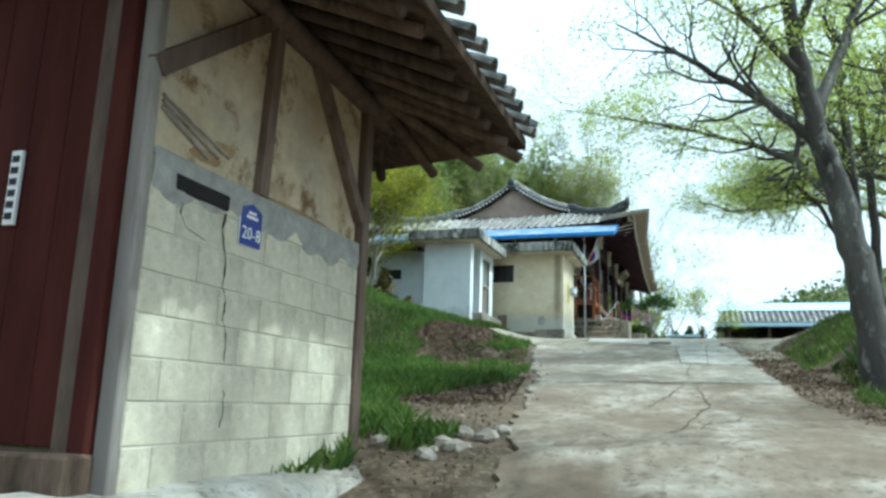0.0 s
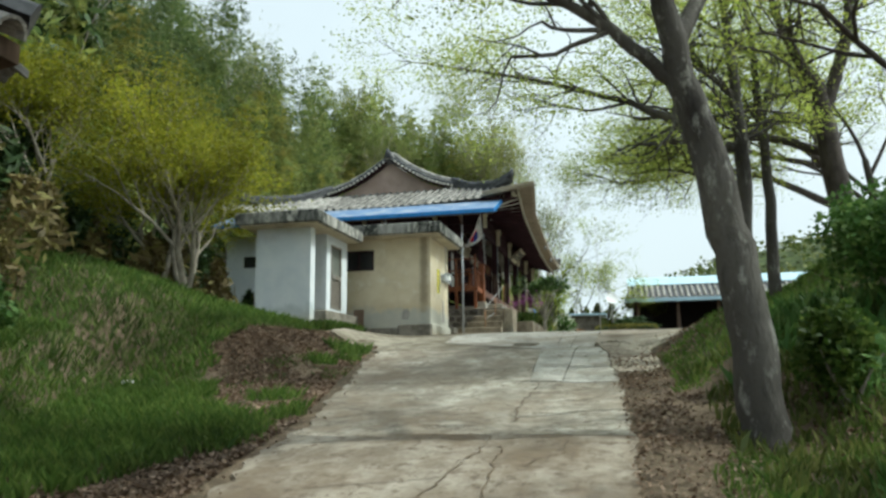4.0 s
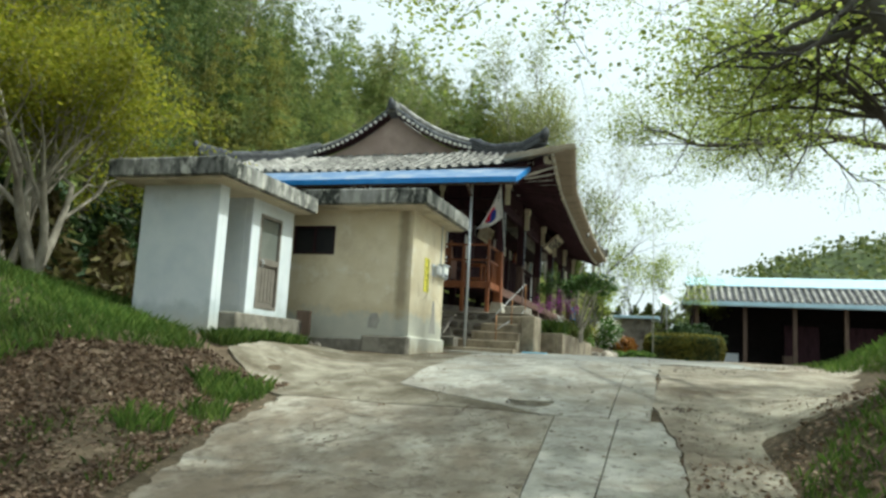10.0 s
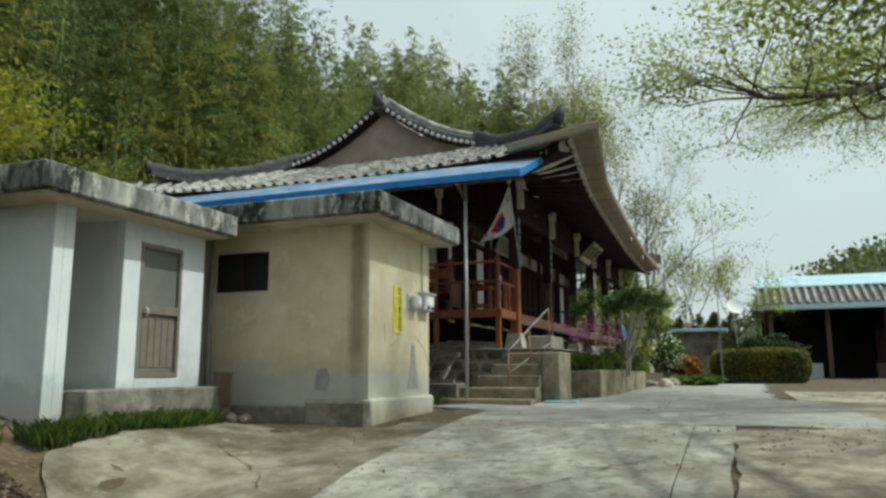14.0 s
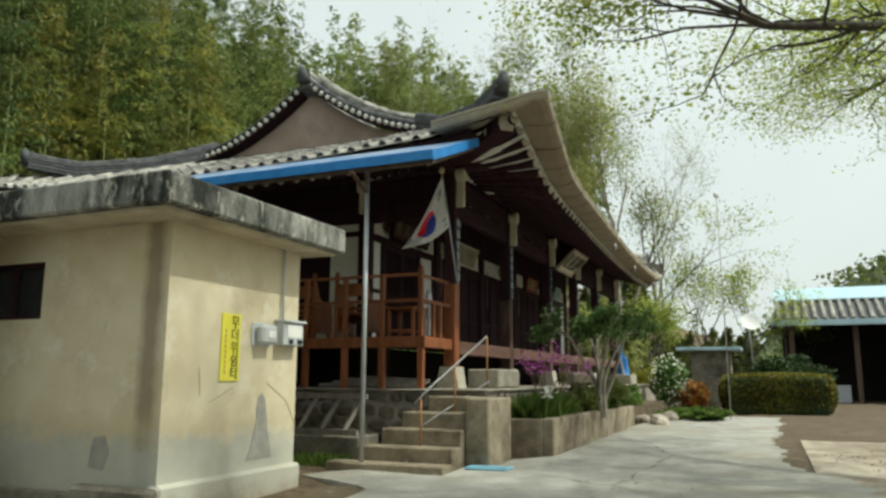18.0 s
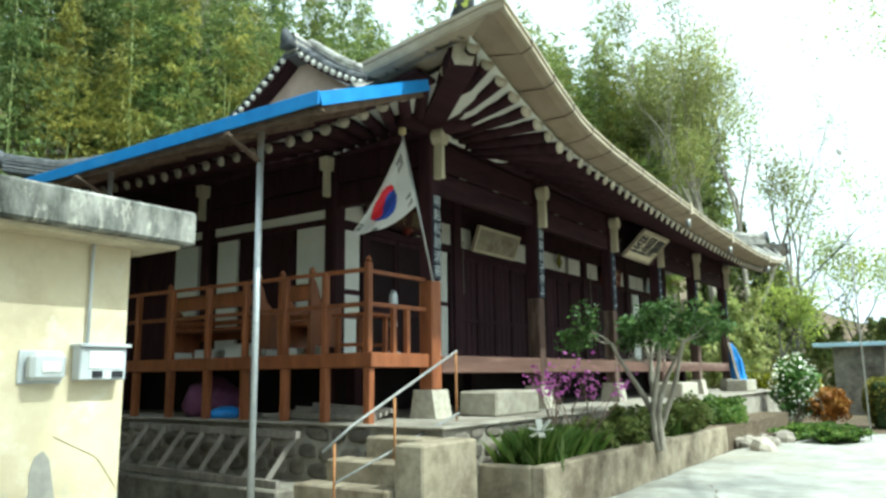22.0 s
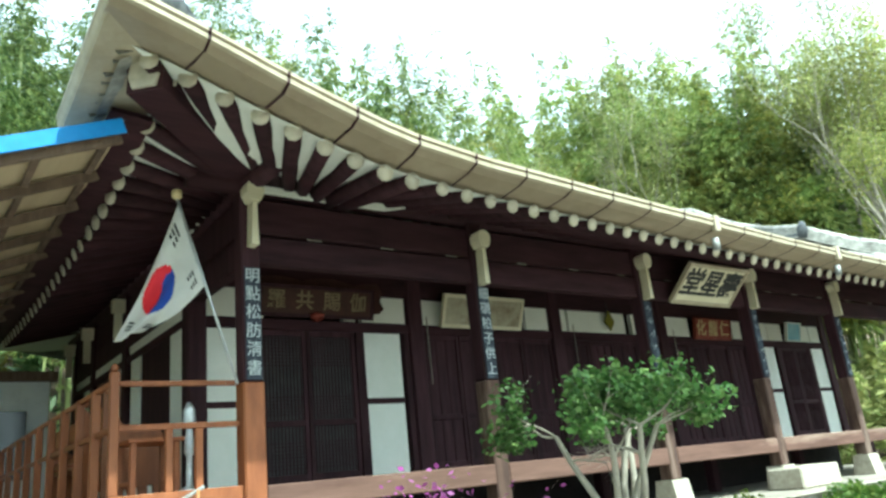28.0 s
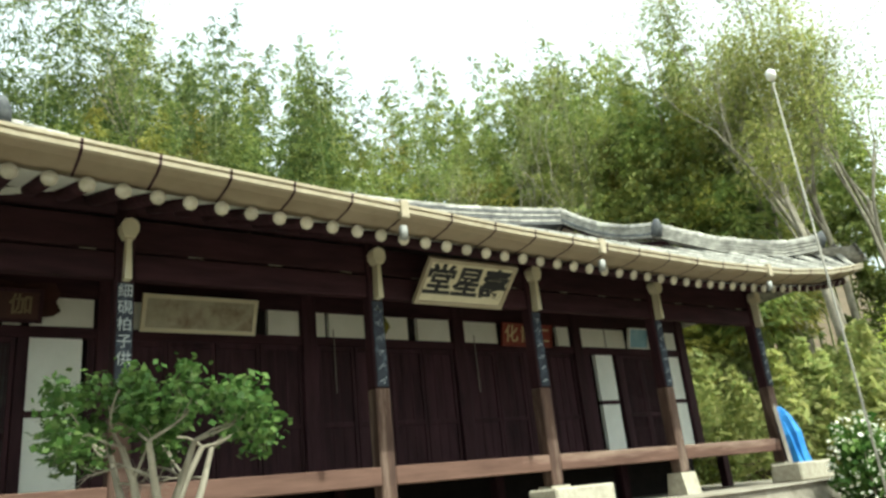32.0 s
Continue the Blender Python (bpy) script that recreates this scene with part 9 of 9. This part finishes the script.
prism("ridge_sheet", [(SY + 1.2, 7.10), (SY + 2.4, 7.72), (SY + 3.4, 7.22), (SY + 3.4, 7.16), (SY + 2.4, 7.66), (SY + 1.2, 7.04)], "x", SX0 - 0.1, SX1, "skyroof", shed, "pale blue sheet over the ridge")
for k in range(6):
    x = SX0 + 2 + 3 * k
    box("crate", x, x + 0.7, SY + 1.0, SY + 1.6, 2.4, 3.3, "brownwood" if k % 2 else "meter", shed)
dish = thing("satellite_dish", "white satellite dish on a short mast", "satellite dish")
DC = Vector((1.23, 49.1, 5.80))
ax = Vector((0.25, -0.85, 0.45)).normalized()
a1 = ax.orthogonal().normalized()
a2 = ax.cross(a1)
v = [DC]
f = []
for r in range(1, 5):
    for k in range(16):
        t = 2 * math.pi * k / 16
        rr = 0.38 * r / 4
        v.append(DC + (a1 * math.cos(t) + a2 * math.sin(t)) * rr + ax * 0.5 * rr * rr)
for k in range(16):
    f.append((0, 1 + k, 1 + (k + 1) % 16))
for r in range(3):
    for k in range(16):
        f.append((1 + 16 * r + k, 17 + 16 * r + k, 17 + 16 * r + (k + 1) % 16, 1 + 16 * r + (k + 1) % 16))
obj("bowl", v, f, "white", dish, smooth=True)
tube("mast", [DC - ax * 0.03, DC - ax * 0.2 + Vector((0, 0, -0.3)), (1.28, 49.3, height(1.28, 49.3))], 0.035, "steel", dish)
low = thing("low_shed", "low garden shed with a pale blue sheet roof", "shed")
box("wall", -0.9, 0.5, 46.6, 48.0, 2.4, 4.6, "concrete_wall", low)
box("roof", -1.4, 0.9, 46.2, 48.3, 4.6, 4.72, "skyroof", low)

annex = thing("annex", "small whitewashed store room with a dark window behind the outhouse", "outhouse")
box("wall", -11.4, -9.3, 25.6, 26.9, 2.6, 6.05, "whitewash", annex)
box("window", -10.72, -10.15, 25.57, 25.61, 4.95, 5.33, "glass", annex, b=0.004)
box("window_frame", -9.32, -9.27, 26.0, 26.6, 4.6, 5.6, "glass", annex, b=0.004)
beam("roof_beam", (-9.25, 25.3, 6.12), (-9.25, 27.0, 6.12), 0.12, 0.14, "brownwood", annex)
